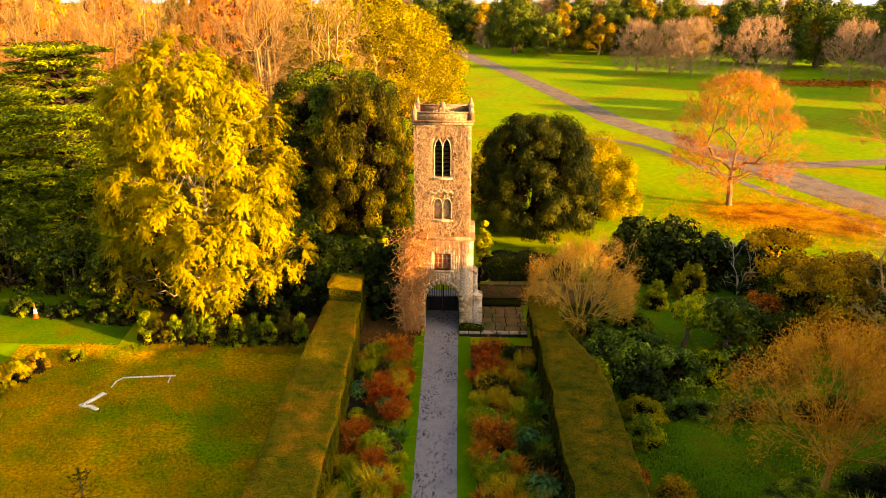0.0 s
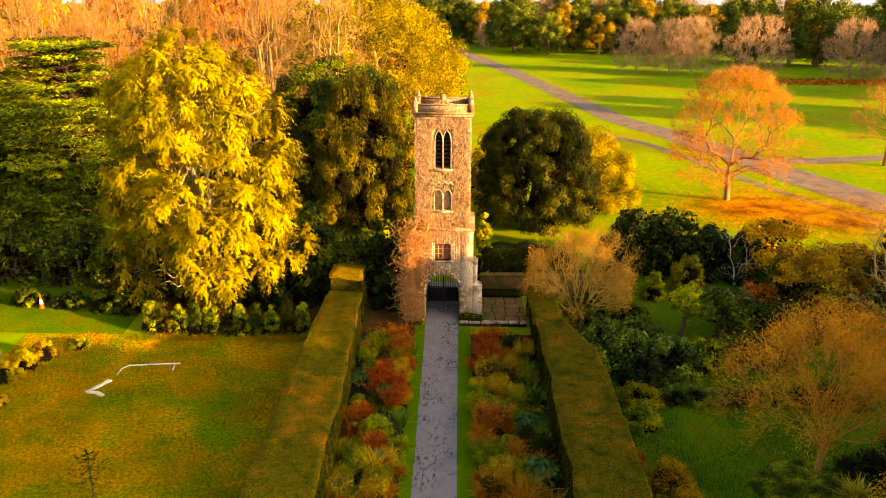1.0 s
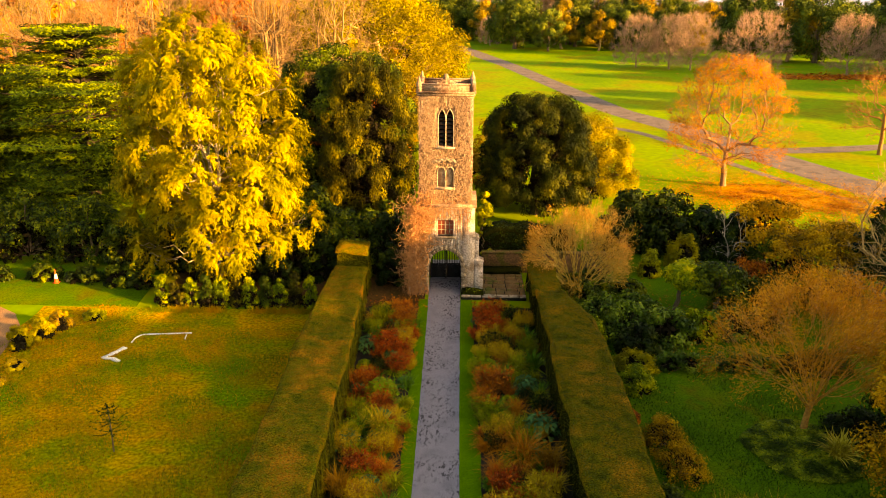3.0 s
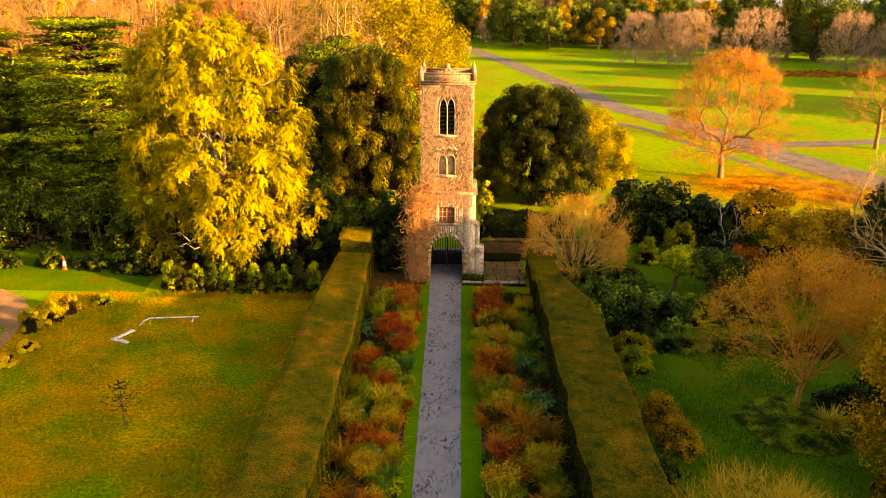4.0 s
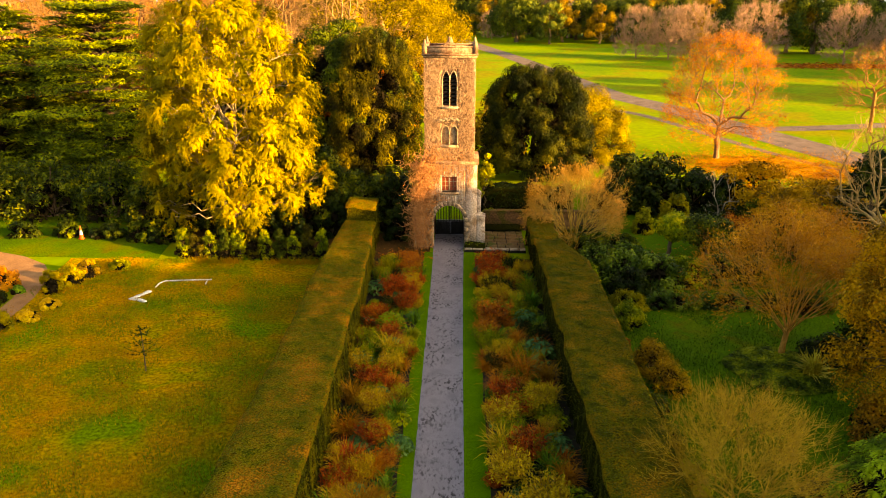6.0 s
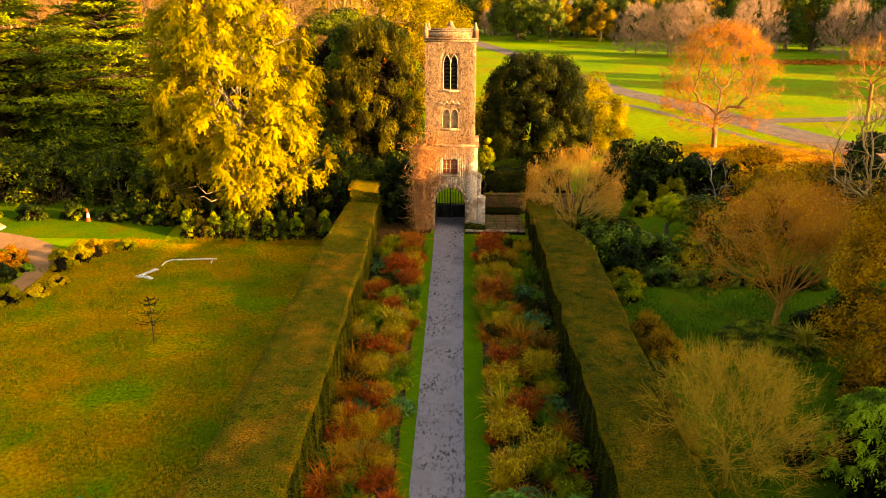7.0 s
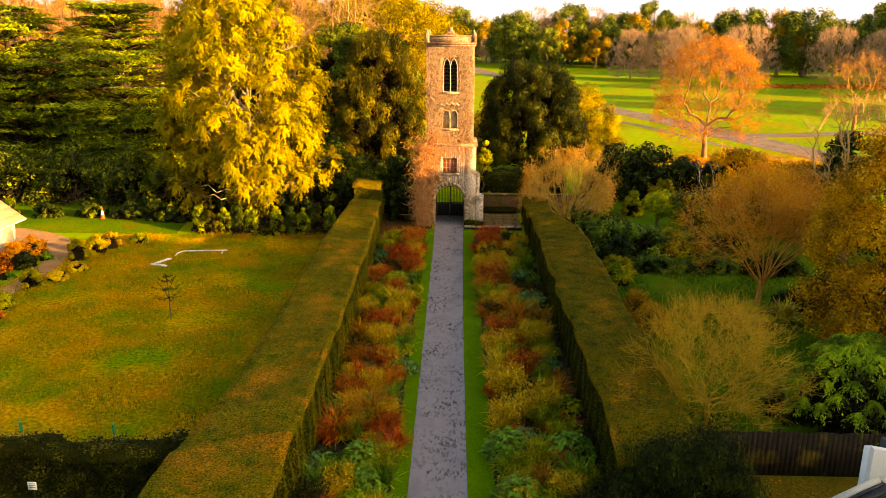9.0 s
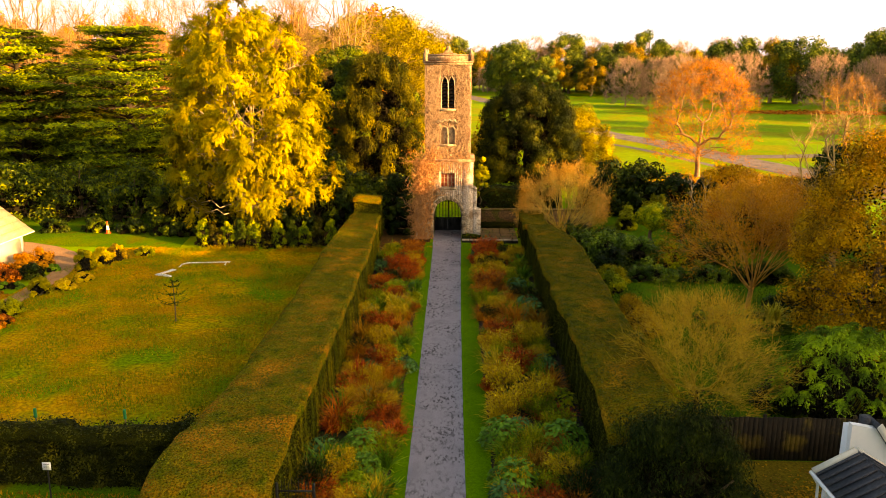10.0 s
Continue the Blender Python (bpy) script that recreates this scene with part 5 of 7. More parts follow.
for i in range(46):
    x, y = -18 - (i % 23) * 7.5 + rs.uniform(-3, 3), 108 + (i // 23) * 22 + rs.uniform(-6, 6)
    copy_thing(th[[0, 1, 0, 2][i % 4]], pose(x, y, float(gz(x, y)), 0, 0, rs.rand() * 360) @ Matrix.Diagonal((2.2, 2.2, rs.uniform(2.9, 3.4), 1)))

# trees on the park lawn behind the tower
broad_tree("park_yew", "broad dark yew standing on the park lawn", 7.2, 17.0, 10.6, 0.5, lambda h: 4.5 * math.sqrt(max(0.03, 1 - abs((h - 0.3) / 0.78) ** 2.4)), 400, 0.74, 250, 0.11, "l_parkyew", "dark_bark", 0.30, 12, 0.75, 0.4, 0.25, 0.26, inner=170, plume=-0.1, spread=0.35, lobe=(0.10, 0.18), per_lobe=3)
broad_tree("golden_yew", "yellow-green bushy tree beside the yew", 12.0, 21.5, 8.3, 0.2, egg(4.3, 0.92, 0.32), 170, 0.8, 360, 0.08, "l_goldbeech", "bark", 0.22, 8, 0.85, 0.2, 0.3, inner=10, spread=0.35)
shrub("golden_shrub", "yellow-green bush against the tower side", 2.6, 5.2, 0.8, 1.2, 5.4, "l_lime", 0.13, 40, 70)
shrub("lawn_bush", "small olive tree on the park lawn", 4.0, 29.0, 3.6, 3.0, 7.4, "l_gold", 0.2, 40, 70)
bare_tree("orange_maple", "autumn tree with orange leaves thinning from pale branches", 26.7, 27.8, 12.4, 5.9, 2.2, 640, "maple_bark", 0.27, 1, 0.12, "l_orange", 38, 0.072, 0.62, (6, 0.8, 0.009, 0.45), 0.9, 0.28, 0.5, up=0.18, thin=0.45)
bare_tree("bare_park_tree", "slender leafless tree with fine olive twigs", 50.4, 44.5, 10.2, 4.6, 2.6, 260, "twig", 0.24, 1, 0.3, "l_amber", 3, 0.10, 0.7, (6, 0.9, 0.012, 0.3), 0.8, 0.35, 0.5)

# right of the hedge: the shrub garden


def fan_shrub(x, y):
    """Many stems from one foot that fork as they fan out, ending in a dome of fine tips."""
    t = thing("fan_shrub", "fan-shaped shrub of dense bare orange-tipped stems", "shrub", x, y, float(gz(x, y)) - 0.05)
    w, f, tips = Geo(), Geo(), []

    def grow(p, d, L, r, k):
        q = p + d * L * 0.55 + rs.normal(size=3) * 0.02 * L
        e = q + (d + np.array([0, 0, 0.12])) * L * 0.45
        w.tube([p, q, e], [r, r * 0.85, r * 0.7], 5 if k < 2 else 3)
        if k == 5:
            tips.append((e, d))
            return
        for _ in range(2 if k != 2 else 3):
            n = d + rs.normal(size=3) * (0.24 + 0.03 * k)
            grow(e, n / np.linalg.norm(n), L * rs.uniform(0.7, 0.9), r * 0.74, k + 1)

    for i in range(27):
        a, b = i * 2.4, 1.15 * math.sqrt((i + 0.5) / 27)
        d = np.array([math.cos(a) * math.sin(b) * 1.15, math.sin(a) * math.sin(b), math.cos(b) * 1.0])
        grow(np.array([0.12 * math.cos(a), 0.12 * math.sin(a), 0.0]), d / np.linalg.norm(d), rs.uniform(1.32, 1.52), 0.052, 0)
    c = np.repeat(np.array([e for e, _ in tips]), 12, 0) + rs.normal(size=(12 * len(tips), 3)) * 0.15
    d = np.repeat(np.array([q for _, q in tips]), 12, 0)
    f.leaves(c, rs.normal(size=c.shape) + np.array([0, 0, 0.5]), 0.08, 0.2, rs, along=d * 2)
    part("stem", w, M["fan_twig"], t, "bare olive-brown stems")
    tagged(part("shoot_haze", f, M["l_fan"], t), "fine orange-pink shoots", kind="stuff")
    return t


fan_shrub(8.7, 1.05).scale = (0.76, 0.76, 1.0)
shrub("understory_bush", "yellow-green growth under the fan-shaped shrub", 9.4, 1.6, 2.2, 1.6, 1.3, "l_laurel", 0.10, 40, 60)
for x, y, rx, ry, h in ((13.4, 9.0, 2.4, 2.2, 5.3), (16.0, 8.8, 2.6, 2.2, 5.6), (18.8, 8.2, 2.4, 2.2, 4.6), (21.2, 7.2, 1.7, 1.8, 4.0), (11.9, 7.6, 1.4, 1.4, 3.6)):
    shrub("dark_evergreen_bush", "dark evergreen bush behind the garden wall", x, y, rx, ry, h - 0.4, "l_dark", 0.16, 46, 100, group="evergreen bank")


def vase_tree(name, label, x, y, foot, first, stems, spread, r0, wood, leaf, tuft, size):
    """A short trunk that opens into a fan of upright limbs, forking five times to a haze of twigs."""
    t = thing(name, label, "tree", x, y, float(gz(x, y)) - 0.05)
    w, f, tips = Geo(), Geo(), []
    top = np.array([0.15, 0.0, foot])
    w.tube([(0, 0, 0), (0.05, 0, foot * 0.5), top, top + np.array([0.02, 0, 0.25])], [r0 * 5.2, r0 * 4.2, r0 * 4.0, r0 * 1.5], 8)

    def grow(p, d, L, r, k):
        q = p + d * L * 0.5 + rs.normal(size=3) * 0.03 * L
        d2 = d + np.array([d[0] * 0.08, d[1] * 0.08, 0.10])
        e = q + d2 / np.linalg.norm(d2) * L * 0.5
        w.tube([p, q, e], [r, r * 0.88, r * 0.76], 5 if k < 2 else 3)
        if k >= 2:
            for _ in range(2):
                n = d + rs.normal(size=3) * 0.55
                b = p + (e - p) * rs.rand()
                w.tube([b, b + n * L * 0.25, b + n * L * 0.5 + np.array([0, 0, 0.06])], [r * 0.4, r * 0.3, r * 0.15], 3)
        if k == 5:
            tips.append((e, d))
            return
        for _ in range(3 if k == 2 else 2):
            n = d + rs.normal(size=3) * (0.22 + 0.04 * k)
            grow(e, n / np.linalg.norm(n), L * rs.uniform(0.7, 0.92), max(0.007, r * 0.74), k + 1)

    for i in range(stems):
        a, b = i * 2.4, spread * math.sqrt((i + 0.5) / stems)
        d = np.array([math.cos(a) * math.sin(b), math.sin(a) * math.sin(b), math.cos(b)])
        grow(top + np.array([0.1 * math.cos(a), 0.1 * math.sin(a), rs.uniform(-0.3, 0.15)]), d, first * rs.uniform(0.9, 1.1), r0, 0)
    c = np.repeat(np.array([e for e, _ in tips]), tuft, 0) + rs.normal(size=(tuft * len(tips), 3)) * 0.26
    d = np.repeat(np.array([q for _, q in tips]), tuft, 0)
    f.leaves(c, rs.normal(size=c.shape) + np.array([0, 0, 0.5]), size, 0.14, rs, along=d * 1.5)
    part("trunk", w, M[wood], t, "short trunk and upright fanning limbs")
    tagged(part("shoot_haze", f, M[leaf], t), "fine brown shoots at the tips", kind="stuff")
    return t


vase_tree("brown_garden_tree", "spreading garden tree with a haze of orange-brown twigs", 16.8, -15.6, 1.5, 1.5, 17, 0.88, 0.034, "purple_twig", "l_tawny", 34, 0.09)
bare_tree("yellow_twig_tree", "low tree of arching bare yellow twigs", 10.0, -29.2, 4.7, 2.9, 0.9, 520, "olive_twig", 0.10, 1, 0.10, "l_straw", 6, 0.025, 0.35, (9, 0.75, 0.006, 0.15), 0.85, 0.4, 0.7)
broad_tree("amber_tree", "garden tree with dense amber and orange leaves", 19.7, -22.0, 10.8, 0.3, egg(3.1, 0.85, 0.35), 260, 0.75, 230, 0.068, "l_mixed", "bark", 0.25, 14, 0.85, 0.3, 0.35, inner=14)
bare_tree("lichened_tree", "gnarled bare tree with pale lichened branches", 25.6, -6.5, 10.4, 3.3, 2.0, 170, "gold_bark", 0.22, 1, 0.25, None, 0, 0.1, 0.5, (6, 0.7, 0.014, 0.2), 0.8, 0.5, 0.5)
broad_tree("dark_conifer", "dark fir with spreading tiers", 26.9, -2.2, 8.6, 0.4, lambda h: 3.0 * (1.05 - h), 90, 0.7, 120, 0.16, "l_dark", "bark", 0.25, 20, 0.4, 0.4, 0.4, 0.3)

broad_tree("golden_spreading_tree", "low spreading golden-leaved tree by the garden wall", 25.6, 1.4, 5.2, 1.2, lambda h: 4.4 * (1.0 - 0.65 * h), 150, 0.75, 150, 0.085, "l_mixed", "bark", 0.2, 24, 0.4, 0.3, 0.4, 0.4, inner=10)
broad_tree("olive_garden_tree", "olive-brown tree at the end of the evergreen bank", 23.0, 6.6, 5.2, 0.2, egg(2.4, 0.9, 0.4), 90, 0.7, 130, 0.10, "l_mixed", "bark", 0.15, 8, 0.8, 0.2, 0.35, inner=8)

# ---- far woods ----
far = [broad_tree("far_evergreen", "dark evergreen at the edge of the far wood", 17.8, 222, 20, 0.0, egg(8.6, 0.9, 0.4), 90, 2.4, 190, 0.36, "l_farolive", "bark", 0.6, 6, 0.9, 0.1, 0.3, group="far wood"),
       broad_tree("far_tree", "olive tree in the far wood", 40, 236, 21, 0.5, egg(7.5, 0.8, 0.45), 80, 2.2, 170, 0.34, "l_farolive", "bark", 0.5, 12, 0.9, 0.1, 0.35, group="far wood"),
       broad_tree("far_tree", "yellowing tree in the far wood", 62, 232, 19, 0.5, egg(6.5, 0.8, 0.45), 70, 2.0, 150, 0.34, "l_gold", "gold_bark", 0.5, 16, 0.9, 0.1, 0.4, group="far wood"),
       bare_tree("far_bare_tree", "leafless purple-brown tree at the far wood", 57, 150, 13.0, 6.6, 0.8, 300, "far_twig", 0.22, 1, 0.2, twig=(13, 1.5, 0.022, 0.5), low=0.85, peak=0.4, fill=0.6, group="far wood"),
       bare_tree("far_bare_tree", "tall pale leafless tree in the far wood", 28, 248, 20, 7.5, 2.5, 220, "far_twig", 0.3, 1, 0.3, twig=(13, 2.0, 0.026, 0.5), low=0.7, peak=0.5, fill=0.6, group="far wood")]
rows = [(10.5, 262, 3, 0.7), (4, 300, 0, 0.9), (-6, 310, 1, 0.9), (30, 232, 1, 0.7), (36, 245, 2, 0.9), (48, 236, 2, 0.7), (55, 245, 0, 0.8), (60, 238, 1, 0.8), (66, 232, 0, 0.6), (74, 235, 1, 0.85), (82, 225, 2, 0.8),
        (48, 172, 3, 0.9), (56, 168, 3, 1.0), (76, 160, 3, 1.05), (86, 200, 0, 0.9), (92, 205, 1, 0.9), (98, 195, 2, 0.9), (104, 190, 0, 1.0), (96, 152, 3, 1.0), (106, 145, 3, 1.05), (112, 150, 3, 1.0), (118, 170, 1, 1.0), (126, 165, 0, 1.1), (134, 160, 1, 1.0), (142, 150, 2, 1.0), (120, 132, 3, 1.1), (132, 138, 3, 1.1), (150, 150, 0, 1.1)]
for x, y, k, s in rows:
    x, y = x * 0.94, y * 0.925 - 2
    copy_thing(far[k], pose(x, y, float(gz(x, y)) - 0.1, 0, 0, rs.rand() * 360) @ Matrix.Diagonal((s * rs.uniform(0.9, 1.1), s * rs.uniform(0.9, 1.1), s * rs.uniform(0.92, 1.08), 1)))
for i in range(78):
    x = -40 + i * 3.1 + rs.uniform(-2, 2)
    y = 240 - max(0, x - 56) * 0.75 + rs.uniform(4, 40) + (30 if x < 5 else 0)
    s = rs.uniform(0.8, 1.12)
    copy_thing(far[[1, 4, 2, 0, 4, 1, 3][i % 7]], pose(x, y, float(gz(x, y)) - 0.1, 0, 0, rs.rand() * 360) @ Matrix.Diagonal((s, s, s * rs.uniform(0.85, 1.05), 1)))

# tall unseen trees, added outside the view to shade the garden and streak the park with shadow
belt = broad_tree("belt_tree", "unseen evergreen placed to cast shade on garden and park", 50, -12, 17.3, 0.0, egg(6.0, 0.95, 0.4), 90, 2.1, 110, 0.7, "l_holm", "bark", 0.4, 6, 0.9, 0.1, 0.6, group="shelter belt", inner=50)
for i in range(19):
    y = -16 - i * 4.4 - (2.4 if i == 1 else 0)
    s = rs.uniform(0.94, 1.04) * (0.72 if y > -17 else 1.0 if y > -24 else 1.0 if y > -40 else 1.2)
    copy_thing(belt, pose(50 + rs.uniform(-2, 3), y, 0, 0, 0, rs.rand() * 360) @ Matrix.Diagonal((1.05, 1.05, s, 1)))
# nearer, lower unseen row added to shade the right garden
for i in range(9):
    y = -18.5 - i * 4.6
    copy_thing(belt, pose(36 + rs.uniform(-1, 2), y, 0, 0, 0, rs.rand() * 360) @ Matrix.Diagonal((0.7, 0.7, 0.71, 1)))
# row behind the camera, added to dim the cross hedge front
for i in range(7):
    copy_thing(belt, pose(-66 + i * 7.4 + rs.uniform(-2, 2), -74 + rs.uniform(-3, 3), 0, 0, 0, rs.rand() * 360) @ Matrix.Diagonal((1.2, 1.2, rs.uniform(1.15, 1.35), 1)))
for x, y, s, w in ((122, 50, 1.5, 1.5), (128, 62, 1.5, 1.3), (140, 92, 1.6, 1.6), (146, 108, 1.6, 1.8), (165, 142, 1.6, 1.6), (176, 172, 1.7, 1.5), (190, 205, 1.7, 1.6)):
    copy_thing(belt, pose(x, y, float(gz(x, y)), 0, 0, rs.rand() * 360) @ Matrix.Diagonal((w, w, s, 1)))

# ---- flower borders ----


def blades(n, L, w, lean=0.7, spread=0.15, curl=0.9):
    """Arching grass or strap leaves from one crown."""
    g = Geo()
    a = rs.rand(n) * 2 * math.pi
    tilt = np.abs(rs.normal(0.35, lean * 0.5, n))
    l = L * rs.uniform(0.55, 1.1, n)
    o = np.stack([rs.normal(0, spread, n), rs.normal(0, spread, n), np.zeros(n)], 1)
    d = np.stack([np.cos(a), np.sin(a), np.zeros(n)], 1)
    side = np.stack([-np.sin(a), np.cos(a), np.zeros(n)], 1)
    pts = []
    p, th = o, tilt.copy()
    for k in range(4):
        pts.append(p)
        p = p + (l / 3)[:, None] * (d * np.sin(th)[:, None] + np.array([0, 0, 1.0]) * np.cos(th)[:, None])
        th = th + curl * rs.uniform(0.3, 0.8, n)
    ww = [w, w * 1.1, w * 0.8, w * 0.1]
    V = []
    for k in range(4):
        V += [pts[k] - side * ww[k], pts[k] + side * ww[k]]
    V = np.stack(V, 1)
    V[:, :, 2] = np.maximum(V[:, :, 2], 0.02)
    b = np.arange(n)[:, None, None] * 8 + np.array([[0, 1, 3, 2], [2, 3, 5, 4], [4, 5, 7, 6]])[None]
    g.add(V.reshape(-1, 3), b.reshape(-1, 4))
    return g


def grass_clump(name, label, mat, n=150, L=1.1, w=0.012, lean=0.7, curl=0.9):
    t = thing(name, label, "border plant", 0, 0, -50, "border plants")
    part("foliage", blades(n, L, w, lean, 0.13, curl), M[mat], t)
    return t


def leaf_plant(name, label, mat, r=0.6, h=0.6, n=140, size=0.14, aspect=0.5, stalks=14):
    t = thing(name, label, "border plant", 0, 0, -50, "border plants")
    d = ball(n, 1.0)
    d[:, 2] = np.abs(d[:, 2])
    c = d * np.array([r, r, h]) * (0.55 + 0.45 * rs.rand(n, 1) ** 0.5)
    c[:, 2] += 0.04
    w = Geo()
    for k in range(stalks):
        w.tube(bend((rs.normal(0, 0.08), rs.normal(0, 0.08), 0), c[k], 0.05, 4, 0.05), [0.012, 0.01, 0.008, 0.006], 3)
    part("stem", w, M["twig"], t)
    g = Geo()
    g.leaves(c, d * 0.7 + np.array([0, 0, 0.7]) + rs.normal(size=(n, 3)) * 0.35, size, aspect, rs, 0.25, along=d * np.array([1, 1, 0.2]))
    part("foliage", g, M[mat], t)
    return t


def twiggy(name, label, mat, h=1.0, r=0.6, n=70):
    """Dying perennial: upright stems with small leaves and seed heads."""
    t = thing(name, label, "border plant", 0, 0, -50, "border plants")
    w, tip = Geo(), []
    for k in range(n):
        a, q = rs.rand() * 6.28, r * math.sqrt(rs.rand())
        e = np.array([q * math.cos(a), q * math.sin(a), h * rs.uniform(0.5, 1.05)])
        p = bend(e * np.array([0.2, 0.2, 0]), e, 0.06, 4, 0.03)
        w.tube(p, [0.01, 0.009, 0.007, 0.005], 3)
        tip += [p[1], p[2], p[2], p[3], p[3], e]
    part("stem", w, M["twig"], t)
    g = Geo()
    c = np.repeat(np.array(tip), 3, 0) + rs.normal(size=(len(tip) * 3, 3)) * 0.07
    g.leaves(c, rs.normal(size=c.shape) + np.array([0, 0, 0.5]), 0.06, 0.26, rs, along=np.array(tip).repeat(3, 0) * np.array([1.0, 1.0, 0.8]))
    part("foliage", g, M[mat], t)
    return t


PL = {
    "Go": [grass_clump("grass_clump", "arching clump of orange autumn grass", "l_orange", 200, 1.25, 0.012), grass_clump("grass_clump", "arching clump of tawny orange grass", "l_amber", 200, 1.2, 0.012)],
    "Gr": [grass_clump("grass_clump", "arching clump of rust-red grass", "l_rust", 190, 1.1, 0.014), grass_clump("grass_clump", "clump of red-brown strap leaves", "l_red", 150, 0.95, 0.018)],
    "Gy": [grass_clump("grass_clump", "clump of yellowing straw-coloured leaves", "l_straw", 150, 1.15, 0.018), grass_clump("grass_clump", "clump of yellow-green strap leaves", "l_lime", 130, 1.05, 0.02)],
    "Gg": [grass_clump("strap_leaf_plant", "green clump of sword-shaped leaves", "l_green", 90, 1.15, 0.026, 0.8, 0.6)],
    "Ll": [leaf_plant("lime_perennial", "mound of bright lime-green foliage", "l_brightlime", 0.8, 0.75, 700, 0.08)],
    "Lb": [leaf_plant("broad_leaf_plant", "lush clump of large green leaves", "l_bigleaf", 0.75, 0.75, 620, 0.085, 0.5)],
    "Lu": [leaf_plant("blue_green_plant", "clump of dark blue-green leaves", "l_blue", 0.65, 0.7, 260, 0.11, 0.45)],
    "Sr": [twiggy("rust_perennial", "dying rust-brown perennial with seed heads", "l_rust", 1.05, 0.75, 110), twiggy("red_perennial", "dark red-brown autumn perennial", "l_red", 0.9, 0.7, 110)],
    "Sg": [twiggy("yellowing_perennial", "yellowing green autumn perennial", "l_straw", 1.0, 0.7, 100), twiggy("green_perennial", "leafy green border perennial fading at the tips", "l_border", 0.9, 0.7, 110)],
    "Sd": [leaf_plant("dark_perennial", "low dark green border plant", "l_border", 0.6, 0.5, 300, 0.075), twiggy("dark_perennial", "dark leafy border plant in shade", "l_dark", 0.8, 0.6, 80)],
}
LEFT = """Sd -3.6 -2.7 .8;Gy -3.8 -4.2 1.25;Sr -2.3 -4.0 .9;Gg -4.6 -5.4 .9;Sg -2.3 -5.5 .8;Gr -3.1 -6.7 1.0;Lu -4.3 -7.7 1;Sr -3.1 -8.5 1.1;Sr -2.3 -8.7 .9;Ll -4.5 -10.0 .5;Sd -3.1 -10.5 1;Sr -2.3 -10.6 .9;Ll -2.9 -13.0 1.05;Gr -4.2 -13.2 1;Gr -3.9 -14.9 1;
Gr -2.6 -14.9 .9;Gy -2.7 -16.3 1.1;Gg -3.4 -16.6 .8;Lu -3.9 -17.7 1;Sg -2.3 -18.1 .9;Sr -3.2 -19.7 1;Gr -2.3 -19.9 .9;Go -4.0 -21 1;Sg -2.9 -21.8 .9;Gy -2.2 -22.4 .8;Go -3.6 -23.5 1;Sr -2.5 -24.3 1;Gr -3.2 -25.8 1.1;Go -2.2 -26.4 1;Sr -3.4 -27.4 .9;Go -2.4 -28.9 1.35;
Gr -3.5 -30.2 1.25;Gr -4.2 -30.6 .9;Lb -2.3 -32.3 1.05;Lu -3.9 -32.6 1.1;Gg -3.4 -33.7 1.0;Lb -2.1 -33.6 .8;Ll -2.3 -34.6 .7;Sr -3.2 -35.4 .8;Sg -2.2 -35.8 .8;Sd -4.2 -35 1;Sg -2.3 -17.2 .8;Sg -3.1 -28.0 .7;Sd -4.4 -20 .8;Sd -4.5 -23 .8"""
RIGHT = """Sr 2.7 -3.6 1.2;Sr 2.6 -5.4 1.25;Sd 4.1 -3.7 1;Gy 4.1 -5.0 .9;Sg 4.8 -4.2 .8;Sd 2.7 -7.6 1;Gg 4.8 -7.0 1;Sd 3.6 -8.0 .9;Ll 2.45 -10.4 .95;Gy 4.0 -10.2 1.1;Go 3.5 -9.8 .9;Gg 4.9 -9.9 1;Sr 2.7 -12.6 1.2;Lu 4.3 -12.5 1.1;Sd 3.5 -13.6 .8;Gg 2.6 -15.0 1.0;Go 3.6 -14.8 .9;Sg 2.5 -16.3 .8;
Lu 4.7 -16.3 1.25;Sd 2.6 -17.6 .9;Go 3.8 -18.6 1.4;Go 4.9 -18.9 1;Go 3.3 -17.4 1;Go 2.6 -19.8 .9;Sr 2.9 -20.8 1;Sg 4.2 -21.6 1;Sg 2.7 -22.7 1.1;Sd 4.9 -22.6 1;Gy 2.6 -24.8 1;Sr 3.5 -25.2 1;Lu 4.7 -24.7 1;Sg 2.8 -26.8 1.1;Sg 4.0 -28.3 1.2;Sd 5.0 -28 1.1;Sg 2.8 -29.2 1;
Lb 2.6 -31.4 1.15;Lu 3.2 -30.6 .9;Lb 4.7 -31.6 1.1;Gy 3.6 -31.8 1;Go 3.6 -33.3 .9;Lb 2.8 -34.3 1.1;Gg 4.7 -33.2 .9;Gr 4.2 -34.2 .7;Sd 4.8 -35.2 1;Ll 2.8 -35.6 .6;Sr 3.8 -35.6 .8;Sr 3.4 -22 .8;Gg 3.3 -11.3 .8;Sd 5.0 -14.5 .9"""
for row in (LEFT + ";" + RIGHT).replace("\n", "").split(";"):
    k, x, y, s = row.split()
    src = PL[k][rs.randint(len(PL[k]))]
    s = float(s) * rs.uniform(1.0, 1.18)
    x = min(5.05, max(float(x), float(np.interp(float(y), (-37, -25, -13, -2), (-3.6, -3.7, -3.95, -4.5)))))
    copy_thing(src, pose(x, float(y), 0.03, 0, 0, rs.rand() * 360) @ Matrix.Diagonal((s, s, s * rs.uniform(0.9, 1.1), 1)))
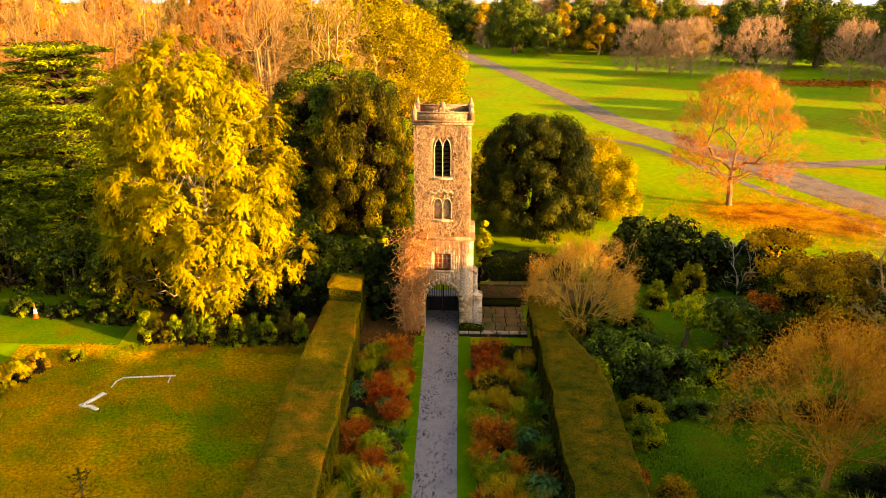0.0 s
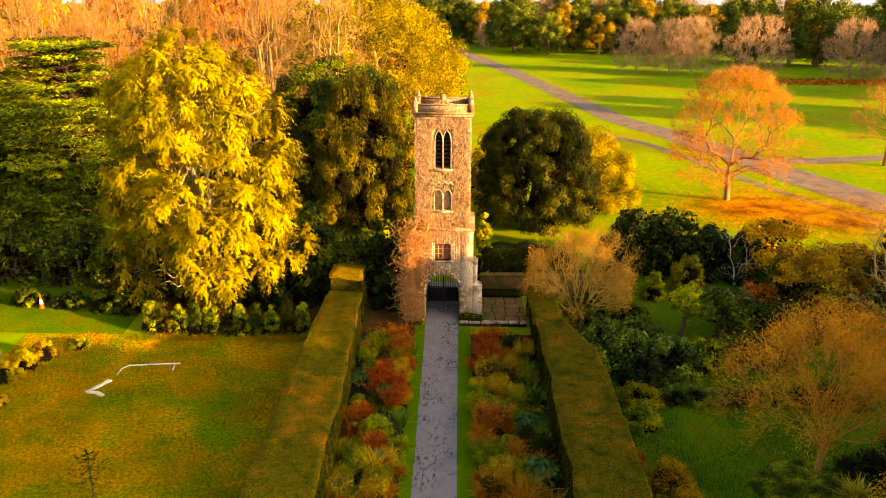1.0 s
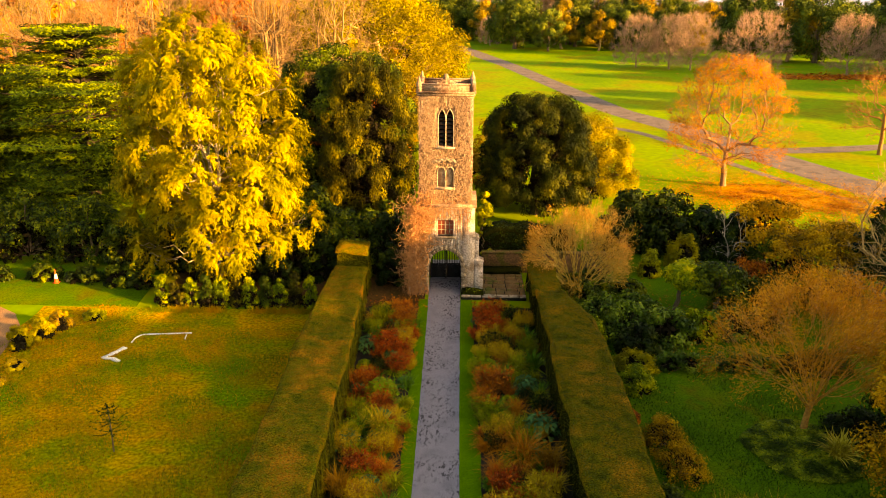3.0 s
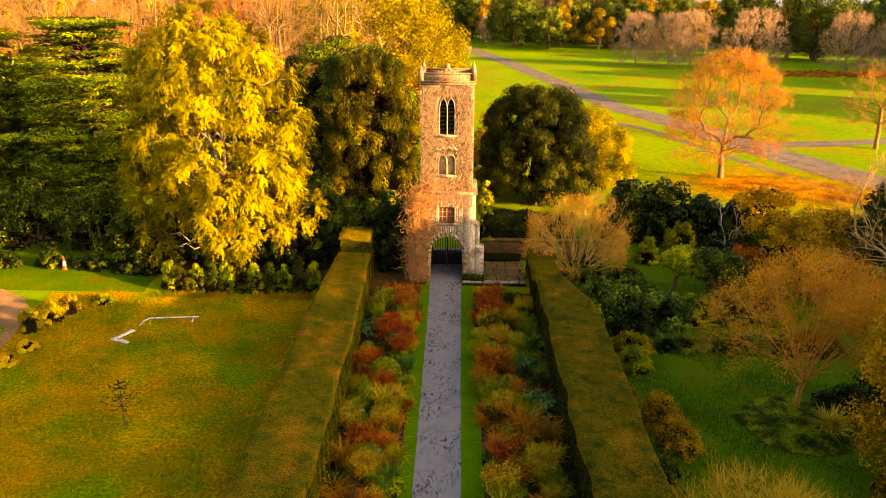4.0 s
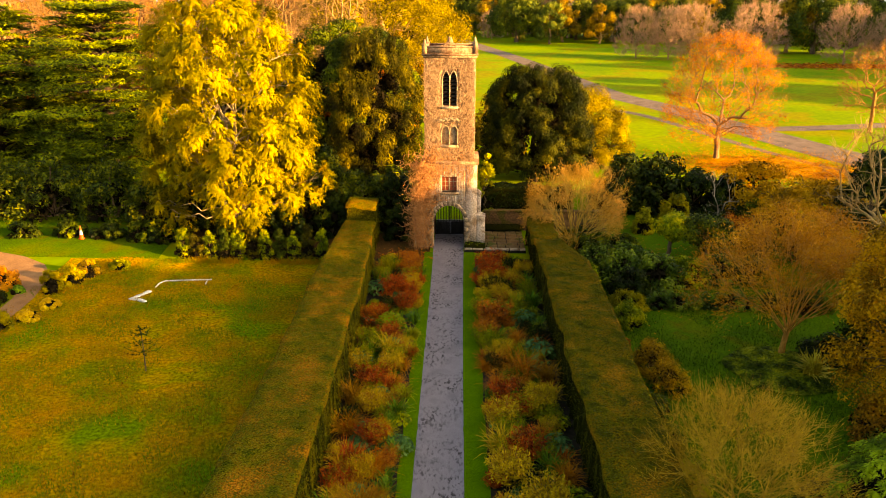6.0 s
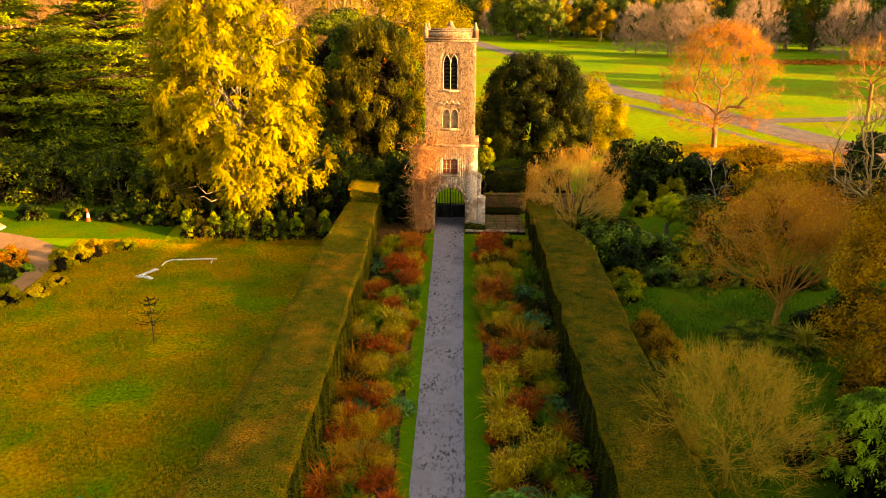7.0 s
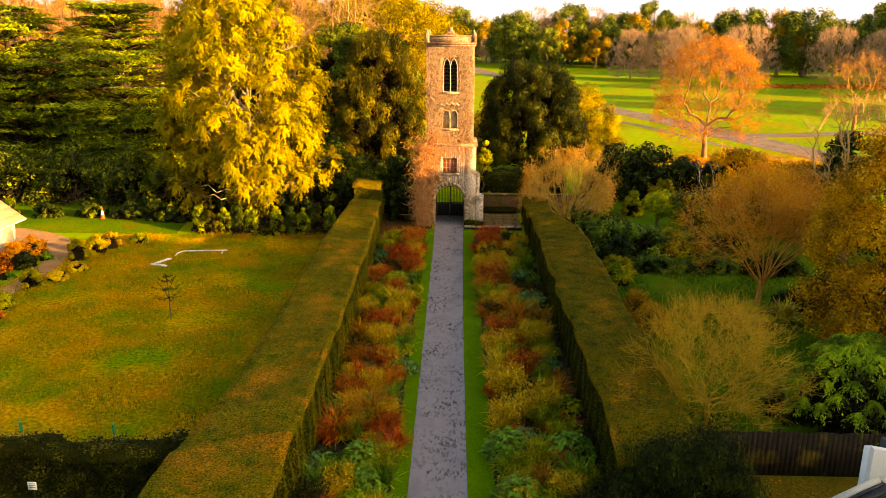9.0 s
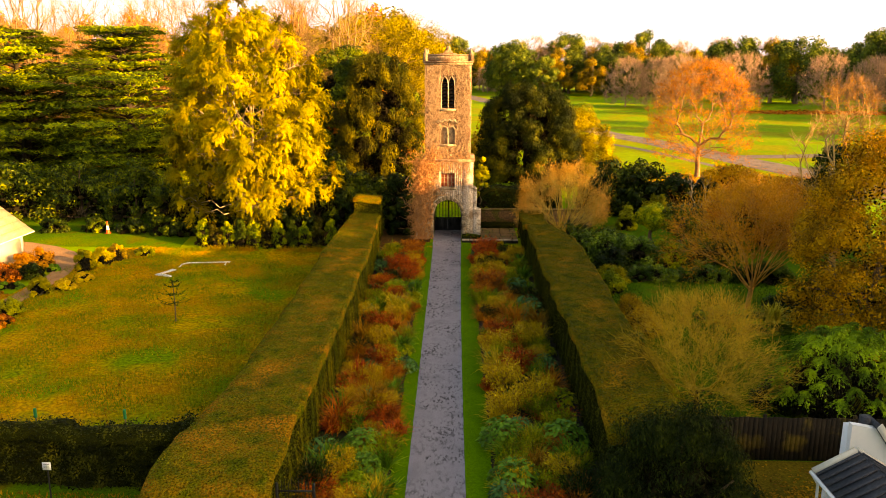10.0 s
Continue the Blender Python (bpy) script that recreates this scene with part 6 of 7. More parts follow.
for i in range(360):
    left = i % 2
    y = -2.2 - 34.0 * (i // 2 + rs.rand()) / 180
    x = rs.uniform(-4.4 - 0.022 * y, -1.7 + 0.55 * -y / 36) if left else rs.uniform(1.8 + 0.45 * -y / 36, 5.0)
    k = ["Sd", "Sr", "Sg", "Gy", "Go", "Sg", "Gr", "Gg", "Lu", "Gg", "Gy"][rs.randint(11)]
    s = rs.uniform(0.55, 0.92)
    src = PL[k][rs.randint(len(PL[k]))]
    copy_thing(src, pose(x, y, 0.03, 0, 0, rs.rand() * 360) @ Matrix.Diagonal((s, s, s, 1)))
for src in [o for v in PL.values() for o in v]:
    for o in (*src.children_recursive, src):
        bpy.data.objects.remove(o)

# ---- meadow ----


def tufts(name, label, x0, x1, y0, y1, n, mat, L=0.3, w=0.012, seed=3.0):
    """Loose standing grass, too much to count."""
    g = Geo()
    c = np.stack([rs.uniform(x0, x1, n), rs.uniform(y0, y1, n)], 1)
    den = np.array([noise.noise(Vector((a * 0.35, b * 0.35, seed))) for a, b in c])
    c = c[den + rs.rand(n) * 0.5 > 0.12]
    m = len(c)
    z = gz(c[:, 0], c[:, 1]) + 0.02
    a = rs.rand(m) * 6.283
    d = np.stack([np.cos(a), np.sin(a)], 1)
    l = L * rs.uniform(0.5, 1.3, m)
    lean = rs.uniform(0.2, 0.9, m)
    V = np.zeros((m, 3, 3))
    V[:, 0, :2], V[:, 1, :2] = c - d[:, ::-1] * [1, -1] * w, c + d[:, ::-1] * [1, -1] * w
    V[:, 0, 2] = V[:, 1, 2] = z
    V[:, 2, :2] = c + d * (l * np.sin(lean))[:, None]
    V[:, 2, 2] = z + l * np.cos(lean)
    g.tris(V)
    return tagged(part(name, g, M[mat]), label, "grass", kind="stuff")


tufts("meadow_tufts", "rough standing meadow grass, green and rusty", -25.3, -7.2, -33.8, -2.3, 96000, "l_meadow", 0.13, 0.02)
tufts("dry_tufts", "patches of dry rusty grass in the meadow", -25.3, -7.2, -33.8, -2.8, 13000, "l_amber", 0.14, 0.02, 11.0)
tufts("rough_grass", "long dry grass beside the low hedge", -19, -7.2, -3.1, -2.5, 3500, "l_meadow", 0.4, 0.014)
tufts("near_grass", "scattered leaves and grass before the cross hedge", -20, -7.2, -39, -35.1, 9000, "l_amber", 0.12, 0.02)
tufts("lawn_tufts", "short uneven garden grass", 7.9, 20, -31, -5, 40000, "l_lawn", 0.12, 0.02)


def leaf_carpet(name, label, cx, cy, rx, ry, n, mat, size=0.11):
    g = Geo()
    a, q = rs.rand(n) * 6.283, np.abs(rs.normal(0, 0.52, n))
    x, y = cx + rx * q * np.cos(a), cy + ry * q * np.sin(a)
    c = np.stack([x, y, gz(x, y) + 0.04 + rs.rand(n) * 0.04], 1)
    g.leaves(c, np.array([[0, 0, 1.0]]) + rs.normal(size=(n, 3)) * 0.3, size, 0.6, rs)
    return tagged(part(name, g, M[mat]), label, "fallen leaves", kind="stuff")


leaf_carpet("fallen_leaves", "carpet of orange fallen leaves under the maple", 29.5, 24.6, 10.5, 8.0, 23000, "l_carpet", 0.085)
leaf_carpet("fallen_leaves", "scattered orange leaves on the park lawn", 35, 20.5, 15, 10.0, 13000, "l_carpet", 0.08)
leaf_carpet("fallen_leaves", "brown leaves under the far trees", 89, 135, 24, 7.0, 6000, "l_rust", 0.35)
leaf_carpet("fallen_leaves", "fallen leaves around the garden shrubs", 13, -4, 7, 7.0, 3000, "l_amber", 0.06)
leaf_carpet("fallen_leaves", "fallen leaves by the tower foot", -3.0, -1.6, 2.0, 1.2, 900, "l_rust", 0.06)
leaf_carpet("fallen_leaves", "fallen leaves on the yard grass", 12, -35, 3, 2.4, 1600, "l_amber", 0.05)


def traffic_cone(x, y):
    t = thing("traffic_cone", "orange and white traffic cone on the grass", "traffic cone", x, y, float(gz(x, y)) + 0.02)
    g = Geo()
    g.box(-0.2, 0.2, -0.2, 0.2, 0, 0.05, 0.015)
    part("base", g, M["orange_plastic"], t)
    for z0, z1, r0, r1, m, nm in ((0.05, 0.3, 0.16, 0.125, "orange_plastic", "body"), (0.3, 0.62, 0.125, 0.075, "white_paint", "sleeve"), (0.62, 0.95, 0.075, 0.03, "orange_plastic", "tip")):
        g = Geo()
        g.cone(0, 0, z0, z1, r0, r1, 16)
        part(nm, g, M[m], t, "white reflective sleeve" if nm == "sleeve" else "")
    return t


traffic_cone(-26.4, 0.9)


def chalk_mark(pts, w):
    g = Geo()
    P = []
    for (x0, y0), (x1, y1) in zip(pts, pts[1:]):
        n = max(2, int(math.hypot(x1 - x0, y1 - y0) / 0.15))
        P += [(x0 + (x1 - x0) * k / n, y0 + (y1 - y0) * k / n) for k in range(n)]
    P = np.array(P + [pts[-1]])
    d = np.gradient(P, axis=0)
    d /= np.linalg.norm(d, axis=1)[:, None]
    nrm = np.stack([-d[:, 1], d[:, 0]], 1)
    ww = np.array([w * (1 + 0.5 * noise.noise(Vector((p[0] * 2, p[1] * 2, 0)))) for p in P])[:, None]
    a, b = P + nrm * ww, P - nrm * ww
    for k in range(len(P) - 1):
        lo, hi = 0.03, 0.10
        g.hexa([(*a[k], lo), (*b[k], lo), (*b[k + 1], lo), (*a[k + 1], lo), (*a[k], hi), (*b[k], hi), (*b[k + 1], hi), (*a[k + 1], hi)])
    return g


mark = thing("ground_mark", "broken white chalk line across the meadow grass", "ground marking")
for pts, w in (([(-18.56, -9.51), (-18.19, -8.85), (-17.89, -8.12)], 0.13), ([(-18.50, -9.46), (-17.97, -9.55), (-17.51, -9.85)], 0.12), ([(-17.81, -7.49), (-17.84, -6.78), (-17.62, -6.35), (-16.24, -6.18), (-14.82, -6.01)], 0.032), ([(-15.04, -6.20), (-14.94, -6.86)], 0.03)):
    part("stroke", chalk_mark(pts, w), M["chalk"], mark)


def monkey_puzzle(x, y):
    t = thing("young_conifer", "spindly young conifer standing in the meadow", "tree", x, y, 0)
    w = Geo()
    w.tube([(0, 0, 0), (0.03, 0, 1.1), (0, 0, 2.3)], [0.04, 0.03, 0.015], 6)
    part("trunk", w, M["bark"], t)
    for z, L, n in ((1.1, 0.95, 6), (1.6, 0.8, 6), (2.05, 0.5, 5), (2.3, 0.3, 3)):
        for i in range(n):
            a = 6.283 * i / n + z
            e = np.array([L * math.cos(a), L * math.sin(a), z + 0.25 * L])
            g = Geo()
            p = bend((0, 0, z), e, -0.12, 5, 0.02)
            g.tube(p, np.linspace(0.016, 0.01, 5), 4)
            c = np.repeat(p, 12, 0) + rs.normal(size=(60, 3)) * 0.03
            g.leaves(c, rs.normal(size=(60, 3)), 0.04, 0.25, rs)
            part("branch", g, M["l_holm"], t)
    t.scale = (0.9, 0.9, 0.95)
    return t


monkey_puzzle(-14.0, -18.4)

for x, y, h in ((-12.88, -33.6, 2.2), (-9.91, -33.6, 2.2)):
    t = thing("stake", "thin stake with a green plastic sleeve", "stake", x, y, 0, "stakes")
    g = Geo()
    g.tube([(0, 0, 0), (0, 0, h - 0.3)], 0.025, 6)
    part("post", g, M["wood"], t)
    g = Geo()
    g.cone(0, 0, h - 0.32, h, 0.05, 0.05, 10)
    part("sleeve", g, M["stake_green"], t, "green plastic sleeve")


def sign(x, y):
    t = thing("sign_post", "small white sign on a thin metal post", "sign", x, y, 0)
    g = Geo()
    g.tube([(0, 0, 0), (0, 0, 1.3)], 0.025, 8)
    part("post", g, M["iron"], t)
    g = Geo()
    g.box(-0.13, 0.13, -0.035, -0.02, 1.14, 1.40, 0.004)
    b = part("board", g, M["white_paint"], t, "white sign board")
    for z in (1.34, 1.28, 1.22):
        g = Geo()
        g.box(-0.09, 0.09, -0.039, -0.036, z - 0.008, z + 0.008)
        part("line", g, M["iron"], b)


sign(-11.5, -35.6)


def iron_gate(x0, x1, y):
    t = thing("garden_gate", "low black iron garden gate between hedge and border", "gate", (x0 + x1) / 2, y, 0)
    w = (x1 - x0) / 2
    for x in (-w, w):
        g = Geo()
        g.box(x - 0.03, x + 0.03, -0.03, 0.03, 0, 1.5, 0.006)
        part("post", g, M["iron"], t)
    for z in (0.2, 1.3):
        g = Geo()
        g.box(-w, w, -0.015, 0.015, z - 0.02, z + 0.02, 0.004)
        part("rail", g, M["iron"], t)
    for i in range(11):
        x = -w + 2 * w * (i + 0.5) / 11
        g = Geo()
        g.tube([(x, 0, 0.1), (x, 0, 1.42 + 0.12 * math.sin(math.pi * (i + 0.5) / 11)), (x, 0, 1.55 + 0.12 * math.sin(math.pi * (i + 0.5) / 11))], [0.01, 0.01, 0.002], 5)
        part("bar", g, M["iron"], t)
    t.scale = (1.0, 1.0, 1.22)


iron_gate(-4.05, -3.0, -37.3)

# ---- left: beds and house ----
for x, y, rx, h, m, lbl in ((-23.7, -8.4, 0.75, 1.7, "l_yellow", "yellow-leaved shrub beside the footpath"), (-23.2, -6.9, 0.85, 1.3, "l_yellow", "yellow-leaved shrub beside the footpath"), (-22.9, -5.5, 0.8, 1.3, "l_gold", "golden shrub beside the footpath"), (-21.5, -4.0, 0.8, 0.7, "l_lime", "low yellow shrub in the meadow corner"),
                            (-23.6, -14.0, 0.75, 1.3, "l_yellow", "yellow shrub at the path bend"), (-22.9, -12.6, 0.8, 0.7, "l_straw", "dry tawny shrub at the path bend"), (-23.4, -17.4, 0.8, 1.0, "l_lime", "yellow shrub beside the footpath"), (-23.0, -19.4, 1.0, 0.7, "l_rust", "low russet shrub beside the footpath"), (-22.6, -10.8, 0.7, 0.6, "l_straw", "dry tawny shrub beside the footpath"),
                            (-26.9, -7.9, 1.1, 1.5, "l_tawny", "tawny shrub in front of the house"), (-27.1, -9.6, 1.0, 1.6, "l_tawny", "tawny shrub in front of the house"), (-27.2, -11.4, 0.9, 1.5, "l_rust", "russet shrub in front of the house"), (-26.2, -10.3, 0.95, 1.1, "l_dark", "dark rounded bush in the house bed"), (-25.7, -8.6, 0.5, 0.5, "l_green", "small green plant in the house bed"), (-26.4, -12.6, 1.0, 0.4, "l_green", "low green ground cover in the house bed"), (-26.4, -14.6, 1.1, 0.5, "l_amber", "low russet ground cover in the house bed")):
    shrub("garden_shrub", lbl, x, y, rx, rx * 0.85, h, m, 0.075, 26, 90, group="house bed shrubs")


def house():
    t = thing("house", "low cream house with a tan tiled hipped roof", "house", -34.2, -10.6, 0.3)
    for x0, x1, y0, y1 in ((-6.0, 6.0, -3.2, -2.9), (-6.0, 6.0, 2.9, 3.2), (5.7, 6.0, -2.9, 2.9), (-6.0, -5.7, -2.9, 2.9)):
        g = Geo()
        g.box(x0, x1, y0, y1, 0, 2.15)
        part("wall", g, M["cream"], t)
    g = Geo()
    e = 0.5
    v = [(-6 - e, -3.2 - e, 2.0), (6 + e, -3.2 - e, 2.0), (6 + e, 3.2 + e, 2.0), (-6 - e, 3.2 + e, 2.0), (-3.6, 0, 6.8), (3.6, 0, 6.8)]
    g.add(v, [(0, 1, 5, 4)])
    g.add(v, [(2, 3, 4, 5)])
    g.add(v, [(1, 2, 5)])
    g.add(v, [(3, 0, 4)])
    g.add(v, [(3, 2, 1, 0)])
    r = part("roof", g, M["roof_tile"], t, "tan tiled hipped roof")
    V = [np.array(q) for q in v]
    for A, B, C, D in ((V[0], V[1], V[5], V[4]), (V[1], V[2], V[5], V[5])):
        for i in range(11):
            k0, k1 = i / 11, (i + 1.12) / 11
            a0, b0, a1, b1 = A + (D - A) * k0, B + (C - B) * k0, A + (D - A) * min(1, k1), B + (C - B) * min(1, k1)
            n = np.cross(B - A, D - A)
            n /= np.linalg.norm(n)
            g = Geo()
            g.hexa([a0 + n * 0.01, b0 + n * 0.01, b1 + n * 0.01, a1 + n * 0.01, a0 + n * 0.06, b0 + n * 0.06, b1 + n * 0.02, a1 + n * 0.02])
            part("tile_course", g, M["roof_tile"], r)
    for A, B in ((V[0], V[1]), (V[1], V[2])):
        g = Geo()
        g.tube([A, (A + B) / 2, B], 0.06, 6)
        part("gutter", g, M["white_paint"], t, "white gutter")
    g = Geo()
    g.tube([(6.35, -3.55, 2.0), (6.1, -3.3, 1.7), (6.08, -3.28, 0)], 0.045, 8)
    part("downpipe", g, M["white_paint"], t)
    g = Geo()
    g.box(2.0, 3.4, -3.24, -3.18, 0.8, 1.8, 0.01)
    w = part("window", g, M["white_paint"], t)
    g = Geo()
    g.box(2.1, 3.3, -3.26, -3.245, 0.9, 1.7)
    part("pane", g, M["slate"], w)


house()

# ---- right: shrub garden ----


def topiary(x, y, r, h, lbl, leaf):
    t = thing("standard_tree", lbl, "tree", x, y, 0, "round-headed trees")
    w = Geo()
    w.tube(bend((0, 0, 0), (0.25, 0, h - r * 0.9), 0, 6, 0.05), np.linspace(0.16, 0.11, 6), 7)
    cs = ball(30, 1.0) * np.array([r, r, r * 0.72]) * 0.72 + np.array([0.2, 0, h - r * 0.6])
    for c in cs[:10]:
        w.tube(bend((0.25, 0, h - r * 0.95), c, 0.03, 4, 0.05), [0.07, 0.05, 0.03, 0.02], 4)
    part("trunk", w, M["bark"], t)
    g = Geo()
    leaf_clumps(g, cs, r * 0.46, 150, 0.11, 0.5, 0.8)
    part("crown", g, M[leaf], t)


topiary(14.5, -1.9, 1.1, 3.4, "leaning round-headed small tree with olive leaves", "l_border")
topiary(16.6, -2.6, 1.5, 3.5, "round-headed small evergreen on a dark stem", "l_laurel")
for x, y, rx, ry, h, m, s, lbl in ((11.2, -6.2, 1.8, 1.6, 2.5, "l_glossy", 0.14, "glossy green shrub beside the hedge"), (13.4, -6.6, 1.9, 1.5, 2.3, "l_glossy", 0.14, "glossy green shrub beside the hedge"), (9.8, -4.2, 1.6, 1.5, 2.2, "l_glossy", 0.14, "glossy dark shrub beside the hedge"), (12.2, -3.4, 1.8, 1.2, 2.0, "l_glossy", 0.15, "glossy shrub beside the lawn"), (15.4, -5.8, 1.6, 1.3, 1.9, "l_border", 0.13, "glossy green shrub by the lawn"), (17.6, -5.4, 1.7, 1.3, 2.0, "l_glossy", 0.14, "dark rounded shrub under the small trees"), (19.6, -5.6, 1.7, 1.4, 2.1, "l_holm", 0.14, "olive shrub under the small trees"), (11.4, -7.9, 1.5, 1.2, 1.7, "l_dark", 0.13, "dark shrub beside the hedge"), (19.4, -1.2, 1.6, 1.4, 2.4, "l_laurel", 0.14, "dark shrub by the wall"), (21.6, -2.0, 1.8, 1.5, 2.4, "l_holm", 0.13, "olive shrub by the wall"), (9.3, -1.9, 1.2, 1.4, 1.7, "l_laurel", 0.13, "green shrub at the hedge end"), (8.9, -7.0, 0.9, 1.4, 1.9, "l_border", 0.11, "yellow-green shrub against the hedge"),
                                   (10.9, -10.2, 1.2, 1.3, 1.15, "l_yellow", 0.09, "yellow-green shrub beside the hedge"), (10.3, -12.4, 1.1, 1.1, 1.4, "l_border", 0.09, "yellow-green shrub beside the hedge"), (9.2, -16.0, 0.6, 0.8, 1.1, "l_rust", 0.08, "small russet shrub beside the hedge"),
                                   (10.6, -17.6, 1.1, 1.6, 1.5, "l_mixed", 0.06, "feathery golden shrub beside the hedge"), (10.8, -19.8, 1.15, 1.5, 1.5, "l_mixed", 0.06, "feathery golden shrub beside the hedge"), (9.7, -21.9, 0.7, 0.9, 0.8, "l_laurel", 0.09, "low green plant beside the hedge"), (9.4, -24.6, 0.9, 1.4, 1.0, "l_hedge", 0.08, "straggling shrub beside the hedge"), (9.6, -27.5, 0.9, 1.4, 1.1, "l_lime", 0.08, "yellow-green shrub beside the hedge"),
                                   (17.6, 5.0, 1.3, 1.1, 2.6, "l_yellow", 0.13, "bright yellow shrub by the wall"), (14.8, 3.3, 0.9, 0.8, 1.9, "l_lime", 0.12, "small yellow-green shrub by the wall"), (19.6, 1.4, 1.5, 1.2, 1.6, "l_laurel", 0.1, "low green shrub by the wall"), (12.6, 0.0, 1.2, 1.0, 1.0, "l_laurel", 0.1, "low leafy shrub by the lawn"), (18.6, -3.0, 1.8, 1.2, 1.3, "l_hedge", 0.1, "spreading shrub in the garden"),
                                   (13.6, -10.0, 1.9, 0.8, 1.1, "l_glossy", 0.09, "low dark edging shrub along the lawn"), (17.0, -9.9, 2.1, 0.8, 1.1, "l_glossy", 0.09, "low dark edging shrub along the lawn"), (20.8, -10.2, 2.2, 1.0, 1.4, "l_holm", 0.11, "low edging shrub along the lawn"),
                                   (24.5, -1.6, 2.2, 1.6, 2.0, "l_amber", 0.12, "amber-leaved shrub by the garden wall"), (24.0, 3.0, 2.6, 1.6, 3.4, "l_holm", 0.12, "olive shrub by the garden wall"), (21.0, 0.6, 1.6, 1.4, 2.6, "l_rust", 0.09, "russet shrub by the garden wall"),
                                   (20.0, -16.6, 1.6, 1.4, 1.5, "l_dark", 0.11, "dark shrub behind the sword-leaved plant"), (22.6, -15.4, 2.0, 1.6, 2.4, "l_holm", 0.11, "dark shrub behind the sword-leaved plant"),
                                   (17.0, -27.6, 2.0, 1.6, 2.6, "l_hedge", 0.11, "olive shrub at the lawn edge"), (14.4, -28.4, 1.2, 1.0, 1.2, "l_dark", 0.1, "dark shrub at the lawn edge"), (19.0, -24.0, 1.8, 1.6, 2.4, "l_amber", 0.11, "amber shrub at the lawn edge")):
    shrub("border_shrub", lbl, x * 0.955, y + 0.6, rx * 1.05, ry * 1.05, h * 1.05, m, s * 0.7, 50, 92, group="garden shrubs", spread=0.75)
t = grass_clump("sword_leaf_plant", "pale variegated clump of long sword-shaped leaves", "l_pale", 230, 1.25, 0.026, 0.9, 0.75)
t.location = (17.31, -17.91, 0.2)


def ground_cover(x, y, rx, ry, n):
    """A low mat of small leaves, uneven in height."""
    a, q = rs.rand(n) * 6.283, np.sqrt(rs.rand(n))
    px, py = x + rx * q * np.cos(a) * (1 + 0.08 * np.sin(a * 5)), y + ry * q * np.sin(a)
    z = 0.06 + 0.28 * rs.rand(n) * np.clip(1.15 - q ** 4, 0.1, 1) * np.array([0.65 + 0.6 * noise.noise(Vector((u * 1.3, v * 1.3, 2))) for u, v in zip(px, py)])
    g = Geo()
    g.leaves(np.stack([px, py, np.maximum(0.05, z)], 1), np.array([[0, 0, 1.0]]) + rs.normal(size=(n, 3)) * 0.45, 0.06, 0.6, rs)
    return tagged(part("ground_cover", g, M["l_cover"]), "low leafy ground cover round the tree foot", "ground cover", kind="stuff")


ground_cover(16.2, -17.2, 2.5, 2.5, 15000)


def plume_bush(x, y):
    """Arching canes that end in hanging feathery plumes, bright on top over a dark inside."""
    t = thing("feathery_bamboo", "lush arching clump of bright green feathery plumes", "shrub", x, y, 0)
    w, g, q = Geo(), Geo(), Geo()
    for i in range(74):
        a, k = i * 2.4, math.sqrt((i + 0.5) / 74)
        r = 2.35 * k * rs.uniform(0.85, 1.05)
        e = np.array([r * math.cos(a), r * 0.85 * math.sin(a), 4.1 - 2.6 * k ** 3 + rs.uniform(-0.35, 0.15)])
        p = bend((0.12 * e[0], 0.12 * e[1], 0), e, 0.10, 6, 0.02)
        w.tube(p, np.linspace(0.022, 0.008, 6), 4)
        ns, m = 32, 14
        dirs = ball(ns, 0.8) * np.array([1, 1, 0.35]) + np.array([e[0], e[1], 0.0]) * 0.16 + np.array([0, 0, 0.25])
        L = rs.uniform(0.35, 0.68, ns)
        s = rs.rand(ns, m)
        pts = e + dirs[:, None] * (s * L[:, None])[..., None]
        pts[..., 2] -= 0.95 * s * s * L[:, None]
        pts = pts.reshape(-1, 3) + rs.normal(size=(ns * m, 3)) * 0.025
        pts[:, 2] = np.maximum(pts[:, 2], 0.1)
        g.leaves(pts, np.array([0, 0, 0.9]) + np.repeat(dirs, m, 0) * 0.7 + rs.normal(size=(ns * m, 3)) * 0.3, 0.06, 0.3, rs, along=np.repeat(dirs, m, 0) - np.array([0, 0, 0.8]))
    # inner leaves coloured almost black as the shade under the plumes
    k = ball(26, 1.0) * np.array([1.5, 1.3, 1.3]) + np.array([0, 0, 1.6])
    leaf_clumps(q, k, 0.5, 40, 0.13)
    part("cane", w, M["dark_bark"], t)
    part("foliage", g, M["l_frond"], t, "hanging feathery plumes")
    tagged(part("inner_growth", q, M["inner"], t), "dark fill for the shade inside the clump", kind="stuff")
    return t


plume_bush(15.0, -30.0)
t = shrub("clipped_yew", "rounded dark yew bush at the hedge end", 7.15, -36.7, 2.55, 1.9, 4.5, "l_yewbush", 0.055, 150, 330, aspect=0.22, plume=1.3)
bare_tree("white_stem_shrub", "small bare shrub with pale stems", 20.3, 6.0, 3.8, 1.4, 0.8, 40, "pale_bark", 0.045, 3, 0.3, None, 0, 0.1, 0.5, (4, 0.5, 0.006, 0.3), 0.6, 0.6, 0.5, category="shrub")


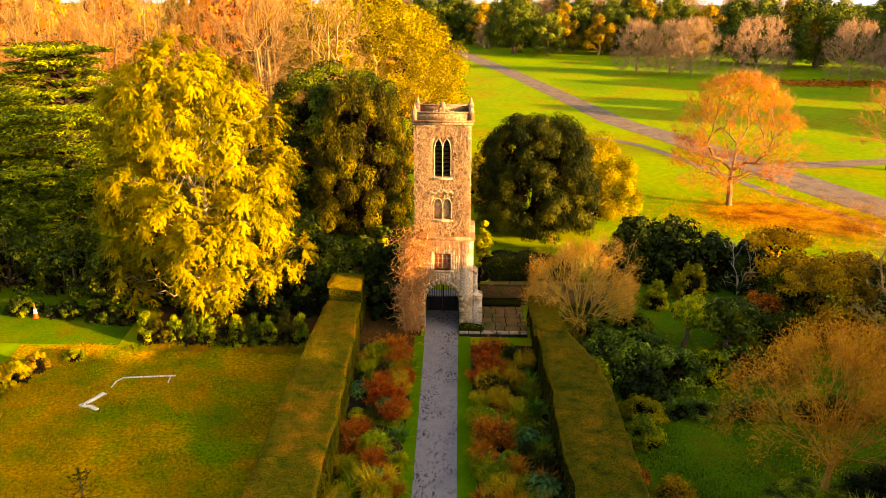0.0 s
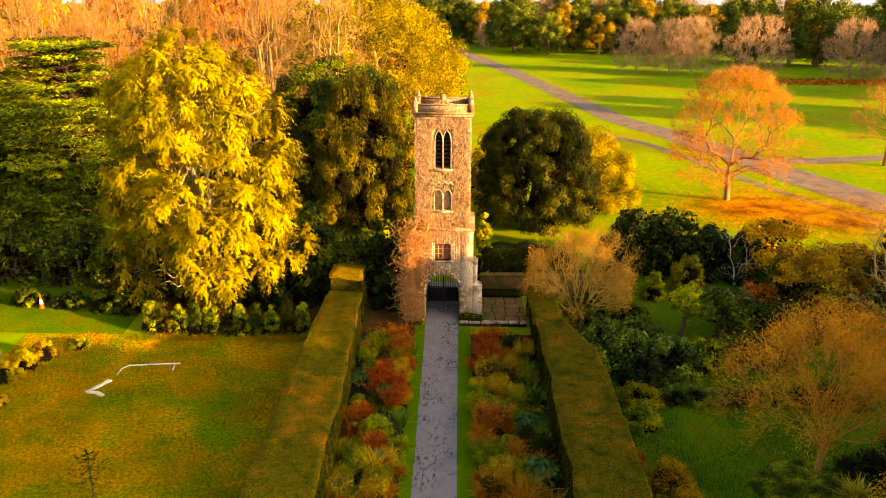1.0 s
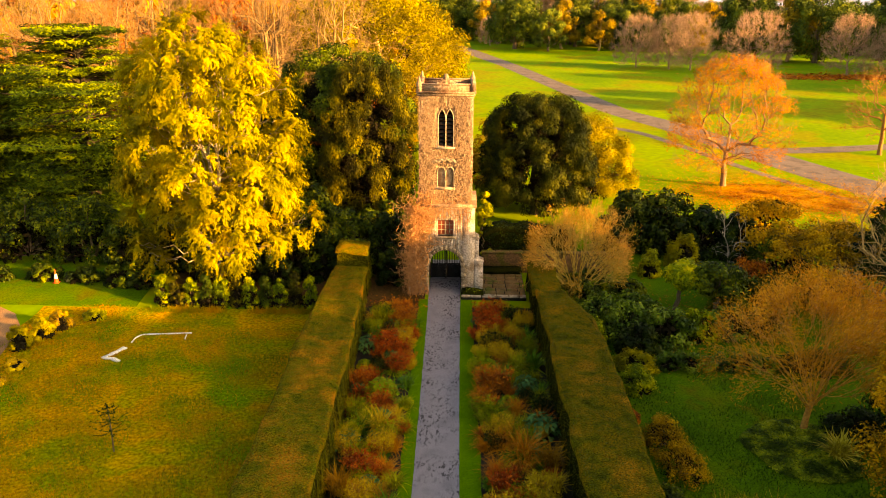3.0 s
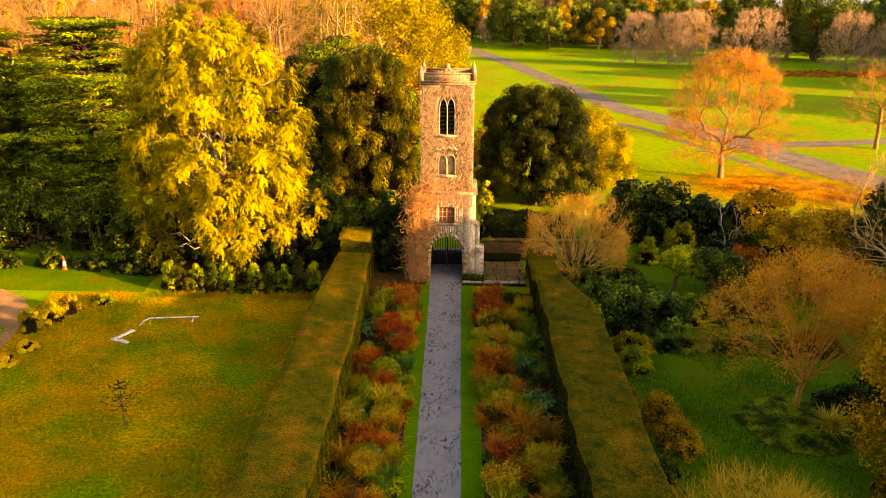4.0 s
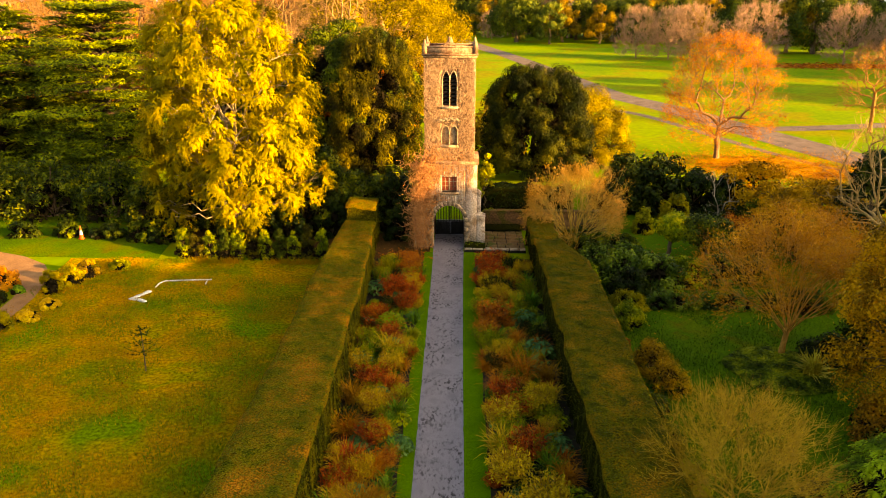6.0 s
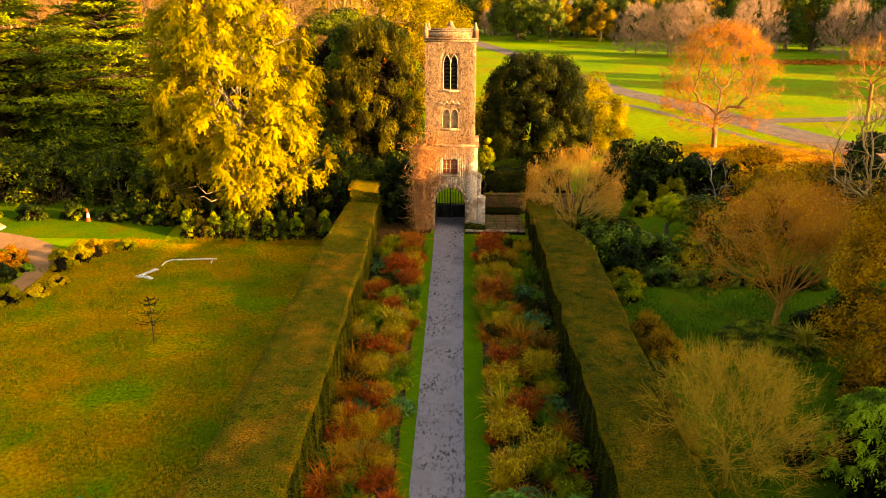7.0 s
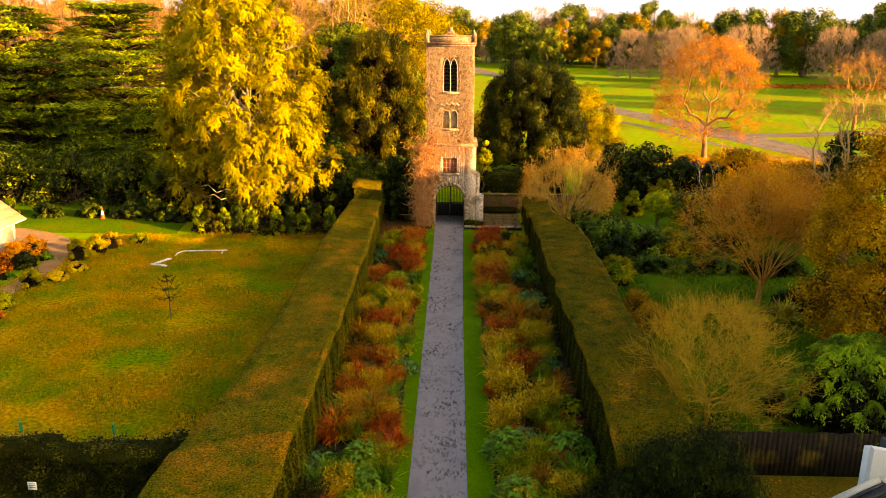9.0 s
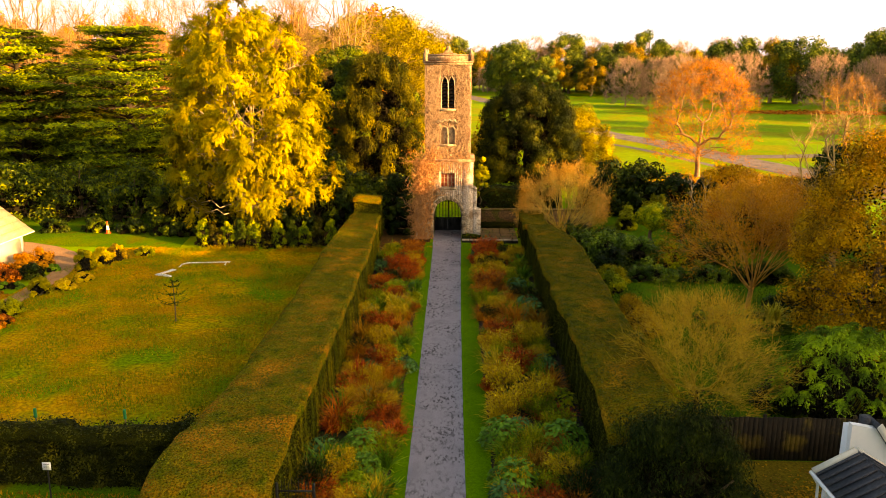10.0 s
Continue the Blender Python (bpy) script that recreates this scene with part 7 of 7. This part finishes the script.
def fence(x0, x1, y, h):
    t = thing("fence", "weathered dark close-boarded fence with green stains", "fence", x0, y, 0)
    n = int((x1 - x0) / 0.16)
    for i in range(n):
        g = Geo()
        x = (x1 - x0) * i / n
        g.hexa([(x, -0.02, 0.02), (x + 0.15, -0.035, 0.02), (x + 0.15, 0.0, 0.02), (x, 0.015, 0.02), (x, -0.02, h + 0.02 * math.sin(i)), (x + 0.15, -0.035, h + 0.02 * math.sin(i)), (x + 0.15, 0.0, h + 0.02 * math.sin(i)), (x, 0.015, h + 0.02 * math.sin(i))])
        part("board", g, M["fence"], t)
    for z in (0.35, h - 0.25):
        g = Geo()
        g.box(0, x1 - x0, 0.016, 0.07, z - 0.04, z + 0.04, 0.005)
        part("rail", g, M["fence"], t)
    for i in range(4):
        x = (x1 - x0) * i / 3
        g = Geo()
        g.box(x - 0.05, x + 0.05, 0.072, 0.17, 0, h + 0.05, 0.01)
        part("post", g, M["fence"], t)


fence(8.4, 17.5, -32.2, 1.6)


def yard_shed():
    """A low building whose ridge runs away from the yard; ribbed dark roof, pale verge, white walls."""
    t = thing("outhouse", "small white outhouse with a dark ribbed roof and pale verge", "outbuilding", 11.6, -37.6, 0)
    w, L, h, R = 1.05, 6.0, 2.58, 0.64
    for x0, x1, y0, y1 in ((-w + 0.2, w - 0.2, -0.25, -0.1), (-w + 0.2, w - 0.2, -L, -L + 0.15), (-w + 0.2, -w + 0.35, -L + 0.15, -0.25), (w - 0.35, w - 0.2, -L + 0.15, -0.25)):
        g = Geo()
        g.box(x0, x1, y0, y1, 0, h - 0.02)
        part("wall", g, M["white_paint"], t, "white rendered wall")
    for s in (-1, 1):
        A, B = np.array([s * w, 0, h]), np.array([0, 0, h + R])
        d = np.array([0, -L - 0.2, 0])
        n = np.array([s * R, 0, w]) / math.hypot(R, w)
        g = Geo()
        g.hexa([A, A + d, B + d, B, A + n * 0.05, A + d + n * 0.05, B + d + n * 0.05, B + n * 0.05])
        r = part("roof", g, M["slate"], t, "dark ribbed roof slope")
        for i in range(22):
            y = -0.18 - i * 0.28
            g = Geo()
            a, b = A + np.array([0, y, 0]) + n * 0.05, B + np.array([0, y, 0]) + n * 0.05
            e = np.array([0, -0.05, 0])
            g.hexa([a, a + e, b + e, b, a + n * 0.045, a + e + n * 0.045, b + e + n * 0.045, b + n * 0.045])
            part("rib", g, M["slate"], r)
        g = Geo()
        e, f = np.array([0, 0.1, 0]), np.array([0, -0.1, 0])
        g.hexa([A + e - n * 0.16, A + f - n * 0.02, B + f - n * 0.02, B + e - n * 0.16, A + e + n * 0.10, A + f + n * 0.10, B + f + n * 0.10, B + e + n * 0.10])
        part("verge_board", g, M["cream"], t, "pale verge board")
        g = Geo()
        g.tube([A + np.array([s * 0.05, 0.1, -0.03]), A + d + np.array([s * 0.05, 0, -0.03])], 0.055, 8)
        part("gutter", g, M["white_paint"], t)
    g = Geo()
    v = [(-w + 0.2, -0.1, h - 0.02), (w - 0.2, -0.1, h - 0.02), (0, -0.1, h + R - 0.1), (-w + 0.2, -0.25, h - 0.02), (w - 0.2, -0.25, h - 0.02), (0, -0.25, h + R - 0.1)]
    g.add(v, [(0, 1, 2)])
    g.add(v, [(3, 5, 4)])
    part("gable", g, M["white_paint"], t)
    g = Geo()
    g.tube([(-w - 0.05, 0.0, h - 0.05), (-w + 0.1, -0.05, h - 0.3), (-w + 0.15, -0.05, 0)], 0.04, 8)
    part("downpipe", g, M["white_paint"], t)


def gable_house():
    """Gable end of a white building with a dark roof falling away to the east."""
    t = thing("gable_building", "white gabled building with a dark roof beyond the yard", "outbuilding", 12.2, -36.1, 0)
    g = Geo()
    P = [(0, 0), (2.3, 0), (2.3, 0.9), (0.68, 3.36), (0, 3.48)]
    n = len(P)
    g.add([(x, 0, z) for x, z in P], [tuple(range(n))])
    g.add([(x, 0.2, z) for x, z in P], [tuple(reversed(range(n)))])
    for i in range(n):
        (xa, za), (xb, zb) = P[i], P[(i + 1) % n]
        g.quads([[(xa, 0, za), (xa, 0.2, za), (xb, 0.2, zb), (xb, 0, zb)]])
    part("wall", g, M["white_paint"], t, "white gable wall")
    g = Geo()
    g.box(0, 0.2, 0.2, 0.5, 0, 3.3)
    part("wall", g, M["white_paint"], t)
    g = Geo()
    A, B = np.array([0.62, -0.12, 3.44]), np.array([2.42, -0.12, 0.72])
    d, k = np.array([0, 0.7, 0]), np.array([0.1, 0, 0.12])
    g.hexa([A, B, B + d, A + d, A + k, B + k, B + d + k, A + d + k])
    part("roof", g, M["slate"], t, "dark roof slope")
    g = Geo()
    e = np.array([0, -0.06, 0])
    g.hexa([A + e, B + e, B, A, A + e + k * 1.3, B + e + k * 1.3, B + k * 1.3, A + k * 1.3])
    part("verge_board", g, M["cream"], t)
    g = Geo()
    g.box(0.42, 0.62, 0.22, 0.5, 3.1, 3.6, 0.02)
    part("vent", g, M["slate"], t)
    t.scale = (1.0, 1.0, 0.94)


yard_shed()
gable_house()
